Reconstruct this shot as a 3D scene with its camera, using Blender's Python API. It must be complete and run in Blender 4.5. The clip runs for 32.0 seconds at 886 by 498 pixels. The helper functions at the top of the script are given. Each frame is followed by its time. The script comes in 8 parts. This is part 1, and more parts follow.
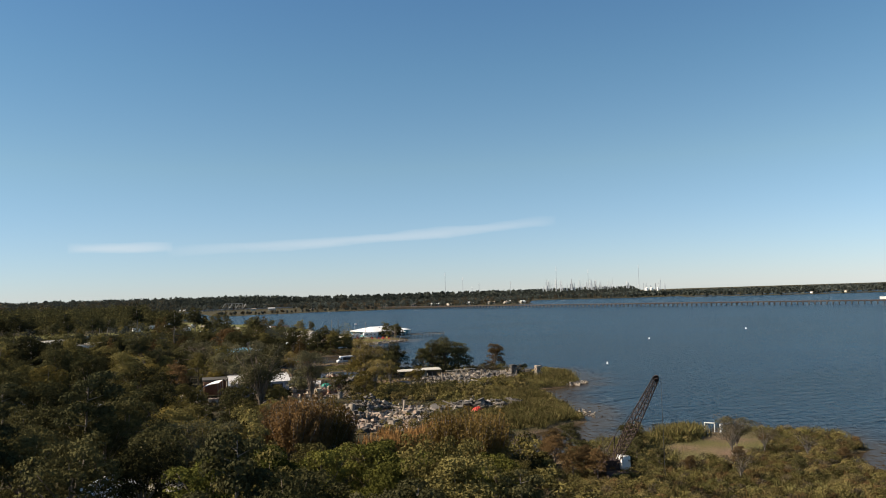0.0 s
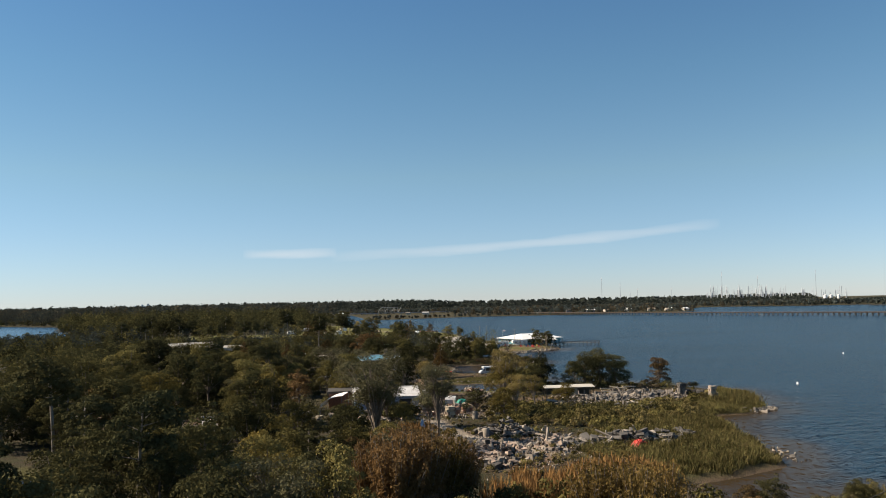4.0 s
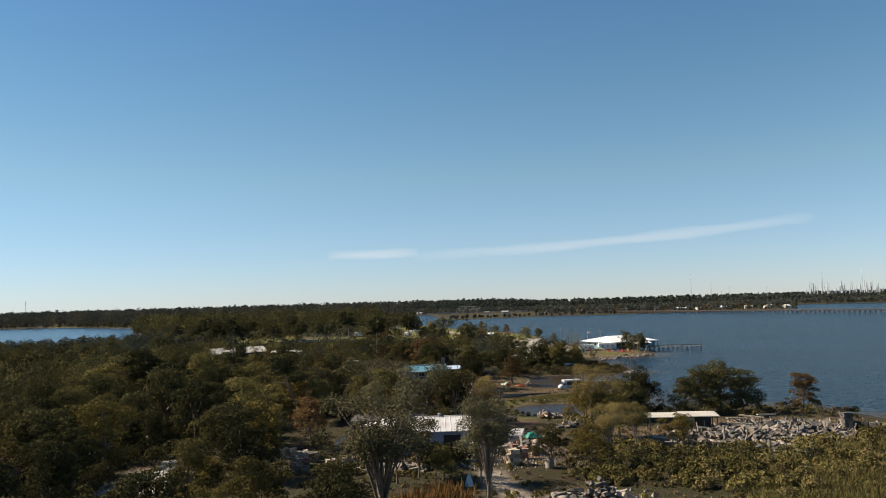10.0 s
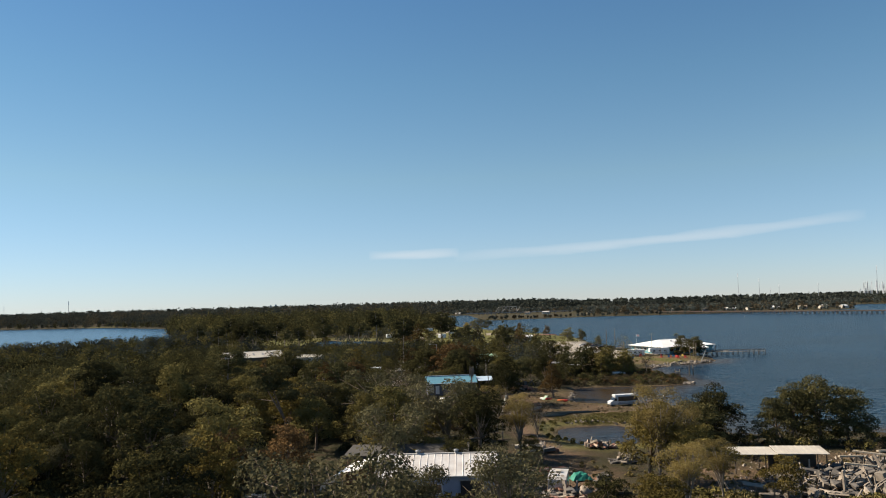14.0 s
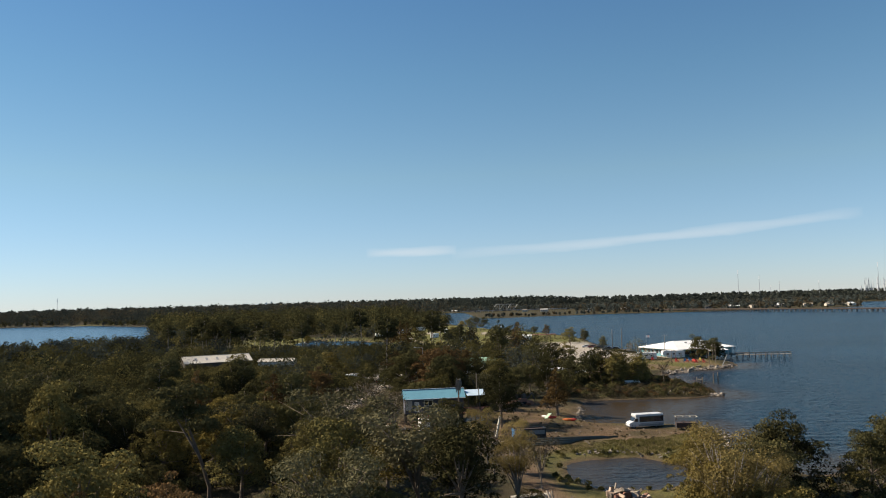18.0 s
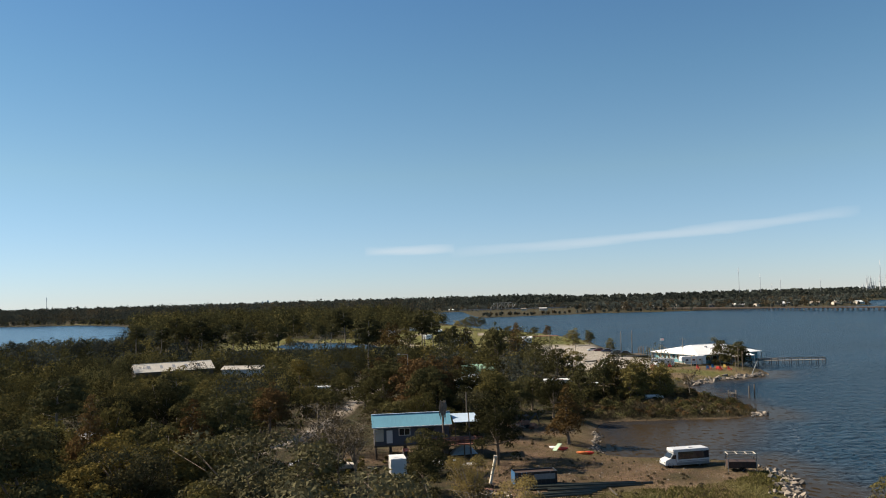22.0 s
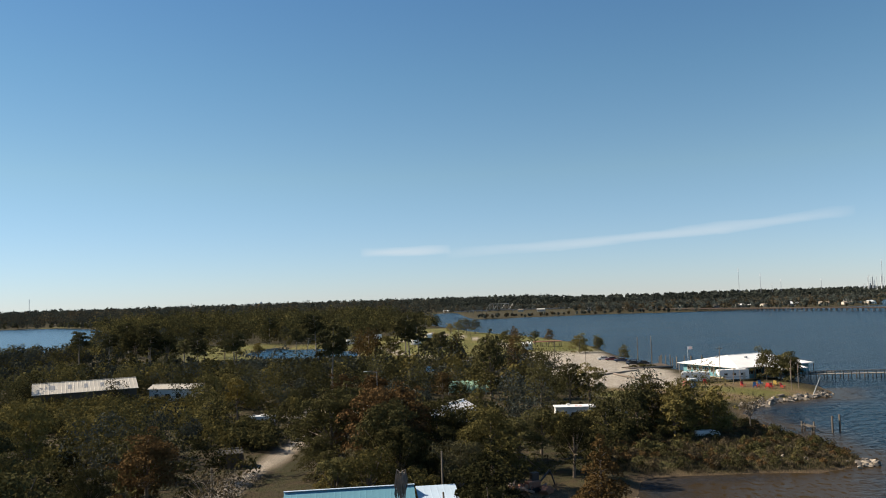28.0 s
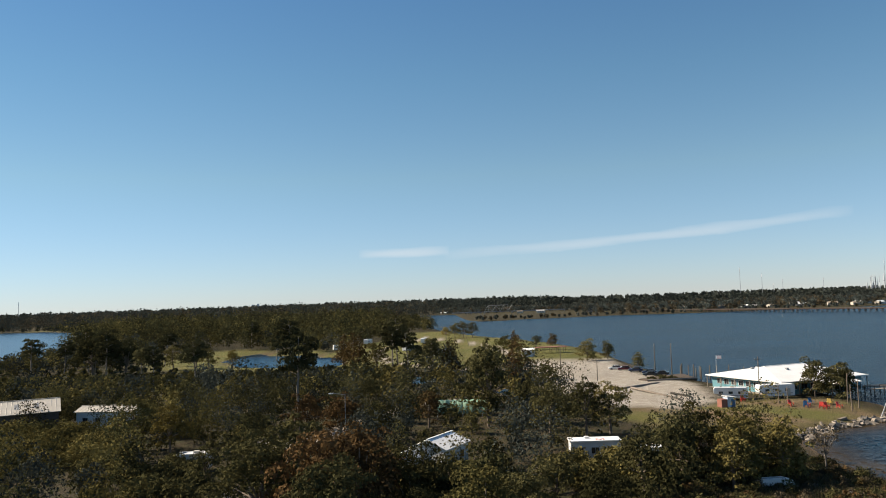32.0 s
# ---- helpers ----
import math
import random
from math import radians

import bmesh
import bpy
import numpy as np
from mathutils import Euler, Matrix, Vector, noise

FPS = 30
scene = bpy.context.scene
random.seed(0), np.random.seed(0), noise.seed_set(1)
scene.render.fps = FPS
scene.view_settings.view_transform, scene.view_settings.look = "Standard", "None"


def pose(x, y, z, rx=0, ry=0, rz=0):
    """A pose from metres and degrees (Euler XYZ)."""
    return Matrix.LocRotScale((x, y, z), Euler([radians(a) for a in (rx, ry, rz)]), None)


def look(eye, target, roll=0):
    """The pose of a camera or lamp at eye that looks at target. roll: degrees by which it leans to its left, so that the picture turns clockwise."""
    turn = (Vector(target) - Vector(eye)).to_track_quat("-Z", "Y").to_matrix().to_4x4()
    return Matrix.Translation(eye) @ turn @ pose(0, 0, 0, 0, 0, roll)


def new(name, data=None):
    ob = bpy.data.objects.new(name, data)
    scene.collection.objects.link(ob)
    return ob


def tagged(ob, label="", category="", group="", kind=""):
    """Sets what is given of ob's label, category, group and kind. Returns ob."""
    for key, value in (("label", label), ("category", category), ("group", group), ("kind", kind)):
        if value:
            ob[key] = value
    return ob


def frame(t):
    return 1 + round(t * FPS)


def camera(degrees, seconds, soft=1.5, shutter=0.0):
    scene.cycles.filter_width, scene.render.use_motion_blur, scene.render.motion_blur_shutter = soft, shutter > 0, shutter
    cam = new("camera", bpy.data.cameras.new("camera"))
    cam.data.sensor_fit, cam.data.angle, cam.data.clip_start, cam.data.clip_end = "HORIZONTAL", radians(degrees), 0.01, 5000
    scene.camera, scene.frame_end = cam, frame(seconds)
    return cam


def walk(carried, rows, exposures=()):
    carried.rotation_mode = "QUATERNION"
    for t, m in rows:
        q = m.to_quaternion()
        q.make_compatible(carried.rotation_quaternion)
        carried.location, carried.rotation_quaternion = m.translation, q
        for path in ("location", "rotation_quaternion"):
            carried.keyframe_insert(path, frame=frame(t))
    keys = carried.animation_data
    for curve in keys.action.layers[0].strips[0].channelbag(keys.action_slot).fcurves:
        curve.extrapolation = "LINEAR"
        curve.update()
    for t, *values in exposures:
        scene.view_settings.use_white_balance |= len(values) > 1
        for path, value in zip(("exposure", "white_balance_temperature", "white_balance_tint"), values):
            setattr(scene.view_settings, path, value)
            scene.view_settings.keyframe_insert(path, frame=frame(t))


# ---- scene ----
cam = camera(59.6, 32.0, soft=1.0)
PATH = [
    (0, (-21.367, -102.02, 26.806), (-20.685, -100.143, 26.917), -1.8),
    (0.5, (-20.149, -99.009, 26.771), (-19.469, -97.131, 26.883), -1.8),
    (1, (-18.878, -95.952, 26.769), (-18.198, -94.074, 26.883), -1.8),
    (1.5, (-17.596, -92.819, 26.777), (-16.919, -90.941, 26.893), -1.7),
    (2, (-16.351, -89.601, 26.761), (-15.697, -87.714, 26.879), -1.9),
    (2.5, (-15.005, -86.424, 26.735), (-14.43, -84.512, 26.858), -1.7),
    (3, (-13.722, -83.176, 26.688), (-13.233, -81.241, 26.815), -1.5),
    (3.5, (-12.446, -79.759, 26.616), (-12.052, -77.803, 26.747), -1.4),
    (4, (-11.2, -76.161, 26.547), (-10.904, -74.188, 26.682), -1.3),
    (4.5, (-9.95, -72.398, 26.483), (-9.737, -70.414, 26.619), -1.2),
    (6.5, (-5.597, -56.749, 26.149), (-5.426, -54.761, 26.285), -1.4),
    (7, (-4.642, -52.685, 26.132), (-4.471, -50.697, 26.267), -1.5),
    (7.5, (-3.818, -48.46, 26.088), (-3.648, -46.472, 26.223), -1.5),
    (8, (-3.03, -44.087, 26.07), (-2.871, -42.098, 26.207), -1.6),
    (8.5, (-2.171, -39.64, 26.082), (-2.032, -37.65, 26.221), -1.8),
    (9, (-1.31, -35.133, 26.124), (-1.191, -33.141, 26.262), -1.7),
    (9.5, (-0.676, -30.539, 26.147), (-0.573, -28.546, 26.286), -1.7),
    (10, (-0.02, -26.009, 26.158), (0.067, -24.015, 26.296), -1.7),
    (10.5, (0.681, -21.607, 26.167), (0.752, -19.613, 26.306), -1.7),
    (11, (1.345, -17.369, 26.165), (1.4, -15.375, 26.305), -1.7),
    (11.5, (1.945, -13.331, 26.168), (1.984, -11.337, 26.308), -1.7),
    (12, (2.458, -9.435, 26.168), (2.481, -7.441, 26.308), -1.7),
    (12.5, (2.905, -5.628, 26.125), (2.913, -3.633, 26.266), -1.7),
    (13, (3.294, -1.795, 26.1), (3.288, 0.2, 26.241), -1.7),
    (13.5, (3.822, 2.073, 26.144), (3.805, 4.068, 26.285), -1.7),
    (14, (4.334, 6.074, 26.158), (4.317, 8.069, 26.299), -1.7),
    (14.5, (4.799, 10.28, 26.14), (4.783, 12.275, 26.281), -1.7),
    (16.5, (6.483, 28.08, 26.05), (6.468, 30.075, 26.188), -1.8),
    (17, (6.822, 32.629, 26.058), (6.809, 34.624, 26.195), -1.8),
    (18, (7.441, 41.679, 26.12), (7.43, 43.675, 26.254), -1.7),
    (19, (8.202, 50.584, 26.122), (8.192, 52.58, 26.254), -1.8),
    (21, (9.461, 68.048, 26.293), (9.454, 70.043, 26.423), -1.7),
    (23, (10.765, 84.783, 26.265), (10.76, 86.779, 26.395), -1.8),
    (25, (12.051, 101.397, 26.214), (12.049, 103.393, 26.343), -1.9),
    (25.5, (12.281, 105.493, 26.222), (12.281, 107.489, 26.352), -1.9),
    (27.5, (13.269, 121.703, 26.271), (13.273, 123.699, 26.401), -1.9),
    (28, (13.482, 125.878, 26.275), (13.486, 127.874, 26.407), -1.9),
    (29, (14.015, 134.366, 26.278), (14.02, 136.361, 26.41), -1.9),
    (30.5, (14.51, 147.371, 26.402), (14.518, 149.366, 26.534), -1.9),
    (32, (15.991, 159.817, 26.623), (15.999, 161.812, 26.758), -2.1),
]
walk(cam, [(t, look(eye, target, roll)) for t, eye, target, roll in PATH])

# ---- light ----
SUN_AZ = math.atan2(-0.955, 0.30)      # clockwise from +y: the sun stands to the left and a little ahead
SUN_EL = radians(37)
sun = new("sun", bpy.data.lights.new("sun", "SUN"))
sun.data.energy, sun.data.angle, sun.data.color = 5.0, radians(0.5), (1.0, 0.86, 0.68)
sun_dir = Vector((math.sin(SUN_AZ) * math.cos(SUN_EL), math.cos(SUN_AZ) * math.cos(SUN_EL), math.sin(SUN_EL)))
sun.matrix_world = look(sun_dir * 300, (0, 0, 0))
scene.view_settings.exposure = 1.02

world = bpy.data.worlds.new("world")
scene.world = world
world.use_nodes = True
wn, wl = world.node_tree.nodes, world.node_tree.links
wn.clear()


def wmath(op, a, b=None, c=None):
    n = wn.new("ShaderNodeMath")
    n.operation = op
    for i, v in enumerate((a, b, c)):
        if v is None:
            continue
        if isinstance(v, (int, float)):
            n.inputs[i].default_value = v
        else:
            wl.new(v, n.inputs[i])
    return n.outputs[0]


sky = wn.new("ShaderNodeTexSky")
sky.sky_type, sky.sun_disc = "NISHITA", False
sky.sun_elevation, sky.sun_rotation = SUN_EL, SUN_AZ
sky.altitude, sky.air_density, sky.dust_density, sky.ozone_density = 0, 1.0, 0.0, 3.5
# a thin streak of high cloud low over the horizon
wco = wn.new("ShaderNodeTexCoord")
wsep = wn.new("ShaderNodeSeparateXYZ")
wl.new(wco.outputs["Generated"], wsep.inputs[0])
wx, wy, wz = wsep.outputs
front = wmath("GREATER_THAN", wy, 0.2)
ysafe = wmath("MAXIMUM", wy, 0.2)
wu, wv = wmath("DIVIDE", wx, ysafe), wmath("DIVIDE", wz, ysafe)
comb = wn.new("ShaderNodeCombineXYZ")
wl.new(wmath("MULTIPLY", wu, 9.0), comb.inputs[0])
wl.new(wmath("MULTIPLY", wv, 60.0), comb.inputs[1])
wnoise = wn.new("ShaderNodeTexNoise")
wnoise.inputs["Scale"].default_value, wnoise.inputs["Detail"].default_value = 1.0, 6.0
wl.new(comb.outputs[0], wnoise.inputs["Vector"])
wisp = wnoise.outputs["Fac"]


def streak(u0, u1, v0, slope, bend, thick, amount):
    """Soft cloud along v = v0 + slope*(u-u0) + bend*(u-u0)^2 between u0 and u1."""
    du = wmath("SUBTRACT", wu, u0)
    line = wmath("ADD", wmath("MULTIPLY", du, slope), wmath("ADD", wmath("MULTIPLY", wmath("MULTIPLY", du, du), bend), v0))
    off = wmath("DIVIDE", wmath("SUBTRACT", wv, line), thick)
    off = wmath("ADD", off, wmath("MULTIPLY", wmath("SUBTRACT", wisp, 0.5), 1.6))
    body = wmath("MAXIMUM", wmath("SUBTRACT", 1.0, wmath("MULTIPLY", off, off)), 0.0)
    s = wmath("DIVIDE", wmath("SUBTRACT", wu, u0), u1 - u0)
    ends = wmath("MAXIMUM", wmath("MULTIPLY", wmath("MULTIPLY", s, wmath("SUBTRACT", 1.0, s)), 4.0), 0.0)
    ends = wmath("POWER", ends, 0.5)
    return wmath("MULTIPLY", wmath("MULTIPLY", body, ends), amount)


cloud = wmath("ADD", streak(-0.105, 0.012, 0.0640, 0.01, 0.0, 0.0065, 0.42),
              streak(0.005, 0.54, 0.0600, 0.035, 0.075, 0.0075, 0.33))
cloud = wmath("MULTIPLY", wmath("MULTIPLY", cloud, front), wmath("ADD", wmath("MULTIPLY", wisp, 0.9), 0.55))
wmix = wn.new("ShaderNodeMixRGB")
wl.new(cloud, wmix.inputs[0])
# clear dry air: a paler, cooler horizon and a fuller blue above
tint = wn.new("ShaderNodeValToRGB")
tint.color_ramp.elements[0].position, tint.color_ramp.elements[0].color = 0.0, (0.82, 0.955, 1.33, 1)
tint.color_ramp.elements[1].position, tint.color_ramp.elements[1].color = 0.42, (0.77, 1.06, 1.14, 1)
for at_, col in ((0.07, (0.92, 1.02, 1.20, 1)), (0.16, (1.03, 1.12, 1.06, 1)), (0.28, (0.90, 1.12, 1.085, 1))):
    e = tint.color_ramp.elements.new(at_)
    e.color = col
wl.new(wz, tint.inputs[0])
air = wn.new("ShaderNodeMixRGB")
air.blend_type = "MULTIPLY"
air.inputs[0].default_value = 1.0
wl.new(sky.outputs[0], air.inputs[1])
wl.new(tint.outputs[0], air.inputs[2])
# thin haze evens the sky out from the sun's side to the other
even = wn.new("ShaderNodeVectorMath")
even.operation = "SCALE"
wl.new(air.outputs[0], even.inputs[0])
wl.new(wmath("MULTIPLY_ADD", wx, 0.12, 1.03), even.inputs["Scale"])
wl.new(even.outputs[0], wmix.inputs[1])
wmix.inputs[2].default_value = (8.6, 9.0, 9.3, 1)
wbg = wn.new("ShaderNodeBackground")
wbg.inputs["Strength"].default_value = 0.0452
wl.new(wmix.outputs[0], wbg.inputs[0])
wout = wn.new("ShaderNodeOutputWorld")
wl.new(wbg.outputs[0], wout.inputs[0])


# ---- materials ----
def material(name, color, rough=0.8, metal=0.0, vary=0.25, scale=4.0, fine=40.0, bump=0.2, color2=None, space="Object", spread=0.0, spec=0.4):
    """A surface with stains at one scale and grain at another. spread: how much whole objects differ."""
    m = bpy.data.materials.new(name)
    m.use_nodes = True
    n, l = m.node_tree.nodes, m.node_tree.links
    p = n["Principled BSDF"]
    p.inputs["Roughness"].default_value, p.inputs["Metallic"].default_value = rough, metal
    p.inputs["Specular IOR Level"].default_value = spec
    co = n.new("ShaderNodeTexCoord")
    a, b = n.new("ShaderNodeTexNoise"), n.new("ShaderNodeTexNoise")
    a.inputs["Scale"].default_value, a.inputs["Detail"].default_value = scale, 5
    b.inputs["Scale"].default_value, b.inputs["Detail"].default_value = fine, 3
    for t in (a, b):
        l.new(co.outputs[space], t.inputs["Vector"])
    ramp = n.new("ShaderNodeMapRange")
    ramp.inputs[1].default_value, ramp.inputs[2].default_value = 0.3, 0.7
    l.new(a.outputs["Fac"], ramp.inputs[0])
    mix = n.new("ShaderNodeMixRGB")
    mix.inputs[1].default_value = (*color, 1)
    c2 = color2 or tuple(c * (1 - vary) for c in color)
    mix.inputs[2].default_value = (*c2, 1)
    l.new(ramp.outputs[0], mix.inputs[0])
    hsv = n.new("ShaderNodeHueSaturation")
    l.new(mix.outputs[0], hsv.inputs["Color"])
    val = n.new("ShaderNodeMapRange")
    val.inputs[3].default_value, val.inputs[4].default_value = 1 - vary, 1 + vary
    l.new(b.outputs["Fac"], val.inputs[0])
    out = val.outputs[0]
    if spread:
        info = n.new("ShaderNodeObjectInfo")
        r = n.new("ShaderNodeMapRange")
        r.inputs[3].default_value, r.inputs[4].default_value = 1 - spread, 1 + spread
        l.new(info.outputs["Random"], r.inputs[0])
        mul = n.new("ShaderNodeMath")
        mul.operation = "MULTIPLY"
        l.new(out, mul.inputs[0])
        l.new(r.outputs[0], mul.inputs[1])
        out = mul.outputs[0]
    l.new(out, hsv.inputs["Value"])
    l.new(hsv.outputs[0], p.inputs["Base Color"])
    if bump:
        bp = n.new("ShaderNodeBump")
        bp.inputs["Strength"].default_value, bp.inputs["Distance"].default_value = bump, 0.05
        l.new(b.outputs["Fac"], bp.inputs["Height"])
        l.new(bp.outputs[0], p.inputs["Normal"])
    return m


def foliage(name, color, color2, translucent=0.14, tree_spread=0.35):
    """Leaves: each leaf and each plant of its own tint, some light passing through."""
    m = bpy.data.materials.new(name)
    m.use_nodes = True
    n, l = m.node_tree.nodes, m.node_tree.links
    n.remove(n["Principled BSDF"])
    geo, info = n.new("ShaderNodeNewGeometry"), n.new("ShaderNodeObjectInfo")
    mix = n.new("ShaderNodeMixRGB")
    mix.inputs[1].default_value, mix.inputs[2].default_value = (*color, 1), (*color2, 1)
    add = n.new("ShaderNodeMath")
    add.operation = "MULTIPLY_ADD"
    l.new(geo.outputs["Random Per Island"], add.inputs[0])
    add.inputs[1].default_value = 0.32
    half = n.new("ShaderNodeMath")
    half.operation = "MULTIPLY"
    half.inputs[1].default_value = 0.7
    own = n.new("ShaderNodeAttribute")
    own.attribute_name = "tint"
    both = n.new("ShaderNodeMath")
    l.new(info.outputs["Random"], both.inputs[0])
    l.new(own.outputs["Fac"], both.inputs[1])
    turn = n.new("ShaderNodeMath")
    turn.operation = "FRACT"
    l.new(both.outputs[0], turn.inputs[0])
    l.new(turn.outputs[0], half.inputs[0])
    l.new(half.outputs[0], add.inputs[2])
    l.new(add.outputs[0], mix.inputs[0])
    hsv = n.new("ShaderNodeHueSaturation")
    r = n.new("ShaderNodeMapRange")
    r.inputs[3].default_value, r.inputs[4].default_value = 1 - tree_spread, 1 + tree_spread
    mulr = n.new("ShaderNodeMath")
    mulr.operation = "FRACT"
    m9 = n.new("ShaderNodeMath")
    m9.operation = "MULTIPLY"
    m9.inputs[1].default_value = 17.3
    l.new(turn.outputs[0], m9.inputs[0])
    l.new(m9.outputs[0], mulr.inputs[0])
    l.new(mulr.outputs[0], r.inputs[0])
    l.new(r.outputs[0], hsv.inputs["Value"])
    l.new(mix.outputs[0], hsv.inputs["Color"])
    d, t, x, o = n.new("ShaderNodeBsdfDiffuse"), n.new("ShaderNodeBsdfTranslucent"), n.new("ShaderNodeMixShader"), n["Material Output"]
    l.new(hsv.outputs[0], d.inputs[0])
    l.new(hsv.outputs[0], t.inputs[0])
    x.inputs[0].default_value = translucent
    l.new(d.outputs[0], x.inputs[1])
    l.new(t.outputs[0], x.inputs[2])
    l.new(x.outputs[0], o.inputs[0])
    return m


OAK = foliage("oak_leaves", (0.048, 0.044, 0.017), (0.160, 0.134, 0.048))
DARK = foliage("evergreen_leaves", (0.026, 0.027, 0.013), (0.088, 0.080, 0.034))
YELLOW = foliage("yellow_leaves", (0.100, 0.080, 0.026), (0.200, 0.155, 0.048))
AIRY = foliage("pale_yellow_leaves", (0.128, 0.100, 0.038), (0.245, 0.190, 0.075), 0.35)
RUSSET = foliage("russet_leaves", (0.068, 0.050, 0.023), (0.133, 0.080, 0.037))
CYPRESS = foliage("cypress_leaves", (0.071, 0.054, 0.022), (0.106, 0.060, 0.027))
PINE = foliage("pine_needles", (0.024, 0.026, 0.013), (0.076, 0.071, 0.033))
GREY = foliage("grey_green_leaves", (0.070, 0.068, 0.036), (0.158, 0.143, 0.080))
MARSH = foliage("marsh_plants", (0.087, 0.071, 0.028), (0.178, 0.143, 0.062))
REED = foliage("dry_reeds", (0.124, 0.071, 0.027), (0.266, 0.154, 0.062))
GREENREED = foliage("green_reeds", (0.068, 0.066, 0.023), (0.149, 0.131, 0.051))
# leaf green greyed and cooled towards distance haze
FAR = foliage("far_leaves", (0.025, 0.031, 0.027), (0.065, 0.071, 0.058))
GREENLEAF = foliage("bright_green_leaves", (0.043, 0.050, 0.013), (0.112, 0.106, 0.026))
RUST_LEAF = foliage("rust_leaves", (0.076, 0.053, 0.027), (0.136, 0.086, 0.040), 0.3, 0.15)
RUSTPLUME = foliage("rusty_plumes", (0.098, 0.064, 0.029), (0.205, 0.124, 0.054), 0.3, 0.15)
PLUME = foliage("dry_plumes", (0.092, 0.067, 0.024), (0.205, 0.138, 0.048), 0.3, 0.2)
FARBROWN = foliage("far_brown_leaves", (0.055, 0.046, 0.032), (0.100, 0.080, 0.048))
# paler and bluer still: far shore haze is mixed into the leaf colour
HAZELEAF = foliage("haze_tinted_leaves", (0.040, 0.049, 0.046), (0.092, 0.102, 0.090))
BARK = material("bark", (0.16, 0.125, 0.095), 0.9, vary=0.35, scale=3, fine=25, bump=0.5)
PALEBARK = material("pale_bark", (0.21, 0.18, 0.15), 0.9, vary=0.3, scale=3, fine=25, bump=0.4)


# ---- land and water ----
MARSH_SHORE = [(60, -500), (62, -110), (72, -45), (69, -24), (75, -10), (83, -9), (86, 0), (80, 10), (68, 17), (58, 17), (47, 15), (40, 12), (36, 14),
               (35, 20), (40, 28), (48, 31), (58, 35), (63, 48), (66, 62), (70, 76), (73, 86), (80, 86), (88, 89), (92, 98), (97, 112), (98, 124),
               (93, 138)]
SPIT_SHORE = [(88, 148), (78, 155), (68, 156), (58, 153), (54, 165), (55, 178), (57, 190), (56, 197), (50, 200), (43, 202), (35, 205), (34, 212),
              (37, 221), (38, 229), (41, 238), (50, 239), (66, 238), (75, 242), (77, 247), (77, 256), (76, 266), (75, 280), (77, 294), (82, 303)]
NORTH_SHORE = [(88, 307), (97, 311), (106, 315), (110, 322), (113, 334), (112, 352), (105, 368), (94, 384), (90, 400), (88, 420), (87, 450), (88, 498),
               (90, 530), (84, 580), (76, 633), (62, 670), (48, 715), (36, 760), (26, 810), (14, 870), (0, 960), (-15, 1100), (-20, 1300), (0, 1520),
               (-200, 1800), (-900, 2200), (-3000, 2600), (-6000, 2000), (-6000, -500)]
COAST = MARSH_SHORE + SPIT_SHORE + NORTH_SHORE
FARLAND = [(62, 1112), (90, 1128), (214, 1172), (300, 1160), (430, 1165), (560, 1160), (612, 1178), (640, 1230), (700, 1420), (850, 1600), (990, 1440),
           (1060, 1220), (1160, 1090), (1330, 1010), (2200, 720), (6000, 300), (6000, 6000), (-6000, 6000), (-6000, 2700), (-3000, 2700),
           (-700, 2260), (40, 1640), (45, 1400), (50, 1200)]
LAKES = [[(-900, 450), (-420, 460), (-270, 490), (-200, 550), (-206, 615), (-239, 677), (-262, 740), (-285, 815), (-330, 900), (-420, 1180), (-640, 1420), (-860, 1500), (-1500, 1500), (-1500, 700)],
         [(25, 165), (24, 155), (28, 148), (36, 147), (42, 154), (42, 162), (37, 169), (29, 168)],
         [(-96, 560), (-74, 508), (-34, 491), (-28, 505), (-36, 552), (-72, 586), (-98, 602)],
         [(-2, 432), (6, 441), (13, 428), (8, 411)], [(30, 384), (34, 392), (38, 386), (34, 376)], [(-66, 470), (-58, 474), (-52, 466), (-60, 458)],
         [(700, 1500), (1500, 1300), (2600, 1000), (2600, 900), (1300, 1120), (850, 1500)]]


def signed(poly, x, y):
    """Distance to a polygon's edge, positive inside."""
    p = np.array(poly, float)
    q = np.roll(p, -1, 0)
    best, inside = np.full(x.shape, 1e9), np.zeros(x.shape, bool)
    for (ax, ay), (bx, by) in zip(p, q):
        dx, dy = bx - ax, by - ay
        k = np.clip(((x - ax) * dx + (y - ay) * dy) / (dx * dx + dy * dy), 0, 1)
        best = np.minimum(best, np.hypot(x - ax - k * dx, y - ay - k * dy))
        cross = (ay > y) != (by > y)
        inside ^= cross & (x < dx * (y - ay) / (dy if dy else 1e-9) + ax)
    return np.where(inside, best, -best)


def wobble(x, y):
    return 0.9 * np.sin(x * 0.41 + 1.3 * np.sin(y * 0.23)) + 0.7 * np.sin(y * 0.53 + 1.7 * np.sin(x * 0.31)) + 0.4 * np.sin(x * 1.3 + y * 1.1)


def shore(x, y):
    """Metres inland (positive) or out into the water (negative)."""
    x, y = np.asarray(x, float), np.asarray(y, float)
    d = np.maximum(signed(COAST, x, y), signed(FARLAND, x, y))
    for lake in LAKES:
        d = np.minimum(d, -signed(lake, x, y))
    return d + wobble(x, y) * np.clip(np.abs(d) / 3, 0.25, 1)


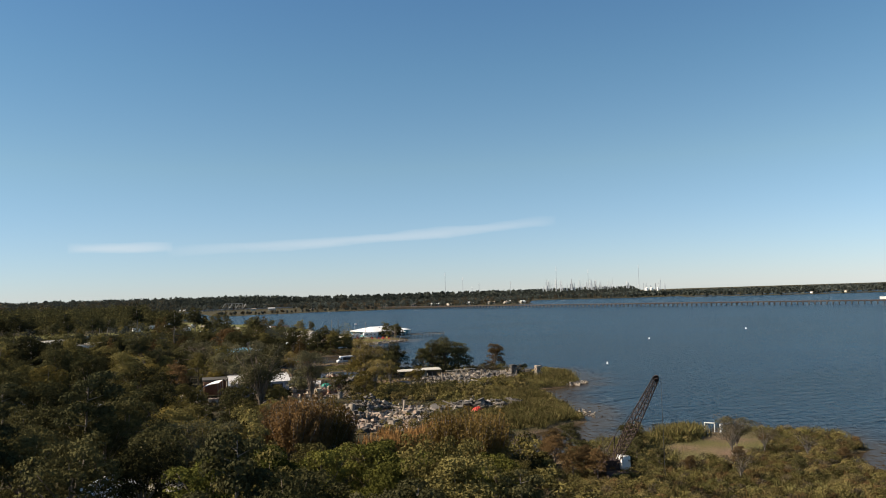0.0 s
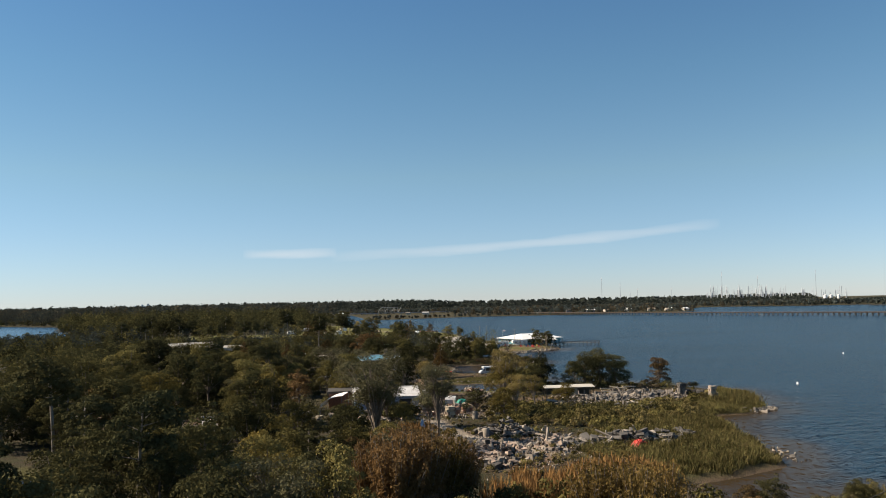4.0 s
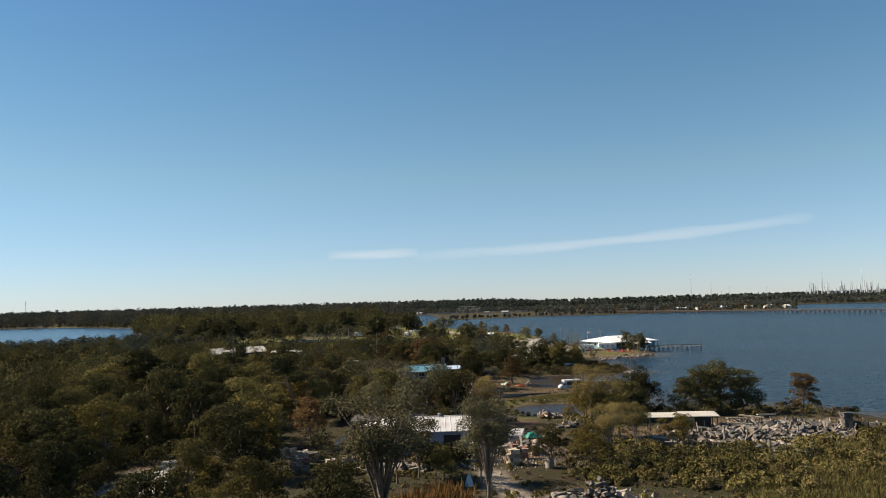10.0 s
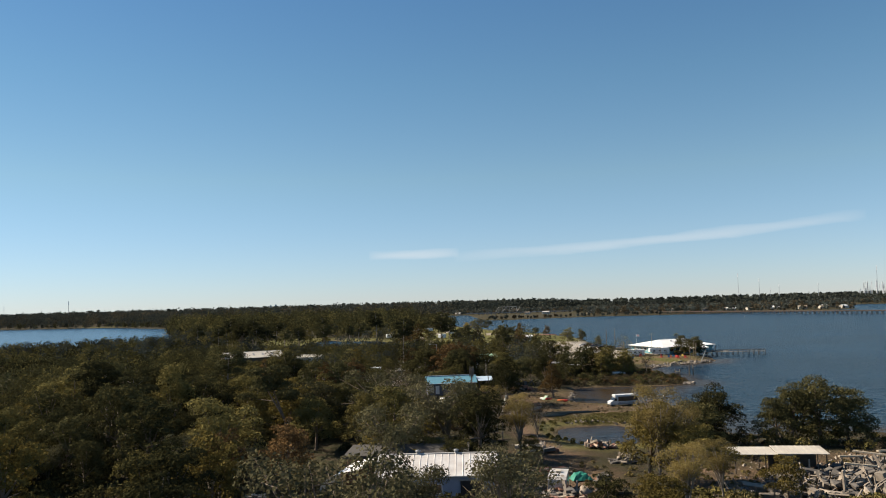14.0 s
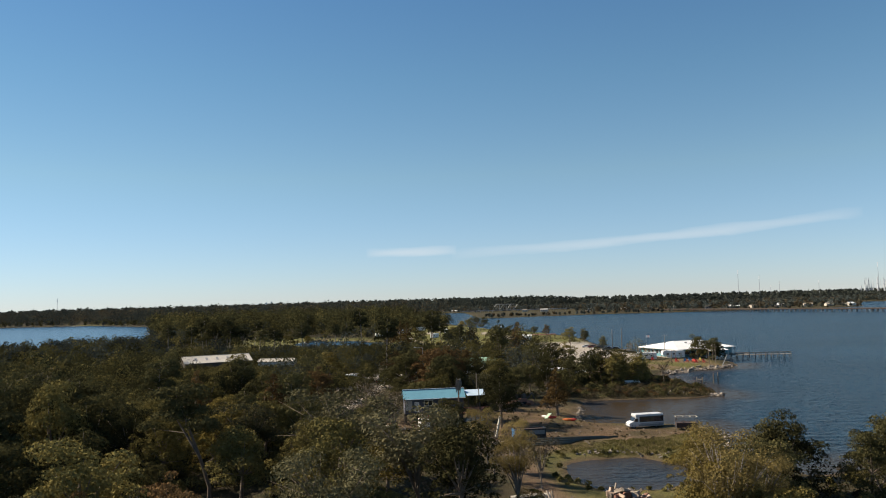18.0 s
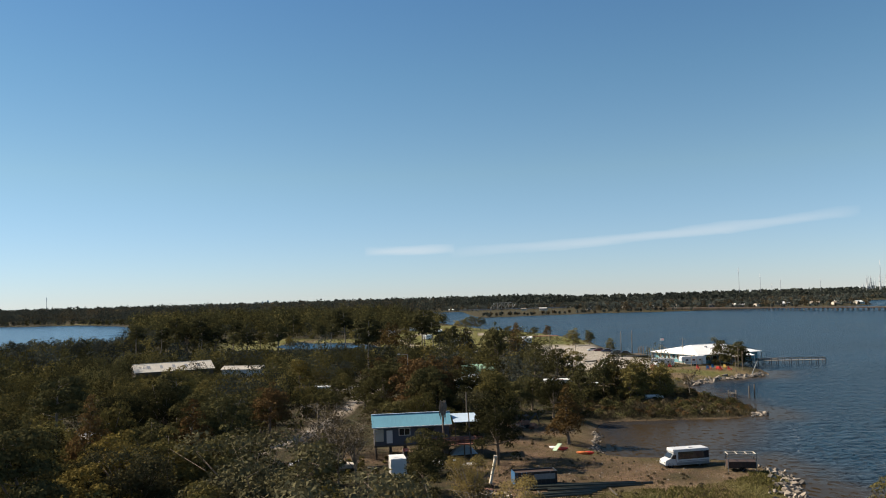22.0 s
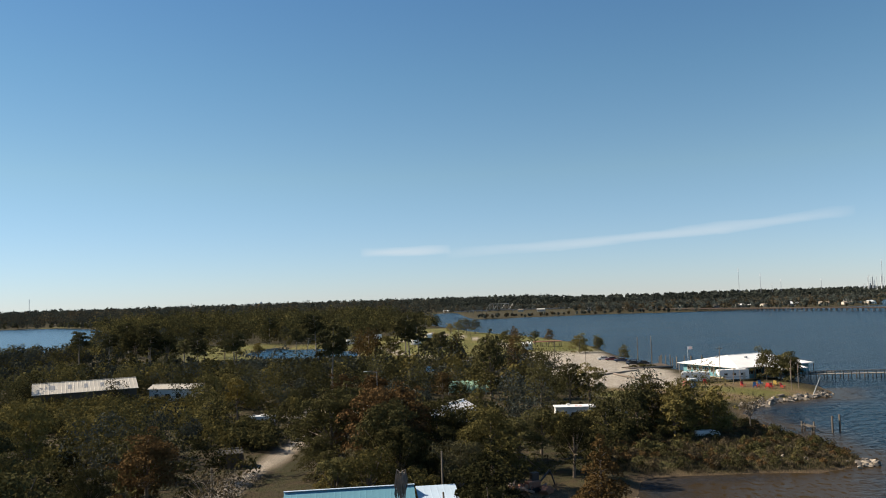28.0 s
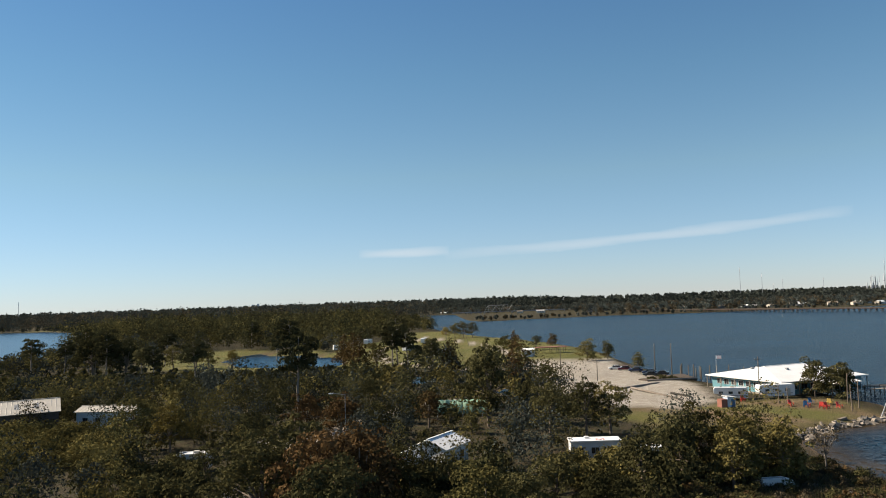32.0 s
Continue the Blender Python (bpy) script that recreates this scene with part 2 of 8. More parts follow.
def height(x, y):
    d = shore(x, y)
    up = 1.0 * (1 - np.exp(-np.maximum(d, 0) / 3.5)) + np.clip(d, 0, 150) * 0.004
    soft = np.clip(d / 6, 0, 1) * (0.16 * wobble(x * 0.37, y * 0.37))
    return np.where(d > 0, 0.02 + up + soft, np.maximum(d * 0.22, -3.0))


def ground(x, y):
    return float(height(np.array([x]), np.array([y]))[0])


def lines(a, b, step, lo, hi):
    v = list(np.arange(a, b + 0.1, step))
    s = step
    while v[-1] < hi:
        s = s * 1.18 if v[-1] > 1900 else min(s * 1.18, 30)
        v.append(min(v[-1] + s, hi))
    s = step
    while v[0] > lo:
        s = s * 1.18 if v[0] < -1300 else min(s * 1.18, 30)
        v.insert(0, max(v[0] - s, lo))
    return np.array(v)


def big_mesh(name, co, faces_n, idx, mat, smooth=False):
    """A mesh from numpy arrays: co (n,3), faces of faces_n corners each, idx flat."""
    me = bpy.data.meshes.new(name)
    co, idx = np.asarray(co, np.float32), np.asarray(idx, np.int32)
    me.vertices.add(len(co))
    me.vertices.foreach_set("co", co.ravel())
    me.loops.add(len(idx))
    me.loops.foreach_set("vertex_index", idx)
    k = len(idx) // faces_n
    me.polygons.add(k)
    me.polygons.foreach_set("loop_start", np.arange(0, len(idx), faces_n, dtype=np.int32))
    me.polygons.foreach_set("use_smooth", np.full(k, smooth))
    me.update(calc_edges=True)
    if mat:
        me.materials.append(mat)
    return me


def sheet(name, xs, ys, zfun, mat):
    gx, gy = np.meshgrid(xs, ys)
    gz = zfun(gx, gy)
    nx, ny = len(xs), len(ys)
    i = (np.arange(ny - 1)[:, None] * nx + np.arange(nx - 1)[None, :]).ravel()
    idx = np.stack([i, i + 1, i + nx + 1, i + nx], 1).ravel()
    return big_mesh(name, np.stack([gx, gy, gz], -1).reshape(-1, 3), 4, idx, mat, True), gx.ravel(), gy.ravel()


def path_dist(pts, x, y):
    best = np.full(x.shape, 1e9)
    for (ax, ay), (bx, by) in zip(pts, pts[1:]):
        dx, dy = bx - ax, by - ay
        k = np.clip(((x - ax) * dx + (y - ay) * dy) / (dx * dx + dy * dy), 0, 1)
        best = np.minimum(best, np.hypot(x - ax - k * dx, y - ay - k * dy))
    return best


# open places: bare dirt, gravel, mown grass, and marsh
ROADS = [([(11, 88), (11.5, 81.7), (13.6, 68), (17.4, 62), (22, 58), (28, 51)], 2.4), ([(-16, 300), (-13, 278), (-14, 265), (-16, 246), (-17.4, 230), (-20, 218), (-22.6, 209), (-27, 199)], 1.9),
         ([(-16, 300), (-8, 310), (-4, 325), (6, 350), (30, 372), (46, 380)], 2.6), ([(18, 130), (20, 140), (18, 165), (17, 195)], 3.0),
         ([(-41, 110), (-40, 90), (-42, 84)], 3.5), ([(48, 480), (45, 560), (30, 640), (0, 720)], 2.5), ([(46, 440), (20, 450), (-8, 500), (-20, 560), (-12, 640), (5, 700)], 2.2)]
DIRT = [[(12, 113), (26, 112), (27, 124), (25, 138), (19, 146), (16, 138), (18, 126), (12, 122)], [(14, 166), (22, 172), (34, 173), (44, 168), (52, 178), (55, 190), (48, 198), (36, 203), (34, 212), (37, 226), (30, 232), (21, 228), (14, 210), (-6, 212), (-8, 200), (12, 196)],
        [(5, 80), (24, 76), (30, 60), (26, 40), (14, 34), (8, 52)], [(-2, 92), (24, 96), (26, 118), (14, 122), (8, 104)], [(32, 98), (60, 96), (86, 112), (84, 128), (60, 130), (38, 122)],
        [(50, -8), (60, -9), (69, -3), (72, 6), (73, 12.5), (68.5, 12), (62, 5), (53, 2)], [(25, -16), (33, -12), (42, -2), (41, 8), (34, 9), (28, 0)], [(-44, 80), (-33, 78), (-34, 108), (-42, 112)]]
GRAVEL = [[(-44, 80), (-37.5, 78), (-37.5, 90), (-42, 96), (-45, 90)], [(-22, 300), (-10, 296), (-7, 310), (-18, 314)], [(56, 338), (68, 334), (80, 342), (86, 380), (82, 400), (78, 436), (84, 478), (72, 476), (50, 476), (46, 440), (43, 378)]]
LAWN = [[(50, -8), (60, -9), (69, -3), (70, 3), (60, 4), (53, 2)], [(-64, 40), (-50, 39), (-48, 50), (-60, 56)], [(24, 171), (44, 169), (53, 176), (55, 186), (50, 183), (44, 179), (36, 177.5), (26, 176.5)], [(60, 310), (80, 306), (104, 316), (104, 338), (82, 340), (58, 336), (50, 322)], [(30, 476), (84, 470), (88, 530), (74, 630), (48, 705), (26, 800), (-12, 830), (-20, 700), (-48, 610), (-32, 560), (-30, 470), (0, 462)],
        [(-112, 640), (-40, 585), (-30, 470), (-60, 455), (-120, 510), (-150, 620)], [(46, 400), (56, 400), (58, 440), (46, 440)], [(-700, 1470), (-560, 1400), (-550, 1430), (-690, 1500)]]
MARSHES = [[(36, 30), (58, 36), (66, 62), (72, 84), (90, 90), (97, 112), (96, 128), (86, 108), (66, 96), (50, 84), (40, 70), (30, 52), (28, 36)],
           [(40, 12), (58, 17), (84, 8), (86, -6), (72, -24), (72, -60), (30, -60), (24, -20), (34, 0)], [(44, 241), (74, 243), (76, 262), (70, 280), (60, 270), (44, 252)]]


def inside(polys, x, y, soft=1.5):
    d = np.full(np.shape(x), -1e9)
    for p in polys:
        d = np.maximum(d, signed(p, x, y))
    return np.clip(0.5 + (d + 0.8 * wobble(x * 1.7, y * 1.7)) / (2 * soft), 0, 1)


def road_mask(x, y):
    m = np.zeros(np.shape(x))
    for pts, w in ROADS:
        m = np.maximum(m, np.clip(1.2 - path_dist(pts, x, y) / w, 0, 1))
    return m


def ground_material():
    m = bpy.data.materials.new("ground")
    m.use_nodes = True
    n, l = m.node_tree.nodes, m.node_tree.links
    p = n["Principled BSDF"]
    p.inputs["Roughness"].default_value = 0.95
    p.inputs["Specular IOR Level"].default_value = 0.15
    co = n.new("ShaderNodeTexCoord")

    def tex(scale, detail=6):
        t = n.new("ShaderNodeTexNoise")
        t.inputs["Scale"].default_value, t.inputs["Detail"].default_value = scale, detail
        l.new(co.outputs["Object"], t.inputs["Vector"])
        r = n.new("ShaderNodeMapRange")
        r.inputs[1].default_value, r.inputs[2].default_value = 0.35, 0.65
        l.new(t.outputs["Fac"], r.inputs[0])
        return r.outputs[0]

    big, mid, small = tex(0.05), tex(0.5), tex(6.0, 4)

    def mix(fac, a, b):
        x = n.new("ShaderNodeMixRGB")
        for s, v in zip(x.inputs, (fac, a, b)):
            if isinstance(v, tuple):
                s.default_value = (*v, 1)
            elif isinstance(v, float):
                s.default_value = v
            else:
                l.new(v, s)
        return x.outputs[0]

    litter = mix(mid, (0.075, 0.056, 0.032), (0.052, 0.052, 0.020))
    grass = mix(mid, (0.165, 0.165, 0.045), mix(big, (0.24, 0.195, 0.075), (0.135, 0.145, 0.036)))
    dirt = mix(mid, mix(tex(1.7), (0.300, 0.195, 0.125), (0.170, 0.108, 0.066)), mix(big, (0.125, 0.085, 0.050), (0.320, 0.225, 0.150)))
    gravel = mix(mid, (0.58, 0.525, 0.44), (0.46, 0.405, 0.335))
    marsh = mix(mid, (0.14, 0.115, 0.05), (0.10, 0.105, 0.035))
    mud = mix(mid, (0.13, 0.095, 0.06), (0.17, 0.12, 0.075))
    zone, wet = n.new("ShaderNodeAttribute"), n.new("ShaderNodeAttribute")
    zone.attribute_name, wet.attribute_name = "zone", "wet"
    sz, sw = n.new("ShaderNodeSeparateColor"), n.new("ShaderNodeSeparateColor")
    l.new(zone.outputs["Color"], sz.inputs[0])
    l.new(wet.outputs["Color"], sw.inputs[0])
    c = mix(sw.outputs[1], litter, marsh)
    c = mix(sz.outputs[1], c, grass)
    c = mix(sz.outputs[2], c, dirt)
    c = mix(sz.outputs[0], c, gravel)
    c = mix(sw.outputs[0], c, mud)
    h = n.new("ShaderNodeHueSaturation")
    v = n.new("ShaderNodeMapRange")
    v.inputs[3].default_value, v.inputs[4].default_value = 0.48, 1.08
    l.new(small, v.inputs[0])
    l.new(v.outputs[0], h.inputs["Value"])
    l.new(c, h.inputs["Color"])
    l.new(h.outputs[0], p.inputs["Base Color"])
    b = n.new("ShaderNodeBump")
    b.inputs["Strength"].default_value, b.inputs["Distance"].default_value = 0.9, 0.25
    l.new(small, b.inputs["Height"])
    l.new(b.outputs[0], p.inputs["Normal"])
    return m


GX = lines(-70, 128, 2.0, -6000, 6000)
GY = lines(-40, 420, 2.0, -500, 6000)
gm, gx, gy = sheet("ground", GX, GY, height, ground_material())
gd = shore(gx, gy)
zone = np.zeros((len(gx), 4), np.float32)
zone[:, 0] = np.maximum(inside(GRAVEL, gx, gy, 2.5), road_mask(gx, gy) * ((gy > 200) + 0.75 * ((gy < 92) & (gx > 5))))
POND_BANK = [(21, 138), (46, 138), (50, 168), (40, 174), (20, 173)]
zone[:, 1] = np.maximum(np.maximum(inside(LAWN, gx, gy, 3), 0.75 * inside([POND_BANK], gx, gy, 3)), 0.35 * inside([DIRT[1]], gx, gy, 2) * np.clip(1.7 - gd / 6, 0, 1))
zone[:, 2] = np.maximum(inside(DIRT, gx, gy, 2.5) * np.clip(0.6 + 0.35 * np.sin(gx * 0.5) * np.sin(gy * 0.37) + 0.25 * wobble(gx * 0.9, gy * 0.9), 0.1, 1), road_mask(gx, gy))
zone[:, 2] = np.maximum(zone[:, 2], 0.8 * inside([LAWN[3]], gx, gy, 3) * np.clip(0.7 + 0.5 * wobble(gx * 0.5, gy * 0.5), 0, 1))
zone[:, 3] = 1
wet = np.zeros((len(gx), 4), np.float32)
wet[:, 0] = np.clip(1.1 - gd / 1.6, 0, 1) * (gy < 800)
wet[:, 1] = inside(MARSHES, gx, gy, 2)
wet[:, 3] = 1
for nm, arr in (("zone", zone), ("wet", wet)):
    at = gm.attributes.new(nm, "FLOAT_COLOR", "POINT")
    at.data.foreach_set("color", arr.ravel())
tagged(new("ground", gm), "flat coastal ground of leaf litter, grass and sandy dirt", "ground", kind="structure")


def water_material():
    m = bpy.data.materials.new("water")
    m.use_nodes = True
    n, l = m.node_tree.nodes, m.node_tree.links
    p = n["Principled BSDF"]
    p.inputs["Roughness"].default_value = 0.25
    p.inputs["Specular IOR Level"].default_value = 0.36
    p.inputs["IOR"].default_value = 1.33
    att = n.new("ShaderNodeAttribute")
    att.attribute_name = "silt"
    co = n.new("ShaderNodeTexCoord")
    mp = n.new("ShaderNodeMapping")
    mp.inputs["Rotation"].default_value[2] = 0.35
    mp.inputs["Scale"].default_value = (0.6, 1.0, 1.0)
    l.new(co.outputs["Object"], mp.inputs[0])
    w = []
    for sc, det in ((1.7, 3.0), (0.42, 3.0), (0.018, 3.0)):
        t = n.new("ShaderNodeTexNoise")
        t.inputs["Scale"].default_value, t.inputs["Detail"].default_value = sc, det
        l.new(mp.outputs[0], t.inputs["Vector"])
        w.append(t.outputs["Fac"])
    base = n.new("ShaderNodeMixRGB")
    base.inputs[1].default_value = (0.007, 0.034, 0.069, 1)
    base.inputs[2].default_value = (0.033, 0.023, 0.012, 1)
    l.new(att.outputs["Fac"], base.inputs[0])
    tint = n.new("ShaderNodeHueSaturation")
    r = n.new("ShaderNodeMapRange")
    r.inputs[1].default_value, r.inputs[2].default_value = 0.3, 0.7
    r.inputs[3].default_value, r.inputs[4].default_value = 0.8, 1.2
    l.new(w[2], r.inputs[0])
    l.new(r.outputs[0], tint.inputs["Value"])
    l.new(base.outputs[0], tint.inputs["Color"])
    l.new(tint.outputs[0], p.inputs["Base Color"])
    hgt = n.new("ShaderNodeMath")
    hgt.operation = "MULTIPLY_ADD"
    l.new(w[1], hgt.inputs[0])
    hgt.inputs[1].default_value = 2.2
    l.new(w[0], hgt.inputs[2])
    calm = n.new("ShaderNodeMapRange")
    calm.inputs[3].default_value, calm.inputs[4].default_value = 1.0, 0.025
    quiet, most = n.new("ShaderNodeAttribute"), n.new("ShaderNodeMath")
    quiet.attribute_name, most.operation = "still", "MAXIMUM"
    l.new(att.outputs["Fac"], most.inputs[0])
    l.new(quiet.outputs["Fac"], most.inputs[1])
    l.new(most.outputs[0], calm.inputs[0])
    b = n.new("ShaderNodeBump")
    b.inputs["Distance"].default_value = 5.0
    l.new(calm.outputs[0], b.inputs["Strength"])
    l.new(hgt.outputs[0], b.inputs["Height"])
    l.new(b.outputs[0], p.inputs["Normal"])
    # noise in the gloss stands in for sheen on wavelets turned from the eye
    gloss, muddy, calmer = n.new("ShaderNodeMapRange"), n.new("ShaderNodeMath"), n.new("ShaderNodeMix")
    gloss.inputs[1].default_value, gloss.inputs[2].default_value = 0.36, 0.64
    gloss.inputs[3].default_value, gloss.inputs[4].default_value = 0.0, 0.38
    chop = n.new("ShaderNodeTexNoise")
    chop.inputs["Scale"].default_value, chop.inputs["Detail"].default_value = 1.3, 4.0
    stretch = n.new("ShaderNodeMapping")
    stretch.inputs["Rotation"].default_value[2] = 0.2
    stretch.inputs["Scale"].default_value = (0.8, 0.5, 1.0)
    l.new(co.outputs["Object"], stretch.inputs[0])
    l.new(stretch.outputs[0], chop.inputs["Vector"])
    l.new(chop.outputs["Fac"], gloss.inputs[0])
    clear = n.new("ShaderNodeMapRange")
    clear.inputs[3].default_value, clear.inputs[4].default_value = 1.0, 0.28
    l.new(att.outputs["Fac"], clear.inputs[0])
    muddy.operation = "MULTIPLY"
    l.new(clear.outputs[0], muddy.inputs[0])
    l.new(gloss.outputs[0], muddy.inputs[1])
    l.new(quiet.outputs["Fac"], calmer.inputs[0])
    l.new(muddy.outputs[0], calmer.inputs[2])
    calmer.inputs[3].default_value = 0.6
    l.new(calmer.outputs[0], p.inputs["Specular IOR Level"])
    return m


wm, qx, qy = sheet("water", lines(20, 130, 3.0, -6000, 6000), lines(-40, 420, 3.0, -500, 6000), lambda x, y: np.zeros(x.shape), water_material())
silt = np.clip(1.25 + (shore(qx, qy) + 2.5 * wobble(qx * 0.3, qy * 0.3)) / 11, 0, 1) * (qy < 330)
COVE = [(34, 203), (56, 200), (64, 210), (72, 226), (80, 240), (66, 240), (41, 240)]
silt = np.maximum(silt, np.clip(0.5 + signed(COVE, qx, qy) / 14, 0, 1))
silt = np.maximum(silt, 0.5 * (signed(LAKES[1], qx, qy) > -2)) * (1 - 0.2 * np.clip(0.6 + signed(LAKES[1], qx, qy) / 4, 0, 1))
at = wm.attributes.new("silt", "FLOAT", "POINT")
at.data.foreach_set("value", silt.astype(np.float32))
still = np.zeros(len(qx))
for lake in LAKES[:6]:
    still = np.maximum(still, (0.45 if lake is LAKES[1] else 1.0) * np.clip(1 + signed(lake, qx, qy) / 4, 0, 1))
at = wm.attributes.new("still", "FLOAT", "POINT")
at.data.foreach_set("value", still.astype(np.float32))
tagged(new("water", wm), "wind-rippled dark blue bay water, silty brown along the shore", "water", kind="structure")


# ---- plants ----
rng = np.random.default_rng(7)


def leaf_tris(pts, size, r, flat=0.0, tall=1.0, out=None):
    """Small three-cornered leaves of random turn about the points. Returns corners (n*3,3)."""
    n = len(pts)
    a = r.normal(size=(n, 3))
    a[:, 2] *= 1 - flat
    a /= np.linalg.norm(a, axis=1)[:, None]
    if out is not None:
        face = out + 0.62 * r.normal(size=(n, 3))
        a = np.cross(face, a)
        a /= np.linalg.norm(a, axis=1)[:, None] + 1e-9
    b = np.cross(a, r.normal(size=(n, 3)) if out is None else face)
    b /= np.linalg.norm(b, axis=1)[:, None] + 1e-9
    s = size * (0.6 + 0.8 * r.random(n))[:, None]
    a, b = a * s * tall, b * s * 0.62
    return np.stack([pts - a * 0.8 - b, pts + a, pts - a * 0.8 + b], 1).reshape(-1, 3)


def blob_points(blobs, n, r, shell=0.55):
    """Points in the outer shells of ellipsoids (x, y, z, rx, ry, rz), more on top than below."""
    blobs = np.array(blobs)
    vol = (blobs[:, 3] * blobs[:, 4] * blobs[:, 5]) ** 0.7
    which = r.choice(len(blobs), n, p=vol / vol.sum())
    d = r.normal(size=(n, 3))
    d /= np.linalg.norm(d, axis=1)[:, None]
    low = d[:, 2] < -0.3
    d[low, 2] *= -1
    rad = shell + (1.06 - shell) * r.random(n) ** 0.5
    return blobs[which, :3] + d * rad[:, None] * blobs[which, 3:], d


def quad_mesh(name, corners, mat):
    return big_mesh(name, corners, 4, np.arange(len(corners)), mat)


def leaf_mesh(name, corners, mat):
    return big_mesh(name, corners, 3, np.arange(len(corners)), mat)


def tube(bm, pts, radii, sides=6):
    """A tapered limb along pts."""
    rings = []
    for i, p in enumerate(pts):
        p = Vector(p)
        way = (Vector(pts[min(i + 1, len(pts) - 1)]) - Vector(pts[max(i - 1, 0)])).normalized()
        side = way.cross(Vector((0.31, 0.95, 0.05))).normalized()
        up = way.cross(side)
        rings.append([bm.verts.new(p + radii[i] * (math.cos(k * math.tau / sides) * side + math.sin(k * math.tau / sides) * up)) for k in range(sides)])
    for u, v in zip(rings, rings[1:]):
        for k in range(sides):
            bm.faces.new((u[k], u[(k + 1) % sides], v[(k + 1) % sides], v[k]))
    bm.faces.new(rings[-1])


def bm_mesh(name, bm, mat, smooth=False):
    me = bpy.data.meshes.new(name)
    bm.normal_update()
    bm.to_mesh(me)
    bm.free()
    if mat:
        me.materials.append(mat)
    if smooth:
        me.polygons.foreach_set("use_smooth", np.full(len(me.polygons), True))
    return me


def tree_kind(name, label, leafmat, barkmat, h, crown_r, n, leaf, seed, shape="dome", lean=0.0, base=0.3):
    """A tree: trunk with limbs, and a crown of leaves in clumps. Its two meshes are shared by every tree of the kind."""
    r = np.random.default_rng(seed)
    bm = bmesh.new()
    top = (lean * h * 0.5, lean * h * 0.15, h * 0.72)
    mid = (lean * h * 0.18 + 0.2, 0.1, h * 0.36)
    rad = (0.016 if shape in ("pine", "sparse") else 0.026) * h
    tube(bm, [(0, 0, -0.4), (0.03, 0.02, h * 0.1), mid, top], [rad * 1.25, rad, rad * 0.8, rad * 0.3], 7)
    blobs = []
    if shape in ("dome", "full"):
        k = 48 if shape == "dome" else 62
        drop = 0.58 if shape == "dome" else 0.78
        for i in range(k):
            a, u = i * 2.4 + r.random() * 0.7, (i + 0.5) / k
            rr = crown_r * (0.20 + 0.66 * math.sqrt(u)) * (0.45 + 0.85 * r.random())
            zz = h * (0.86 - drop * u ** 1.3) + r.normal() * 0.085 * h
            s = crown_r * (0.12 + 0.19 * r.random() ** 1.4)
            c = (top[0] + rr * math.cos(a), top[1] + rr * math.sin(a), zz)
            blobs.append((*c, s * 1.1, s * 1.1, s * 0.85))
            if i % 6 == 0:
                tube(bm, [mid, (0.5 * (mid[0] + c[0]), 0.5 * (mid[1] + c[1]), 0.45 * mid[2] + 0.55 * c[2]), c], [rad * 0.55, rad * 0.33, rad * 0.08], 5)
        blobs.append((top[0], top[1], h * 0.88, crown_r * 0.34, crown_r * 0.34, h * 0.10))
        blobs.append((top[0], top[1], h * 0.62, crown_r * 0.5, crown_r * 0.5, h * 0.16))
    elif shape == "cone":
        for i in range(16):
            u = (i + 0.5) / 16
            a = i * 2.4
            rr = crown_r * (1 - u) ** 0.8 * (0.45 + 0.4 * r.random())
            c = (rr * math.cos(a), rr * math.sin(a), h * (base + (0.97 - base) * u))
            s = crown_r * (0.5 * (1 - u) + 0.16)
            blobs.append((*c, s, s, s * 0.85))
            tube(bm, [(0, 0, c[2] - 0.05 * h), c], [rad * 0.4 * (1 - u * 0.7), rad * 0.08], 4)
    elif shape == "pine":
        tube(bm, [mid, (lean * h * 0.35, 0, h * 0.65), (lean * h * 0.55, 0, h * 0.94)], [rad * 0.8, rad * 0.6, rad * 0.2], 6)
        for i in range(11):
            u = (i + 0.5) / 11
            a = i * 2.4 + r.random()
            rr = crown_r * (0.35 + 0.6 * r.random()) * (1 - 0.5 * u)
            c = (lean * h * (0.3 + 0.25 * u) + rr * math.cos(a), rr * math.sin(a), h * (0.56 + 0.38 * u))
            s = crown_r * (0.30 + 0.14 * r.random())
            blobs.append((*c, s, s, s * 0.5))
            tube(bm, [(lean * h * (0.3 + 0.25 * u), 0, c[2] - 0.05 * h), c], [rad * 0.3, rad * 0.08], 4)
    elif shape == "plume":
        for i in range(30):
            a, u = i * 2.4 + r.random() * 0.6, (i + 0.5) / 30
            rr = crown_r * math.sqrt(u) * (0.75 + 0.3 * r.random())
            hi = h * (1.0 - 0.30 * u) * (0.86 + 0.16 * r.random())
            e, c = (0.45 * rr * math.cos(a), 0.45 * rr * math.sin(a), hi * 0.35), (rr * math.cos(a), rr * math.sin(a), hi)
            tube(bm, [(0.1 * math.cos(a), 0.1 * math.sin(a), 0.2), e, c], [rad * 0.4, rad * 0.28, rad * 0.06], 4)
            for j in range(5):
                v = 0.42 + 0.13 * j
                q = (e[0] + (c[0] - e[0]) * (v - 0.35) / 0.65, e[1] + (c[1] - e[1]) * (v - 0.35) / 0.65, hi * v)
                s = crown_r * (0.24 - 0.035 * j)
                blobs.append((*q, s, s, h * 0.085))
    elif shape == "sparse":
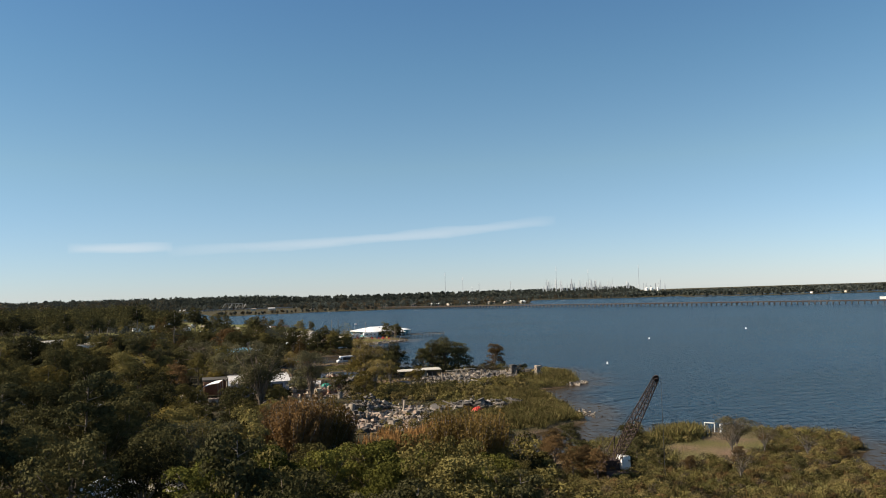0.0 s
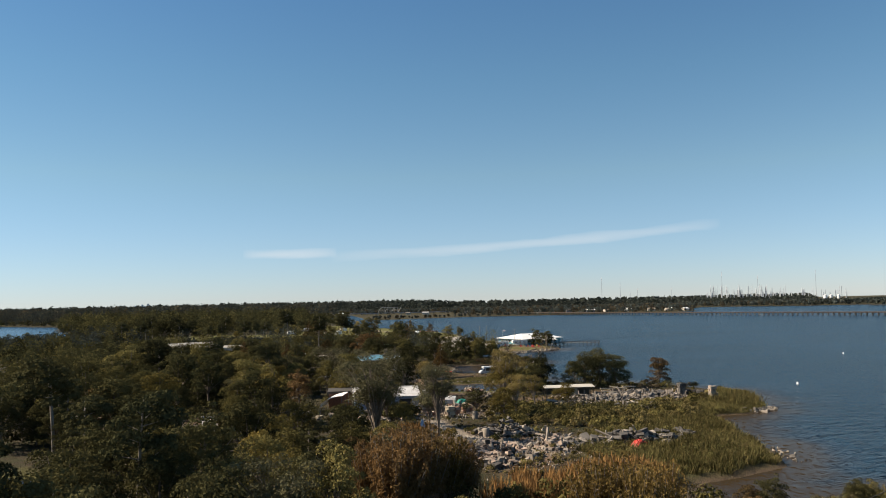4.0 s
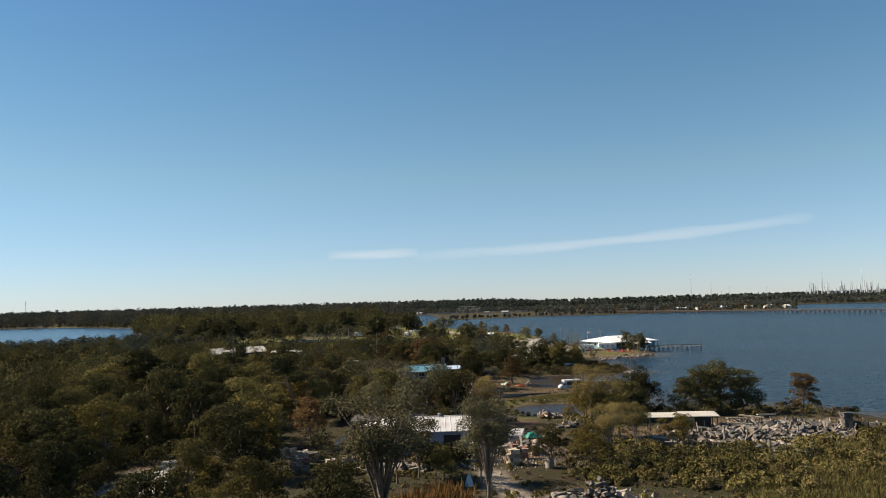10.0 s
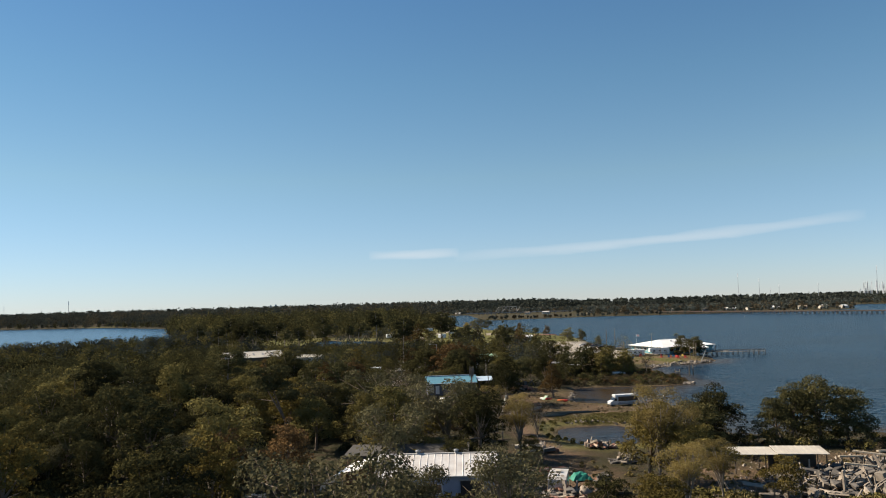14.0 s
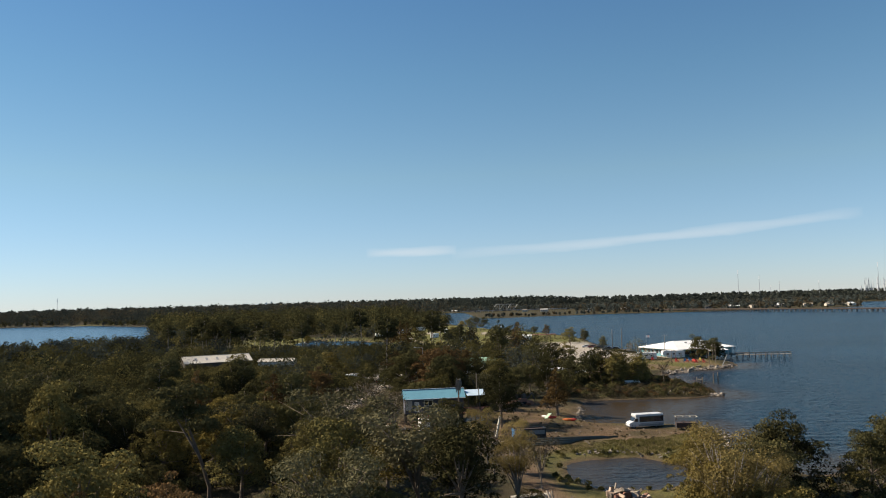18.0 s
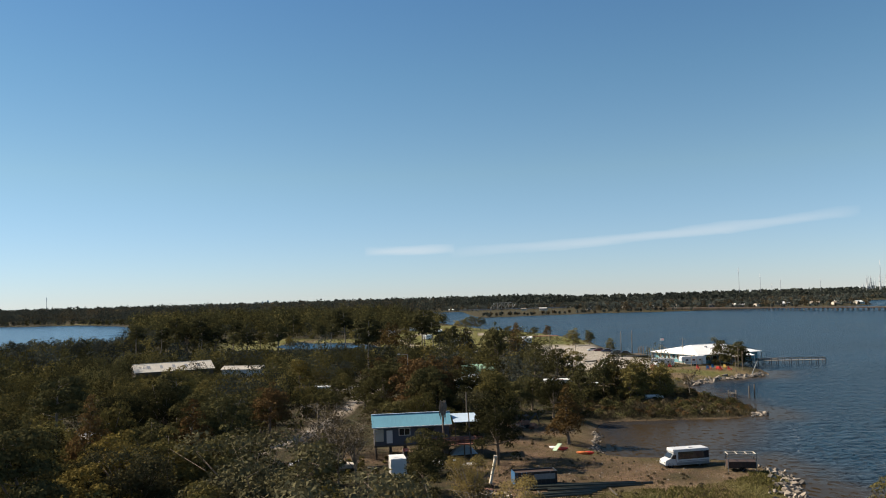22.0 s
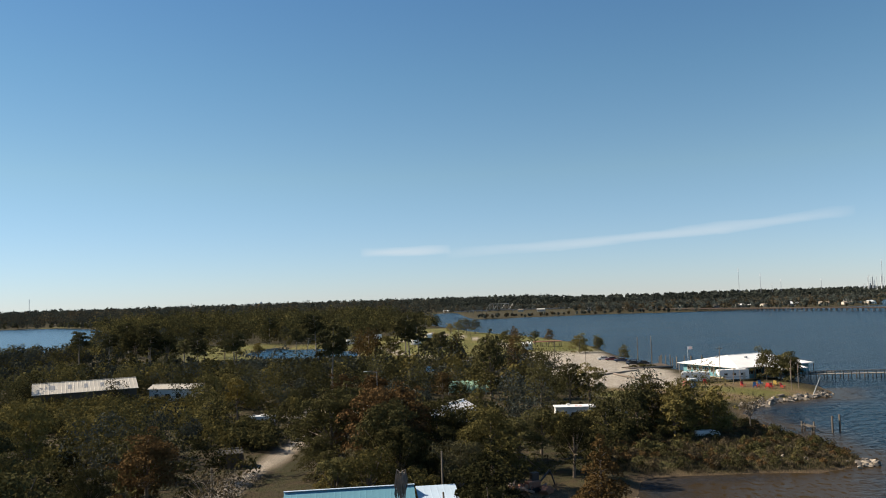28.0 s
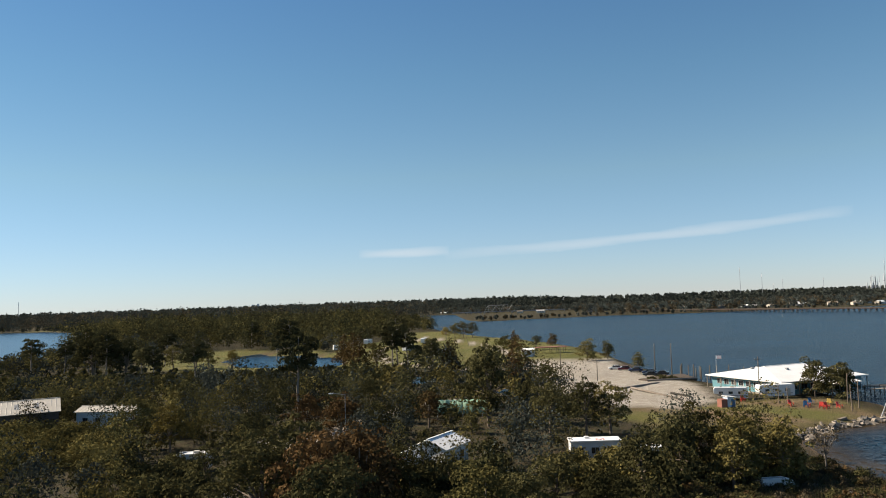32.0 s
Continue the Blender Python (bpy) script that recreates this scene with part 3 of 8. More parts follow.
        for i in range(16):
            a = i * 2.4 + r.random()
            rr = crown_r * (0.3 + 0.7 * r.random())
            c = (rr * math.cos(a), rr * math.sin(a), h * (0.5 + 0.48 * r.random()))
            e = (0.55 * c[0], 0.55 * c[1], 0.3 * h + 0.45 * c[2])
            tube(bm, [(0, 0, h * (0.2 + 0.2 * r.random())), e, c], [rad * 0.6, rad * 0.35, rad * 0.07], 5)
            for j in range(3):
                f = (c[0] + r.normal() * crown_r * 0.22, c[1] + r.normal() * crown_r * 0.22, c[2] + r.random() * h * 0.09)
                tube(bm, [e if j else c, f], [rad * 0.2, rad * 0.05], 3)
            blobs.append((*c, crown_r * 0.38, crown_r * 0.38, crown_r * 0.36))
            blobs.append((*e, crown_r * 0.3, crown_r * 0.3, crown_r * 0.3))
    trunk = bm_mesh("trunk", bm, barkmat, True)
    crowns = {}
    for key, count, size in (("crown", int(n * 1.5), leaf * 0.80), ("far_crown", int(n * 0.55), leaf * 1.3)):
        pts, out = blob_points(blobs, count, r, 0.35 if shape in ("sparse", "pine") else 0.6)
        crowns[key] = leaf_mesh("crown", leaf_tris(pts, size, r, flat=0.35 if shape == "pine" else (-1.6 if shape == "plume" else 0.1), tall=1.5 if shape == "plume" else 1.0, out=None if shape == "plume" else out), leafmat)
    return {"name": name, "label": label, "trunk": trunk, **crowns, "h": h, "r": crown_r}


def plant_tree(kind, x, y, h=None, turn=None, label="", wide=1.0):
    """Plants a tree of a kind at its place, at its height."""
    s = (h or kind["h"]) / kind["h"]
    ob = new(kind["name"])
    ob.empty_display_size = 0.5
    for part_name in ("trunk", "crown"):
        far_off = part_name == "crown" and (y > 245 or x < -70)
        c = new(part_name, kind["far_crown" if far_off else part_name])
        c.parent = ob
    turn = rng.random() * 360 if turn is None else turn
    ob.matrix_basis = pose(x, y, ground(x, y) - 0.05, rng.normal() * 2.5, rng.normal() * 2.5, turn) @ Matrix.Diagonal((s * wide * (0.82 + 0.4 * rng.random()), s * wide * (0.82 + 0.4 * rng.random()), s, 1))
    return tagged(ob, label or kind["label"], "tree", "trees of the shore wood")


K = {
    "oak": [tree_kind("oak_tree", "olive green live oak with a broad rounded crown", OAK, BARK, 9.5, 4.6, 4600, 0.175, s) for s in (1, 2, 3, 60)],
    "dark": [tree_kind("evergreen_tree", "dark green evergreen tree with a dense crown", DARK, BARK, 10, 4.2, 4600, 0.175, s) for s in (4, 5, 61, 62)],
    "yellow": [tree_kind("tallow_tree", "small tree with yellow autumn leaves", YELLOW, BARK, 7.5, 3.4, 5200, 0.125, s) for s in (6, 7)],
    "russet": [tree_kind("russet_tree", "tree with russet and orange autumn leaves", RUSSET, BARK, 8, 3.6, 3800, 0.16, s) for s in (8, 18)],
    "cypress": [tree_kind("cypress_tree", "brown bald cypress with a narrow cone of needles", CYPRESS, BARK, 11, 3.0, 2600, 0.20, s, "cone", base=0.18) for s in (9, 10)],
    "pine": [tree_kind("pine_tree", "tall pine with a bare trunk and tufted crown", PINE, PALEBARK, 14, 4.4, 2800, 0.24, s, "pine", lean=0.1 * (s - 11)) for s in (11, 12)],
    "grey": [tree_kind("thin_tree", "thin grey-green tree with bare limbs showing", GREY, BARK, 10, 4.4, 4400, 0.19, s, "sparse") for s in (13, 14)],
    "bare": [tree_kind("bare_tree", "nearly leafless grey tree with fine branches", FARBROWN, PALEBARK, 7, 3.2, 700, 0.15, s, "sparse") for s in (15, 16)],
    "full": [tree_kind("shore_tree", "dense olive green tree leafed down to the ground", OAK, BARK, 9, 4.6, 5600, 0.185, s, "full") for s in (31, 32)],
    "plume": [tree_kind("plume_tree", "bushy tree with upright golden-brown plumes of dry seed heads", PLUME, BARK, 10, 3.4, 5200, 0.15, s, "plume") for s in (41, 42)],
    "rustplume": [tree_kind("plume_tree", "bushy tree with upright rusty plumes of dry seed heads", RUSTPLUME, BARK, 10, 3.2, 5200, 0.15, s, "plume") for s in (43,)],
    "green": [tree_kind("green_tree", "bright green leafy tree with a lumpy dense crown", GREENLEAF, BARK, 9, 4.2, 8000, 0.155, s, "full") for s in (44, 45)],
    "umbrella": [tree_kind("umbrella_pine", "leaning pine with a bent bare trunk and flat crown", PINE, BARK, 15, 5.6, 3600, 0.24, 46, "pine", lean=-0.5)],
    "airy": [tree_kind("airy_tree", "tall airy yellow-green tree with a pale trunk", AIRY, PALEBARK, 12, 3.6, 7000, 0.115, 47, "sparse")],
    "slim": [tree_kind("thin_tree", "slender grey-green tree with pale leaves and bare limbs showing", GREY, BARK, 13, 3.4, 6500, 0.125, s, "sparse") for s in (48, 49)],
    "darkfull": [tree_kind("shore_oak", "dense dark green oak leafed down to the ground", DARK, BARK, 9, 4.8, 5600, 0.185, s, "full") for s in (50, 51)],
    "rustfull": [tree_kind("rust_tree", "dense rust-brown tree leafed down to the ground", RUST_LEAF, BARK, 8, 3.2, 4600, 0.16, s, "full") for s in (33,)],
}

# trees that stand out: kind, x, y, height, label
NEAR_SHORE_TREES = [("dark", 38, 6, 5, ""), ("russet", 35, 6, 4.5, ""), ("bare", 58, -7, 5, ""), ("dark", -35, 6, 10, ""), ("plume", 15.5, 0, 9.6, ""),
                    ("plume", 18.5, -3, 9.6, ""), ("plume", 19.5, 3, 9.2, ""), ("plume", 22.5, 0, 9.0, ""), ("green", -6, -20, 9.6, ""),
                    ("green", -12, -19, 10.2, ""), ("green", 0, -19, 9.8, ""), ("green", 5, -25, 9.4, ""), ("green", -18, -21, 9.6, ""),
                    ("green", -1, -27, 9, ""), ("green", 11, -26, 8.4, ""), ("dark", -24, -15, 10.5, ""), ("oak", -4, -4, 7, ""), ("oak", -10, -6, 7.5, ""),
                    ("green", -15, -12, 8.6, ""), ("oak", 3, 2, 5.2, ""), ("oak", 18, -18, 5, ""), ("oak", 7, -9, 5.6, ""), ("dark", -30, -18, 12.5, ""),
                    ("dark", -36, -6, 12, ""), ("dark", -22, 2, 10.5, ""), ("dark", -11, 21, 9, ""), ("dark", -14.5, 14, 8.5, ""), ("dark", -30, 19, 11, ""), ("dark", -27, 44, 9, ""), ("rustplume", 2.5, 22.5, 9.6, "")]
STONE_YARD_TREES = [("dark", -59, 149, 15.5, ""), ("dark", -52.5, 156, 15, ""), ("oak", -47, 148, 14.5, ""), ("dark", -63, 160, 15.5, ""), ("pine", -56, 142, 17, ""), ("slim", -3.6, 56.5, 16.6, ""), ("slim", 8.5, 66, 13.6, ""), ("grey", -2.5, 83, 9, ""), ("grey", 0.5, 86.5, 8, ""), ("grey", 9, 82, 7.5, ""), ("oak", 4, 82, 5, ""), ("yellow", -24, 95.5, 11, ""), ("yellow", -46, 92.5, 11.8, "broad olive and yellow tree beside the drive"),
                    ("yellow", -20, 49, 8.5, ""), ("oak", -19, 24, 8.5, ""), ("dark", -9, 60, 8.5, ""), ("oak", -30, 93, 9.5, ""), ("yellow", 26, 88, 7, ""),
                    ("dark", 20.5, 91, 6.2, ""), ("airy", 30, 94, 8.5, ""), ("airy", 36, 100, 7.5, ""), ("yellow", 43.5, 100, 6, ""), ("yellow", 30, 112, 10.5, ""), ("yellow", 35.5, 108, 8.5, ""), ("oak", -32, 30, 10.5, ""),
                    ("dark", -37, 27, 10.5, ""), ("dark", -42, 31, 10, ""), ("dark", -40, 14, 10.5, ""), ("dark", -8, 46, 9.5, ""),
                    ("yellow", -21, 33, 8.5, ""), ("yellow", -17, 20, 8, ""), ("rustplume", -0.5, 15, 11.3, ""), ("rustplume", -3.8, 13.8, 11.4, ""), ("rustplume", -6.5, 16.5, 10.2, ""),
                    ("plume", 2.5, 18.5, 9.8, ""), ("rustplume", 5.5, 21, 8.4, "")]
YARD_TREES = [("oak", -66, 150, 14, ""), ("dark", -48, 128, 14, ""), ("dark", -40, 120, 12.5, ""), ("airy", 15, 133, 8.5, ""),
              ("airy", 31, 110, 12.5, ""), ("airy", 33.5, 112, 10, ""), ("darkfull", 48, 137, 9.4, ""), ("darkfull", 44, 133, 8.4, ""), ("airy", 35, 114, 9.5, ""),
              ("darkfull", 65.5, 138, 10.6, "broad dark green oak on the open shore"), ("darkfull", 60, 136.5, 9.4, ""), ("darkfull", 70.5, 139, 9, ""), ("darkfull", 57, 135.5, 7.8, ""),
              ("rustfull", 82.5, 137, 8.2, "round rust-brown tree alone on the shore"), ("russet", -18, 112, 9.5, ""), ("oak", -55, 112, 10, ""),
              ("umbrella", -24.5, 144, 15, ""), ("yellow", -1, 141, 9, ""), ("bare", 13, 150, 7.5, ""), ("yellow", 41, 145, 7, ""),
              ("full", 51, 149, 6.8, ""), ("yellow", 46, 139, 6.5, ""), ("oak", -62, 120, 10.5, ""), ("russet", 6, 150, 6, ""),
              ("oak", -33, 150, 10, ""), ("yellow", -26.5, 155, 9.6, ""), ("oak", -20, 143, 8.6, ""), ("dark", -15, 172, 9.5, ""), ("oak", -22.5, 166, 10.4, ""), ("yellow", -30, 171, 10.2, ""), ("oak", -36, 163, 10.5, "")]
SPIT_TREES = [("darkfull", 7.1, 190.2, 6.2, "dark bushy tree in front of the house"), ("bare", -5.6, 184.4, 9, ""), ("bare", -3.4, 186.5, 8, ""), ("dark", -7.4, 181, 7, ""), ("dark", -54, 168, 13.5, ""), ("pine", -52, 198, 15, ""), ("bare", -6.5, 191, 8, ""), ("bare", -9.5, 187, 8, ""), ("bare", -5, 198, 7, ""),
              ("dark", -6, 167, 8, ""), ("yellow", -3, 154, 7.5, ""), ("dark", 17.4, 199, 10.4, ""), ("darkfull", -29.5, 207, 5.5, ""), ("dark", -28.5, 217, 7, ""), ("dark", -35, 213, 9, ""), ("darkfull", -27, 200, 4.6, ""), ("dark", 17, 194, 9, ""),
              ("cypress", 30.5, 213, 10.5, ""), ("dark", 0, 220, 7, ""), ("pine", -38, 215, 13.5, ""), ("dark", -36, 205, 13, ""),
              ("dark", -30, 200, 11.5, ""), ("oak", -39, 189, 11, ""), ("dark", -16, 166, 10.5, ""),
              ("bare", -10, 207, 8.5, "leafless grey tree beside the dirt road"), ("darkfull", 6.4, 178, 5.8, ""), ("yellow", 4, 160, 6, ""), ("airy", 12.5, 157, 8.5, ""), ("airy", 16.5, 150, 7.8, ""), ("bare", 19, 146, 7, ""),
              ("bare", 17, 155, 6, "")]
POINT_TREES = [("oak", -45, 235, 12, ""), ("russet", 3.2, 239, 13.2, "large tree with orange and olive leaves behind the house"), ("russet", 6.6, 242, 12.8, ""), ("darkfull", 11.6, 243, 10.4, ""), ("darkfull", -5.5, 239, 6, ""), ("darkfull", 12.5, 229.5, 5.6, "dense round dark bush beside the house"), ("dark", -9.5, 257, 7.5, ""), ("darkfull", -10.5, 268, 6.5, ""), ("dark", -18.5, 272, 5.5, ""), ("darkfull", 17, 246, 8.2, ""), ("darkfull", 21, 249, 8.6, ""), ("dark", 28.5, 252, 7.6, ""), ("darkfull", 14, 238, 7, ""), ("darkfull", 33, 247, 6, ""),
               ("full", 52.5, 260.5, 7, ""), ("darkfull", 47, 264, 9.4, ""), ("full", 55, 264, 8.6, ""), ("full", 61, 266, 7.4, ""), ("darkfull", 41, 260, 8, ""), ("full", 51, 269, 9, ""),
               ("full", 56, 270, 8, ""), ("full", 63, 270, 6.5, ""), ("darkfull", 24, 241, 8, ""), ("dark", 31, 236, 9, ""),
               ("dark", 25, 322, 15.5, "dense dark round evergreen"), ("dark", 41, 300, 10.5, ""), ("dark", 35, 304, 9.5, ""), ("oak", 46, 303, 9, ""),
               ("darkfull", 103, 343.5, 8.6, ""), ("darkfull", 109.5, 345, 8.0, ""), ("darkfull", 106, 341.5, 7.2, ""), ("pine", -16, 330, 20, ""),
               ("russet", -3, 300, 9, ""), ("yellow", -32, 296, 9, ""), ("oak", -40, 300, 10, ""), ("russet", -12, 318, 8, ""), ("bare", 70, 272, 6, "")]
CAMP_TREES = [("dark", 28, 371, 14.2, ""), ("cypress", 36, 385, 11.5, ""), ("pine", -1, 450, 21, ""), ("cypress", -15, 446, 15.5, ""),
              ("pine", -110, 450, 20, ""), ("dark", -102, 448, 16, ""), ("pine", -60, 400, 17, ""), ("pine", -36, 430, 22, ""),
              ("pine", -106, 442, 16, ""), ("pine", -86, 421, 14, ""), ("pine", -74, 401, 15, ""), ("cypress", 39.5, 405, 14.5, ""),
              ("cypress", 37, 398, 11, ""), ("dark", 112, 347, 6.5, ""), ("full", 85, 436, 5.2, "small bushy tree beside the car park"),
              ("pine", -2, 430, 19, ""), ("pine", 3, 440, 17, ""), ("pine", 6, 425, 13, ""), ("pine", 13, 420, 14, ""), ("cypress", 18, 418, 13, "")]
FAR_LAWN_TREES = [("oak", -9, 453, 10.5, ""), ("oak", 11, 487, 8.5, ""), ("cypress", 48, 522, 11, ""), ("pine", -68, 551, 16.5, ""),
                  ("oak", 43, 510, 8.5, ""), ("dark", -118, 458, 17, ""), ("pine", -130, 480, 20, ""), ("dark", -124, 472, 16, ""),
                  ("pine", -140, 505, 17, ""), ("pine", -113, 520, 16, ""), ("pine", -148, 470, 17, ""), ("pine", -137, 474, 15, ""),
                  ("pine", -102, 640, 18, ""), ("pine", -64, 560, 18, ""), ("full", 73, 470, 8, ""), ("full", 82, 474, 7, ""), ("russet", 69.5, 541, 8, ""),
                  ("dark", 62, 545, 7, ""), ("cypress", -20, 470, 15, ""), ("cypress", -25, 478, 14, ""), ("oak", 9, 500, 9, ""), ("yellow", 18, 700, 8, ""),
                  ("oak", 30, 700, 11, ""), ("oak", 36, 690, 10, ""), ("oak", 24, 690, 10, ""), ("oak", -102, 500, 10, ""), ("dark", -94, 506, 10, ""), ("oak", -86, 498, 9.5, ""), ("yellow", -77, 503, 8, "")]
SPIT_SCRUB_TREES = [("bare", 62, -9, 4.5, ""), ("bare", 66, -13, 3.6, ""), ("rustfull", 53, -14, 3.2, ""), ("dark", 34, -3, 4.4, ""), ("russet", 30, -9, 5, ""), ("bare", 48, -20, 4, ""), ("dark", 46.5, 3, 4.6, ""), ("dark", 55, -23, 3.4, ""),
                    ("rustfull", 70, -16, 2.8, ""), ("dark", 38.2, -9, 3.4, ""), ("bare", 36, -7, 4.2, ""), ("russet", 33, 2, 4.4, ""), ("dark", 43.5, -9, 3.2, ""), ("full", 50, 6, 3.4, ""), ("rustfull", 45, -14, 2.8, ""), ("bare", 59.5, -5.5, 5.6, ""), ("grey", 60.3, -5.0, 4.8, ""), ("dark", 50, 8.5, 3.6, ""), ("rustfull", 34.2, -5, 4.0, "shrub with rust-brown leaves beside the old crane"), ("russet", 32.5, -11, 4.6, ""), ("dark", 43.5, -3.5, 3.8, ""), ("full", 39.5, -5.5, 2.8, ""), ("rustfull", 33.2, 4.6, 3.6, "low shrub with red and rust-brown leaves")]
HEROES = SPIT_SCRUB_TREES + NEAR_SHORE_TREES + STONE_YARD_TREES + YARD_TREES + SPIT_TREES + POINT_TREES + CAMP_TREES + FAR_LAWN_TREES

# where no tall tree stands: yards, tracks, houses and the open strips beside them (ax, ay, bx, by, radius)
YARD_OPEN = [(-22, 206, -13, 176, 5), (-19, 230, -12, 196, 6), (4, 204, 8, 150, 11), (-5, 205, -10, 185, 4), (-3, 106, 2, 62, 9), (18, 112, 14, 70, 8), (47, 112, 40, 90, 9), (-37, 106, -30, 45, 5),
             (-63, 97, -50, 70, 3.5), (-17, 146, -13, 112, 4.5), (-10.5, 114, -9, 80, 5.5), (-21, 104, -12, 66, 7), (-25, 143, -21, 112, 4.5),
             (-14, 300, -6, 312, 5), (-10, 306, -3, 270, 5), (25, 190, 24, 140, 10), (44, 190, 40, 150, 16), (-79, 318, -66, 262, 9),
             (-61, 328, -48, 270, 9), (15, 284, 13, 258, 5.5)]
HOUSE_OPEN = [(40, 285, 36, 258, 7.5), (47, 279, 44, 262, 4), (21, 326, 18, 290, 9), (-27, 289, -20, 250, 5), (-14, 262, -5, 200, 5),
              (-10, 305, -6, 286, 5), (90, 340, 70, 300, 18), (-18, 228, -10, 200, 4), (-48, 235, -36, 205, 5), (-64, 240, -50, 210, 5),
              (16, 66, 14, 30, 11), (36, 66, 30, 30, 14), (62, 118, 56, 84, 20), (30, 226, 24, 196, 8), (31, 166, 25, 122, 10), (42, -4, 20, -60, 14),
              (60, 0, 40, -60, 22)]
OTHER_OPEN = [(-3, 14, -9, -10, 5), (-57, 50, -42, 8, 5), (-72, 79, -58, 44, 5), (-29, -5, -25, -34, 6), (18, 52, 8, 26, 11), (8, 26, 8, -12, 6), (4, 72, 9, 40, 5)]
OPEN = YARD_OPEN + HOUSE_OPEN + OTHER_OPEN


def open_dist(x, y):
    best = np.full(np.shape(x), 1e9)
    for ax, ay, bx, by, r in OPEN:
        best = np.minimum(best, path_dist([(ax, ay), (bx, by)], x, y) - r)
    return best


placed = []
for k, x, y, h, label in HEROES:
    kind = K[k][len(placed) % len(K[k])]
    plant_tree(kind, x, y, h, 0 if k == "umbrella" else None, label)
    placed.append((x, y, kind["r"] * h / kind["h"]))

# the wood between them
cand = []
gxs, gys = np.meshgrid(np.arange(-96, 78, 6.2), np.arange(-40, 345, 6.2))
cx = (gxs + rng.uniform(-2.6, 2.6, gxs.shape)).ravel()
cy = (gys + rng.uniform(-2.6, 2.6, gys.shape)).ravel()
OPENLAND = DIRT + GRAVEL + LAWN + MARSHES
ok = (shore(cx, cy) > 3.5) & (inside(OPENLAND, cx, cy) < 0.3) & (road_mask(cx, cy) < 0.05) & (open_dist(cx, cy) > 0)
ok &= (cx < 26 + 0.02 * cy) | (cy > 235) | ((cy > 85) & (cx < 34))
ok &= np.abs(cx - 5) < 55 + 0.62 * np.maximum(cy + 70, 0)
ok &= (cy > 18) | (cx < 12)
wood = np.array([(a, b) for a, b in zip(cx[ok], cy[ok])])
keep = []
for a, b in wood:
    if all((a - px) ** 2 + (b - py) ** 2 > (0.55 * pr + 2.2) ** 2 for px, py, pr in placed):
        keep.append((a, b))
keep = np.array(keep)
near = np.argsort(0.8 * np.abs(keep[:, 0]) + 0.5 * np.maximum(keep[:, 1] - 150, 0))
NEAR_TREES = 285
rsel = np.random.default_rng(77)
mixw = ["oak"] * 8 + ["dark"] * 8 + ["yellow"] * 2 + ["cypress"] + ["grey"] * 2 + ["pine"] * 2 + ["russet"] + ["bare"] * 2
for i in near[:NEAR_TREES]:
    a, b = keep[i]
    k = mixw[rng.integers(len(mixw))]
    if a < -14 and k in ("oak", "yellow", "grey") and rng.random() < (0.8 if a < -34 else 0.2):
        k = "dark"
    elif -34 < a < 4 and 40 < b < 170 and k == "dark" and rng.random() < 0.5:
        k = ("oak", "oak", "grey", "yellow")[rng.integers(4)]
    if b > 222 and k in ("oak", "yellow", "grey", "bare") and rsel.random() < 0.3:
        k = "dark"
    if a < -14 and 175 < b < 265 and k == "pine":
        k = "dark"
    kind = K[k][rng.integers(len(K[k]))]
    hh = kind["h"] * (0.50 + 0.78 * rng.random() ** 1.4) * (0.95 if b > 230 else 1.0)
    if b < 60:
        hh *= 0.95
    if a > 13 and 60 < b < 215:
        kind, hh = K["yellow"][0], min(hh, 4.2)
    plant_tree(kind, a, b, hh)
for k, x, y, h in (("dark", -70, 76, 9.5), ("darkfull", -65, 79, 6), ("dark", -74, 82, 11), ("yellow", 38.6, 144.5, 6.4), ("darkfull", -62, 84, 6.5),
                   ("dark", 24.5, 318, 7.5), ("darkfull", 17, 317, 4.8), ("russet", 12.5, 318, 7.5), ("darkfull", 21, 311, 4.2)):
    plant_tree(K[k][0], x, y, h)


def scatter_crowns(xy, hts, per, leaf, r, squash=0.75, spread=0.42):
    """Crowns of many trees as joined clumps of leaves."""
    n = len(xy)
    z = height(xy[:, 0], xy[:, 1])
    c = np.repeat(np.stack([xy[:, 0], xy[:, 1], z + hts * 0.45], 1), per, 0)
    hh = np.repeat(hts, per)
    lobes = r.normal(size=(n * 11, 3))
    lobes /= np.linalg.norm(lobes, axis=1)[:, None]
    which = np.repeat(np.arange(n), per) * 11 + r.integers(0, 11, n * per)
    d = r.normal(size=(n * per, 3))
    d /= np.linalg.norm(d, axis=1)[:, None]
    d[:, 2] = np.abs(d[:, 2]) * 1.1 - 0.25
    off = lobes[which] * np.array([0.62, 0.62, 0.50]) + d * np.array([0.44, 0.44, 0.40])
    pts = c + off * hh[:, None] * np.array([spread, spread, 0.65])
    return leaf_tris(pts, leaf, r, 0.1, out=d)


def woods(name, label, xy, hts, per, leaf, mat, r):
    if len(xy):
        me = leaf_mesh(name, scatter_crowns(xy, hts, per, leaf, r), mat)
        own = me.attributes.new("tint", "FLOAT", "POINT")
        own.data.foreach_set("value", np.repeat(r.random(len(xy)), per * 3).astype(np.float32))
        tagged(new(name, me), label, "trees", kind="stuff")


r2 = np.random.default_rng(21)
rest = keep[near[NEAR_TREES:]]
rest = rest[(r2.random(len(rest)) < 0.85) & ((rest[:, 0] < 42) | (rest[:, 1] < 290))]


def split_woods(name, xy, hts, per, leaf, r, mats):
    pick = r.integers(0, len(mats), len(xy))
    for i, (m, lab) in enumerate(mats):
        s = pick == i
        woods(name, lab, xy[s], hts[s], per, leaf, m, r)


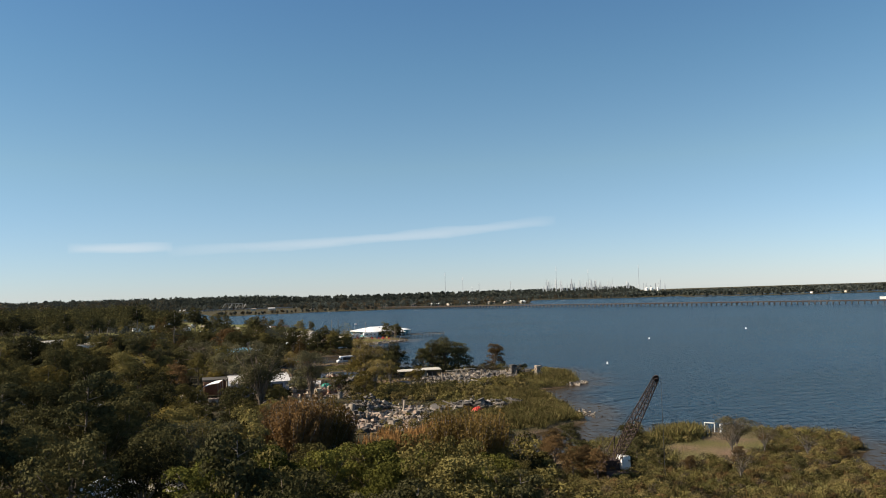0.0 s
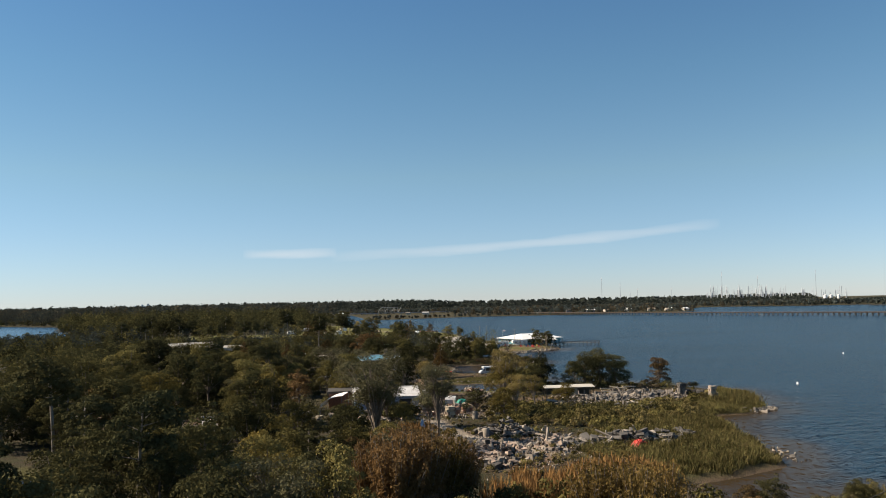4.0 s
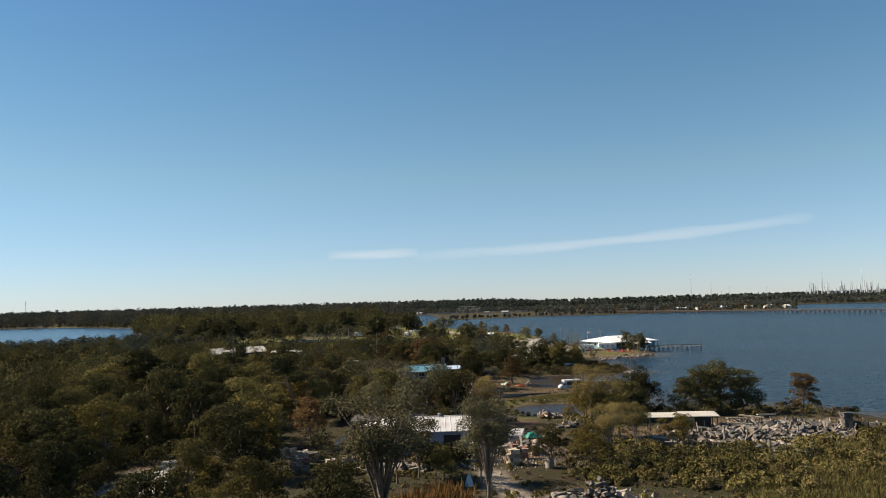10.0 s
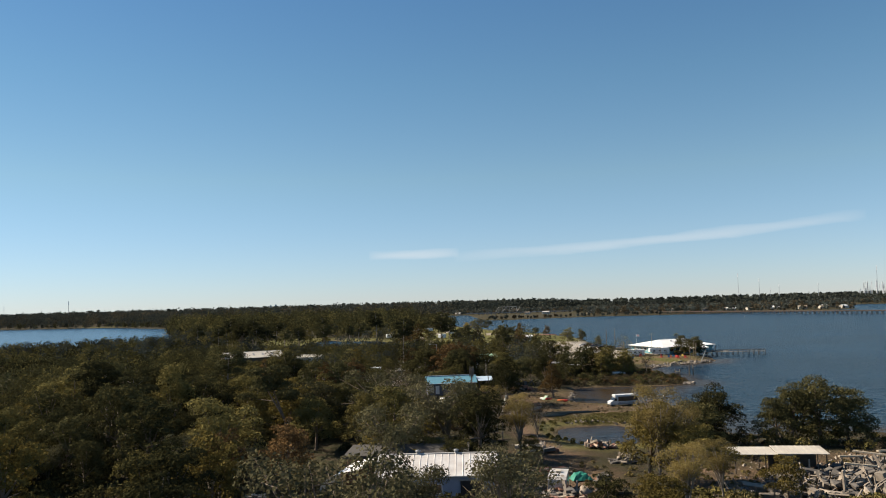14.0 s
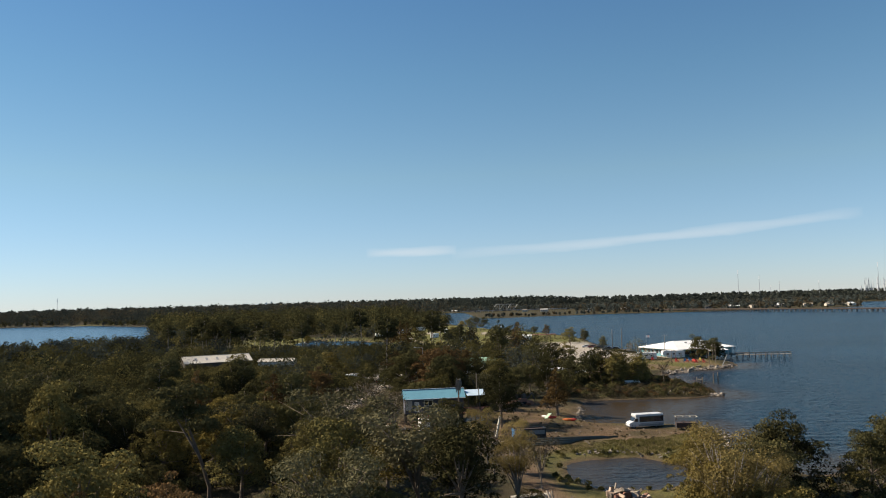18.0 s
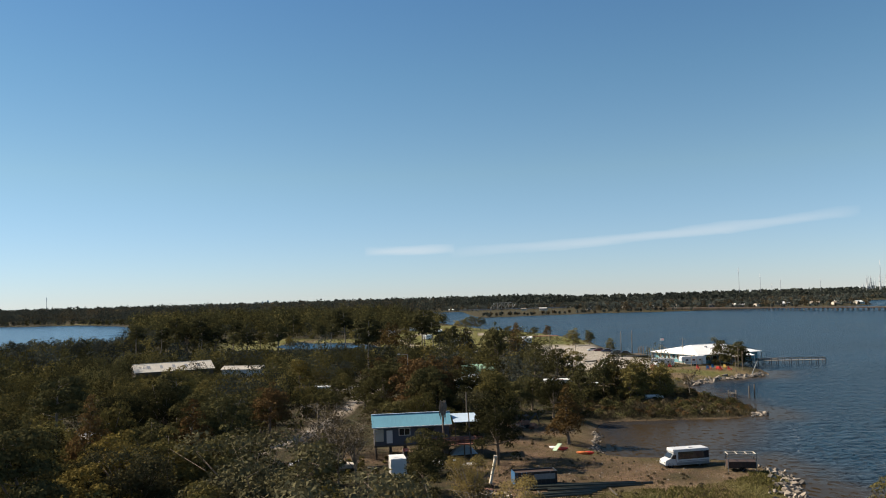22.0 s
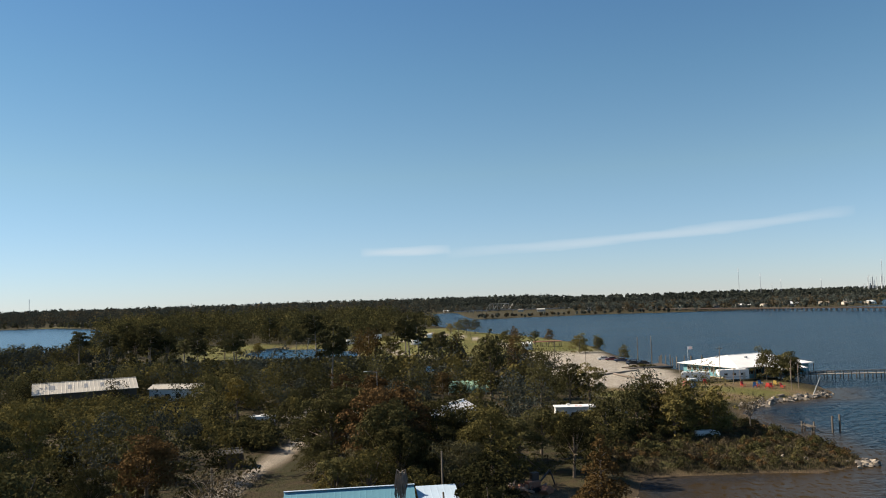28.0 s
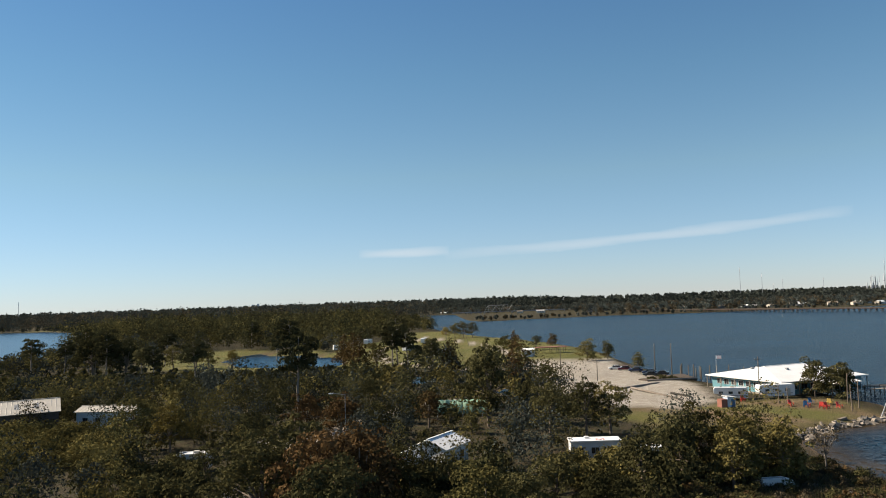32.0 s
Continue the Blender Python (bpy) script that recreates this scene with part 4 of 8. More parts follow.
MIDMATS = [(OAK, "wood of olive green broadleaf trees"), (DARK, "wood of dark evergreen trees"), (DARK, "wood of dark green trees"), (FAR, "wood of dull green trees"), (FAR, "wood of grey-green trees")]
DARKMATS = [(DARK, "wood of dark evergreen trees"), (DARK, "wood of dark green trees"), (OAK, "wood of olive green broadleaf trees"), (PINE, "wood of dark pines")]
west = rest[:, 0] < -38
tall_rest = 5.5 + 8.5 * r2.random(len(rest)) ** 1.5
split_woods("woods", rest[west], tall_rest[west], 900, 0.20, r2, DARKMATS)
split_woods("woods", rest[~west], tall_rest[~west], 900, 0.20, r2, MIDMATS)


def wood_area(x0, x1, y0, y1, step, r, fan=0.66):
    a, b = np.meshgrid(np.arange(x0, x1, step), np.arange(y0, y1, step))
    a = (a + r.uniform(-0.45, 0.45, a.shape) * step).ravel()
    b = (b + r.uniform(-0.45, 0.45, b.shape) * step).ravel()
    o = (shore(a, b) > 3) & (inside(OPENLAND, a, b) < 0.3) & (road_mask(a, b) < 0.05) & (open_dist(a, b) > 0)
    o &= np.abs(a - 10) < fan * (b + 105)
    return np.stack([a[o], b[o]], 1)


m1 = wood_area(-420, 85, 345, 640, 7.4, r2)
m1 = m1[(m1[:, 0] < 20) | ((m1[:, 1] < 400) & (m1[:, 0] < 44))]
tall_m1 = 6 + 9.0 * r2.random(len(m1)) ** 1.7
pondside = (m1[:, 0] > -150) & (m1[:, 0] < 5) & (m1[:, 1] > 370) & (m1[:, 1] < 510)
tall_m1 = np.where(pondside, np.minimum(tall_m1, np.maximum(2.2, 24 * (1 - (m1[:, 1] - 160) / 335))), tall_m1)
lakeside = (m1[:, 0] < -140) & (m1[:, 1] < 560)
tall_m1 = np.where(lakeside, np.minimum(tall_m1, 10.5), tall_m1)
split_woods("woods", m1, tall_m1, 230, 0.42, r2, MIDMATS)
side = wood_area(-420, -96, 60, 345, 9.5, r2)
split_woods("woods", side, 6 + 6 * r2.random(len(side)) ** 1.5, 260, 0.42, r2, DARKMATS)
gx2, gy2 = np.meshgrid(np.arange(-190, 60, 9.5), np.arange(-190, 120, 9.5))
outer = np.stack([(gx2 + r2.uniform(-4, 4, gx2.shape)).ravel(), (gy2 + r2.uniform(-4, 4, gy2.shape)).ravel()], 1)
outer = outer[((outer[:, 1] < -42) | (outer[:, 0] < -98)) & (np.abs(outer[:, 0] - 10) > 0.66 * (outer[:, 1] + 105)) & (shore(outer[:, 0], outer[:, 1]) > 6)]
split_woods("woods", outer, 5 + 4 * r2.random(len(outer)), 90, 0.6, r2, MIDMATS)
m2 = wood_area(-900, 100, 640, 1100, 12, r2)
m2 = m2[(m2[:, 0] < -20) | (m2[:, 1] > 840)]
split_woods("woods", m2, np.where(m2[:, 0] < -40, 12 + 14 * r2.random(len(m2)) ** 1.6, 8 + 8 * r2.random(len(m2))), 150, 0.7, r2, DARKMATS)
f1 = wood_area(-1500, 1700, 1100, 1900, 17, r2)
spit = (f1[:, 1] < 1215) & (f1[:, 0] > 40) & (f1[:, 0] < 640)
clear = (np.abs(f1[:, 0] - 120) < 110) & (f1[:, 1] > 1215) & (f1[:, 1] < 1580)
tall1 = np.where(spit, 2.5 + 3 * r2.random(len(f1)), np.where(f1[:, 0] < 0, 22 + 10 * r2.random(len(f1)), 6.5 + 6 * r2.random(len(f1))))
f1, tall1 = f1[~clear], tall1[~clear]
east = f1[:, 0] > 0
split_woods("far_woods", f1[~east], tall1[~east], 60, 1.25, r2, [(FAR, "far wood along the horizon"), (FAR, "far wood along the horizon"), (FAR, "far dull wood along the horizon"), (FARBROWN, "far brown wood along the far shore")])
split_woods("far_woods", f1[east], tall1[east], 75, 1.05, r2, [(HAZELEAF, "far shore wood with haze in its leaf colour"), (FAR, "far wood along the horizon"), (HAZELEAF, "dull far shore wood with haze in its leaf colour"), (FARBROWN, "far brown wood along the far shore")])
lb = wood_area(-1000, -240, 600, 1580, 11, r2)
lb = lb[shore(lb[:, 0], lb[:, 1]) < 26]
split_woods("far_woods", lb, 7 + 5 * r2.random(len(lb)), 40, 1.3, r2, [(FAR, "low trees along the far bank of the lake"), (DARK, "dark low trees along the far bank of the lake")])
f2 = wood_area(-2600, 3200, 1900, 3300, 38, r2)
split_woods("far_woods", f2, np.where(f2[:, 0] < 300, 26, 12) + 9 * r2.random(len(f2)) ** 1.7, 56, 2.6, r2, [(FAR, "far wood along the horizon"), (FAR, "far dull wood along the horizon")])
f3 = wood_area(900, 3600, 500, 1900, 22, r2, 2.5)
split_woods("far_woods", f3, 8 + 4 * r2.random(len(f3)), 26, 2.4, r2, [(HAZELEAF, "far shore wood with haze in its leaf colour"), (FAR, "far dull wood along the far shore")])
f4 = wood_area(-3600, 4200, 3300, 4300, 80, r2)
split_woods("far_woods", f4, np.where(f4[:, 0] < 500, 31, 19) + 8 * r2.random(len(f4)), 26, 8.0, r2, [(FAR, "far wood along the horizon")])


def stems(xy, h0, h1, wide, r, lean=0.25):
    """Upright blades: narrow quads from the ground."""
    n = len(xy)
    z = height(xy[:, 0], xy[:, 1]) - 0.05
    h = h0 + (h1 - h0) * r.random(n)
    a = r.random(n) * math.tau
    w = np.stack([np.cos(a), np.sin(a), 0 * a], 1) * wide * (0.6 + 0.8 * r.random(n))[:, None]
    base = np.stack([xy[:, 0], xy[:, 1], z], 1)
    tip = base + np.stack([r.normal(size=n) * lean * h, r.normal(size=n) * lean * h, h], 1)
    mid = 0.5 * (base + tip)
    return np.stack([base - w * 0.3, base + w * 0.3, mid + w * 0.6 + (tip - mid) * 0.5, tip], 1).reshape(-1, 3)


def patch(poly, n, r, keep_shore=0.3):
    p = np.array(poly)
    xy = np.stack([r.uniform(p[:, 0].min(), p[:, 0].max(), n), r.uniform(p[:, 1].min(), p[:, 1].max(), n)], 1)
    d = signed(poly, xy[:, 0], xy[:, 1]) + wobble(xy[:, 0], xy[:, 1])
    return xy[(d > 0) & (shore(xy[:, 0], xy[:, 1]) > keep_shore)]


def clumps(xy, per, spread, r):
    return np.repeat(xy, per, 0) + r.normal(size=(len(xy) * per, 2)) * spread


r3 = np.random.default_rng(33)
CANE = [[(-4, 70), (4, 74), (7, 62), (2, 54), (-5, 60)], [(16, 30), (24, 34), (34, 36), (38, 32), (30, 24), (18, 18), (8, 22)]]
for poly, n in zip(CANE, (110, 200)):
    xy = clumps(patch(poly, n, r3), 40, 0.5, r3)
    tagged(new("reeds", quad_mesh("reeds", stems(xy, 1.0, 3.0, 0.15, r3, 0.2), REED)), "thicket of tall golden-brown dry cane", "reeds", kind="stuff")
for poly, n in zip([[(84, 90), (90, 94), (97, 112), (90, 108), (84, 100), (76, 98)], [(56, 9), (62, 16.5), (67, 15.5), (66.5, 10), (60, 6)], [(40, 30), (58, 36), (65, 60), (70, 84), (60, 84), (50, 66), (40, 46)]], (260, 230, 700)):
    xy = clumps(patch(poly, n, r3), 26, 0.5, r3)
    tagged(new("reeds", quad_mesh("reeds", stems(xy[::2], 0.8, 2.2 if n < 600 else 1.3, 0.13, r3, 0.28), GREENREED)), "bank of green and straw-coloured marsh reeds", "reeds", kind="stuff")
    tagged(new("reeds", quad_mesh("reeds", stems(xy[1::2], 0.8, 2.4 if n < 600 else 1.5, 0.12, r3, 0.28), MARSH)), "dry straw-coloured marsh reeds", "reeds", kind="stuff")


def shrub_points(xy, hts, per, r, wide=0.62):
    z = height(xy[:, 0], xy[:, 1])
    c = np.repeat(np.stack([xy[:, 0], xy[:, 1], z + hts * 0.35], 1), per, 0)
    hh = np.repeat(hts, per)[:, None]
    d = r.normal(size=(len(c), 3))
    d /= np.linalg.norm(d, axis=1)[:, None]
    d[:, 2] = np.abs(d[:, 2]) - 0.2
    return d, c + d * hh * np.array([wide, wide, 0.62]) * (0.6 + 0.45 * r.random((len(c), 1)))


def shrubs(name, label, xy, h0, h1, per, leaf, mat, r):
    hts = h0 + (h1 - h0) * r.random(len(xy))
    out, pts = shrub_points(xy, hts, per, r)
    me = leaf_mesh(name, leaf_tris(pts, leaf, r, 0.0, 1.3, out), mat)
    own = me.attributes.new("tint", "FLOAT", "POINT")
    own.data.foreach_set("value", np.repeat(r.random(len(xy)), per * 3).astype(np.float32))
    tagged(new(name, me), label, "shrubs", kind="stuff")


def grass(name, label, poly, n, h0, h1, wide, mat, r, lean=0.3, keep_shore=0.6):
    """Standing grass in drifts of one tint."""
    xy = patch(poly, n, r, keep_shore)
    xy = xy[inside([DIRT[5]], xy[:, 0], xy[:, 1]) < 0.3]
    drift = 0.5 + 0.22 * wobble(xy[:, 0] * 0.6, xy[:, 1] * 0.6)
    xy = xy[r.random(len(xy)) < 0.35 + 0.6 * drift]
    drift = 0.5 + 0.22 * wobble(xy[:, 0] * 0.6 + 5, xy[:, 1] * 0.6)
    co = stems(xy, h0, h1, wide, r, lean)
    swell = np.repeat(0.55 + 0.75 * np.clip(0.5 + 0.3 * wobble(xy[:, 0] * 0.9, xy[:, 1] * 0.9 + 3), 0, 1), 4)
    base = np.repeat(height(xy[:, 0], xy[:, 1]) - 0.05, 4)
    co[:, 2] = base + (co[:, 2] - base) * swell
    me = quad_mesh(name, co, mat)
    own = me.attributes.new("tint", "FLOAT", "POINT")
    own.data.foreach_set("value", np.repeat(np.clip(drift + 0.12 * r.normal(size=len(xy)), 0, 0.99), 4).astype(np.float32))
    tagged(new(name, me), label, "grass", kind="stuff")


for poly, n, many in zip(MARSHES[:2], (330000, 60000), (420, 1300)):
    grass("marsh_grass", "olive green marsh grass in soft mounds", poly, n, 0.4, 1.2, 0.075, GREENREED, r3, 0.5)
    grass("marsh_grass", "straw-coloured marsh grass", poly, n // 2, 0.5, 1.4, 0.07, MARSH, r3, 0.45)
    xy = patch(poly, many, r3, 0.8)
    xy = xy[inside([DIRT[5]], xy[:, 0], xy[:, 1]) < 0.3]
    shrubs("marsh_shrubs", "low olive and straw-coloured marsh shrubs", xy[::2], 0.6, 1.5, 200, 0.09, MARSH, r3)
    shrubs("marsh_shrubs", "low green marsh shrubs", xy[1::2], 0.6, 1.7, 200, 0.09, GREENREED, r3)
SPIT_EDGE = [(20, -50), (70, -50), (74, -20), (84, -8), (86, 0), (76, 4), (70, 0), (58, -8), (44, -6), (30, -4), (18, -24)]
xy = patch(SPIT_EDGE, 2300, r3)
xy = xy[inside([DIRT[5]], xy[:, 0], xy[:, 1]) < 0.4]
tall = clumps(patch(SPIT_EDGE, 240, r3), 30, 0.6, r3)
tall = tall[inside([DIRT[5]], tall[:, 0], tall[:, 1]) < 0.3]
tagged(new("dry_grass", quad_mesh("dry_grass", stems(tall[::2], 0.5, 1.5, 0.06, r3, 0.3), REED)), "tall straw-coloured dry grass on the near shore", "grass", kind="stuff")
tagged(new("dry_grass", quad_mesh("dry_grass", stems(tall[1::2], 0.5, 1.4, 0.06, r3, 0.3), GREENREED)), "tall green-brown grass on the near shore", "grass", kind="stuff")
shrubs("scrub", "brown and golden scrub on the near shore", xy[::4], 0.6, 1.8, 300, 0.075, MARSH, r3)
shrubs("scrub", "dark olive scrub on the near shore", xy[1::4], 0.7, 2.2, 300, 0.080, OAK, r3)
shrubs("scrub", "dull brown scrub on the near shore", xy[2::4], 0.6, 1.7, 300, 0.075, FARBROWN, r3)
shrubs("scrub", "russet and dry brown scrub on the near shore", xy[3::4], 0.5, 1.6, 300, 0.075, RUSSET, r3)
xy = patch([(-40, -60), (20, -60), (26, -12), (34, 8), (34, 30), (20, 24), (-40, 10)], 500, r3)
shrubs("undergrowth", "leafy green undergrowth", xy, 1.5, 4.0, 170, 0.24, OAK, r3)
under = np.concatenate([keep, rest])[::2] + r3.normal(size=(len(np.concatenate([keep, rest])[::2]), 2)) * 2.5
shrubs("undergrowth", "dark undergrowth beneath the trees", under, 1.8, 4.6, 90, 0.28, DARK, r3)
edge = patch([(24, 76), (52, 70), (68, 84), (84, 112), (70, 104), (54, 100), (42, 98), (30, 106), (22, 92)], 620, r3)
shrubs("scrub", "scrub among the stone piles", edge[::2], 0.8, 2.6, 120, 0.19, MARSH, r3)
shrubs("scrub", "green scrub among the stone piles", edge[1::2], 0.8, 2.4, 120, 0.19, OAK, r3)
rub = patch([(6, 32), (30, 32), (38, 48), (34, 72), (10, 76), (4, 52)], 110, r3)
shrubs("scrub", "dry scrub growing through the rubble", rub[::2], 0.5, 1.6, 110, 0.13, MARSH, r3)
shrubs("scrub", "dark green scrub growing through the rubble", rub[1::2], 0.5, 1.5, 110, 0.14, OAK, r3)
weeds = patch([(2, 34), (30, 34), (60, 60), (86, 112), (80, 130), (30, 128), (-4, 120), (-6, 80)], 1500, r3)
weeds = weeds[road_mask(weeds[:, 0], weeds[:, 1]) < 0.3]
shrubs("weeds", "low straw-coloured weeds on the dirt", weeds, 0.2, 0.7, 34, 0.13, MARSH, r3)
pt = patch([(42, 240), (70, 240), (76, 246), (76, 262), (70, 286), (64, 300), (50, 290), (40, 262), (36, 240)], 900, r3)
grass("dry_grass", "dull brown dry grass on the point", [(42, 239), (70, 239), (77, 245), (77, 262), (70, 286), (64, 300), (50, 290), (40, 262), (34, 239)], 70000, 0.15, 0.75, 0.09, FARBROWN, r3, 0.4, 0.3)
grass("dry_grass", "olive grass on the point", [(42, 239), (70, 239), (77, 245), (77, 262), (70, 286), (64, 300), (50, 290), (40, 262), (34, 239)], 30000, 0.2, 0.7, 0.09, DARK, r3, 0.4, 0.3)
shrubs("scrub", "brown and olive scrub on the point", pt[::3], 0.4, 1.4, 120, 0.11, RUSSET, r3)
shrubs("scrub", "dark olive scrub on the point", pt[1::3], 0.6, 2.0, 130, 0.12, DARK, r3)
shrubs("scrub", "dull brown scrub on the point", pt[2::3], 0.5, 1.5, 120, 0.11, FARBROWN, r3)
belt = patch([(24, 80), (37, 82), (50, 80), (62, 87), (58, 93), (44, 95), (28, 90)], 110, r3)
shrubs("thicket", "dark thicket in front of the stone field", belt[::2], 1.2, 3.6, 240, 0.14, DARK, r3)
shrubs("thicket", "olive thicket in front of the stone field", belt[1::2], 1.0, 3.0, 240, 0.14, OAK, r3)
back = patch([(46, 122), (60, 130), (76, 128), (92, 126), (97, 124), (94, 136), (86, 146), (76, 152), (56, 150), (46, 140)], 170, r3)
shrubs("scrub", "brown and olive scrub behind the stones", back[::2], 0.7, 2.6, 140, 0.15, OAK, r3)
shrubs("scrub", "dry brown scrub behind the stones", back[1::2], 0.5, 1.7, 140, 0.14, FARBROWN, r3)
wallside = np.stack([-88 + 1.9 * np.arange(14), 309.5 + 0.75 * np.arange(14)], 1) + r3.normal(size=(14, 2)) * 0.6
shrubs("thicket", "dense olive thicket along the warehouse wall", wallside, 5.0, 6.6, 420, 0.2, OAK, r3)
SPIT = [(14, 166), (34, 172), (44, 169), (52, 178), (56, 190), (48, 198), (36, 203), (34, 210), (30, 226), (21, 226), (14, 210), (12, 190)]
grass("yard_grass", "short dry grass in patches on the dirt", SPIT, 42000, 0.05, 0.22, 0.08, MARSH, r3, 0.6)
grass("yard_grass", "green grass strip along the pond and shore", [(24, 171), (44, 168.5), (53, 175), (56, 189), (51, 185), (44, 179.5), (36, 178), (24, 177)], 60000, 0.08, 0.4, 0.09, GREENREED, r3, 0.5, 0.2)
tufts = patch(SPIT, 220, r3)
shrubs("weeds", "small brown weeds on the trodden dirt", tufts, 0.15, 0.5, 40, 0.09, FARBROWN, r3)
houseyard = patch([(-14, 184), (14, 184), (16, 198), (12, 202), (-12, 203), (-16, 196)], 120, r3)
shrubs("weeds", "rough weeds and seedlings in the house yard", houseyard, 0.3, 1.3, 90, 0.11, OAK, r3)
westfill = patch([(-66, 88), (-14, 104), (-14, 172), (-60, 176), (-78, 130)], 420, r3)
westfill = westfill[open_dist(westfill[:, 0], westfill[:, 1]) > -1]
shrubs("undergrowth", "dense dark undergrowth below the tall trees", westfill, 2.0, 5.0, 170, 0.18, DARK, r3)
bank = patch([(18, 172), (26, 172), (40, 172), (46, 166), (50, 150), (42, 144), (24, 144), (20, 150), (22, 166)], 160, r3)
bank = bank[shore(bank[:, 0], bank[:, 1]) < 4]
shrubs("scrub", "grass and scrub round the pond", bank, 0.4, 1.0, 80, 0.15, GREENREED, r3)

fillx = patch([(-62, -30), (-4, -32), (14, 10), (4, 30), (-4, 62), (-12, 110), (-60, 115), (-80, 60)], 420, r3)
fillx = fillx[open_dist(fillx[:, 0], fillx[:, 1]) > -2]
shrubs("undergrowth", "rough olive undergrowth between the trees", fillx[::2], 1.5, 4.5, 150, 0.2, DARK, r3)
shrubs("undergrowth", "rough dark undergrowth between the trees", fillx[1::2], 2.0, 5.5, 150, 0.2, DARK, r3)
yardx = patch([(-16, 84), (-2, 80), (0, 92), (-4, 97), (-15, 98)], 60, r3)
shrubs("weeds", "rough weeds in the stone yard", yardx, 0.3, 1.2, 90, 0.12, MARSH, r3)

# low growth in front of the roofs that show above the trees
for ax, ay, bx, by, rr in ((-76, 312, -64, 280, 13), (-57, 321, -47, 290, 8), (14, 272, 13, 260, 5), (38, 277.5, 37, 264, 6), (47, 275, 45, 264, 4), (-27, 282, -22, 262, 5), (-50, 205, -42, 190, 6), (4, 96, 5, 92, 3)):
    n = int(0.9 * rr * math.dist((ax, ay), (bx, by)) / 2.2) + 12
    u = r3.random(n)
    low = np.stack([ax + (bx - ax) * u, ay + (by - ay) * u], 1) + r3.uniform(-rr, rr, (n, 2)) * (1, 0.35)
    low = low[shore(low[:, 0], low[:, 1]) > 2]
    shrubs("thicket", "dense olive thicket of young trees", low, 2.6, 5.2 if rr > 7.5 else 4.0, 240, 0.22, OAK if rr > 5 else DARK, r3)


# ---- building blocks ----
WHITE = material("white_metal", (0.66, 0.66, 0.645), 0.45, vary=0.08, scale=0.7, fine=6, bump=0.05, spread=0.06)
ROOFWHITE = material("white_roof", (0.74, 0.74, 0.73), 0.5, vary=0.10, scale=0.35, fine=3, bump=0.05)
CREAMROOF = material("cream_metal_roof", (0.47, 0.435, 0.37), 0.5, vary=0.22, scale=0.35, fine=3, bump=0.05)
BLUEROOF = material("blue_roof", (0.13, 0.30, 0.38), 0.45, vary=0.12, scale=0.5, fine=5, bump=0.05)
PALEBLUE = material("pale_blue_roof", (0.40, 0.50, 0.60), 0.5, vary=0.12, scale=0.5, fine=5, bump=0.05)
GALV = material("galvanised_roof", (0.50, 0.49, 0.475), 0.5, 0.2, vary=0.2, scale=0.5, fine=4, color2=(0.36, 0.33, 0.30), bump=0.05)
SIDING = material("grey_siding", (0.085, 0.092, 0.115), 0.8, vary=0.15, scale=1, fine=12)
BLUEWALL = material("blue_grey_wall", (0.22, 0.27, 0.36), 0.8, vary=0.15, scale=1, fine=12)
TEAL = material("teal_wall", (0.11, 0.26, 0.30), 0.7, vary=0.12, scale=1, fine=10)
CREAM = material("cream_wall", (0.48, 0.44, 0.37), 0.8, vary=0.15, scale=1, fine=10)
DECK = material("red_brown_deck", (0.24, 0.10, 0.07), 0.8, vary=0.25, scale=2, fine=20, spread=0.15)
WOOD = material("weathered_wood", (0.25, 0.21, 0.17), 0.9, vary=0.3, scale=2, fine=20, spread=0.2)
DARKWOOD = material("dark_wet_wood", (0.09, 0.075, 0.06), 0.85, vary=0.3, scale=2, fine=20, spread=0.2)
GLASS = material("dark_window", (0.02, 0.025, 0.03), 0.08, vary=0.1, scale=1, fine=3, bump=0.0, spec=0.8)
BLACK = material("black_rubber", (0.02, 0.02, 0.02), 0.8, vary=0.2)
RUST = material("rusty_steel", (0.075, 0.045, 0.035), 0.8, 0.2, vary=0.4, scale=3, fine=25, color2=(0.03, 0.025, 0.025))
GREYSTEEL = material("grey_steel", (0.25, 0.26, 0.27), 0.55, 0.4, vary=0.2)
RED = material("red_paint", (0.50, 0.045, 0.03), 0.5, vary=0.15)
ORANGE = material("orange_paint", (0.60, 0.16, 0.04), 0.5, vary=0.15)
YELLOWP = material("yellow_paint", (0.62, 0.42, 0.10), 0.5, vary=0.2)
BLUEP = material("blue_paint", (0.03, 0.11, 0.23), 0.5, vary=0.25, scale=2)
NAVY = material("navy_paint", (0.02, 0.04, 0.10), 0.3, vary=0.1)
MAROON = material("maroon_paint", (0.13, 0.02, 0.03), 0.3, vary=0.1)
CHARCOAL = material("charcoal_paint", (0.03, 0.032, 0.036), 0.3, vary=0.1)
GREENTARP = material("green_tarp", (0.02, 0.20, 0.145), 0.6, vary=0.2, scale=2, fine=8, bump=0.4)
SHEDROOF = material("pale_corrugated_roof", (0.60, 0.59, 0.57), 0.5, 0.15, vary=0.16, scale=0.5, fine=4, color2=(0.46, 0.43, 0.40), bump=0.05)
GREENROOF = material("green_canvas", (0.20, 0.33, 0.23), 0.6, vary=0.15, scale=1, fine=8)
CONCRETE = material("concrete", (0.36, 0.34, 0.31), 0.9, vary=0.25, scale=0.8, fine=12, bump=0.3)
STONE = material("pale_stone", (0.262, 0.224, 0.182), 0.9, vary=0.3, scale=2, fine=14, bump=0.5, spread=0.35)
GREYSTONE = material("grey_stone", (0.105, 0.095, 0.085), 0.9, vary=0.35, scale=2, fine=14, bump=0.5, spread=0.4)
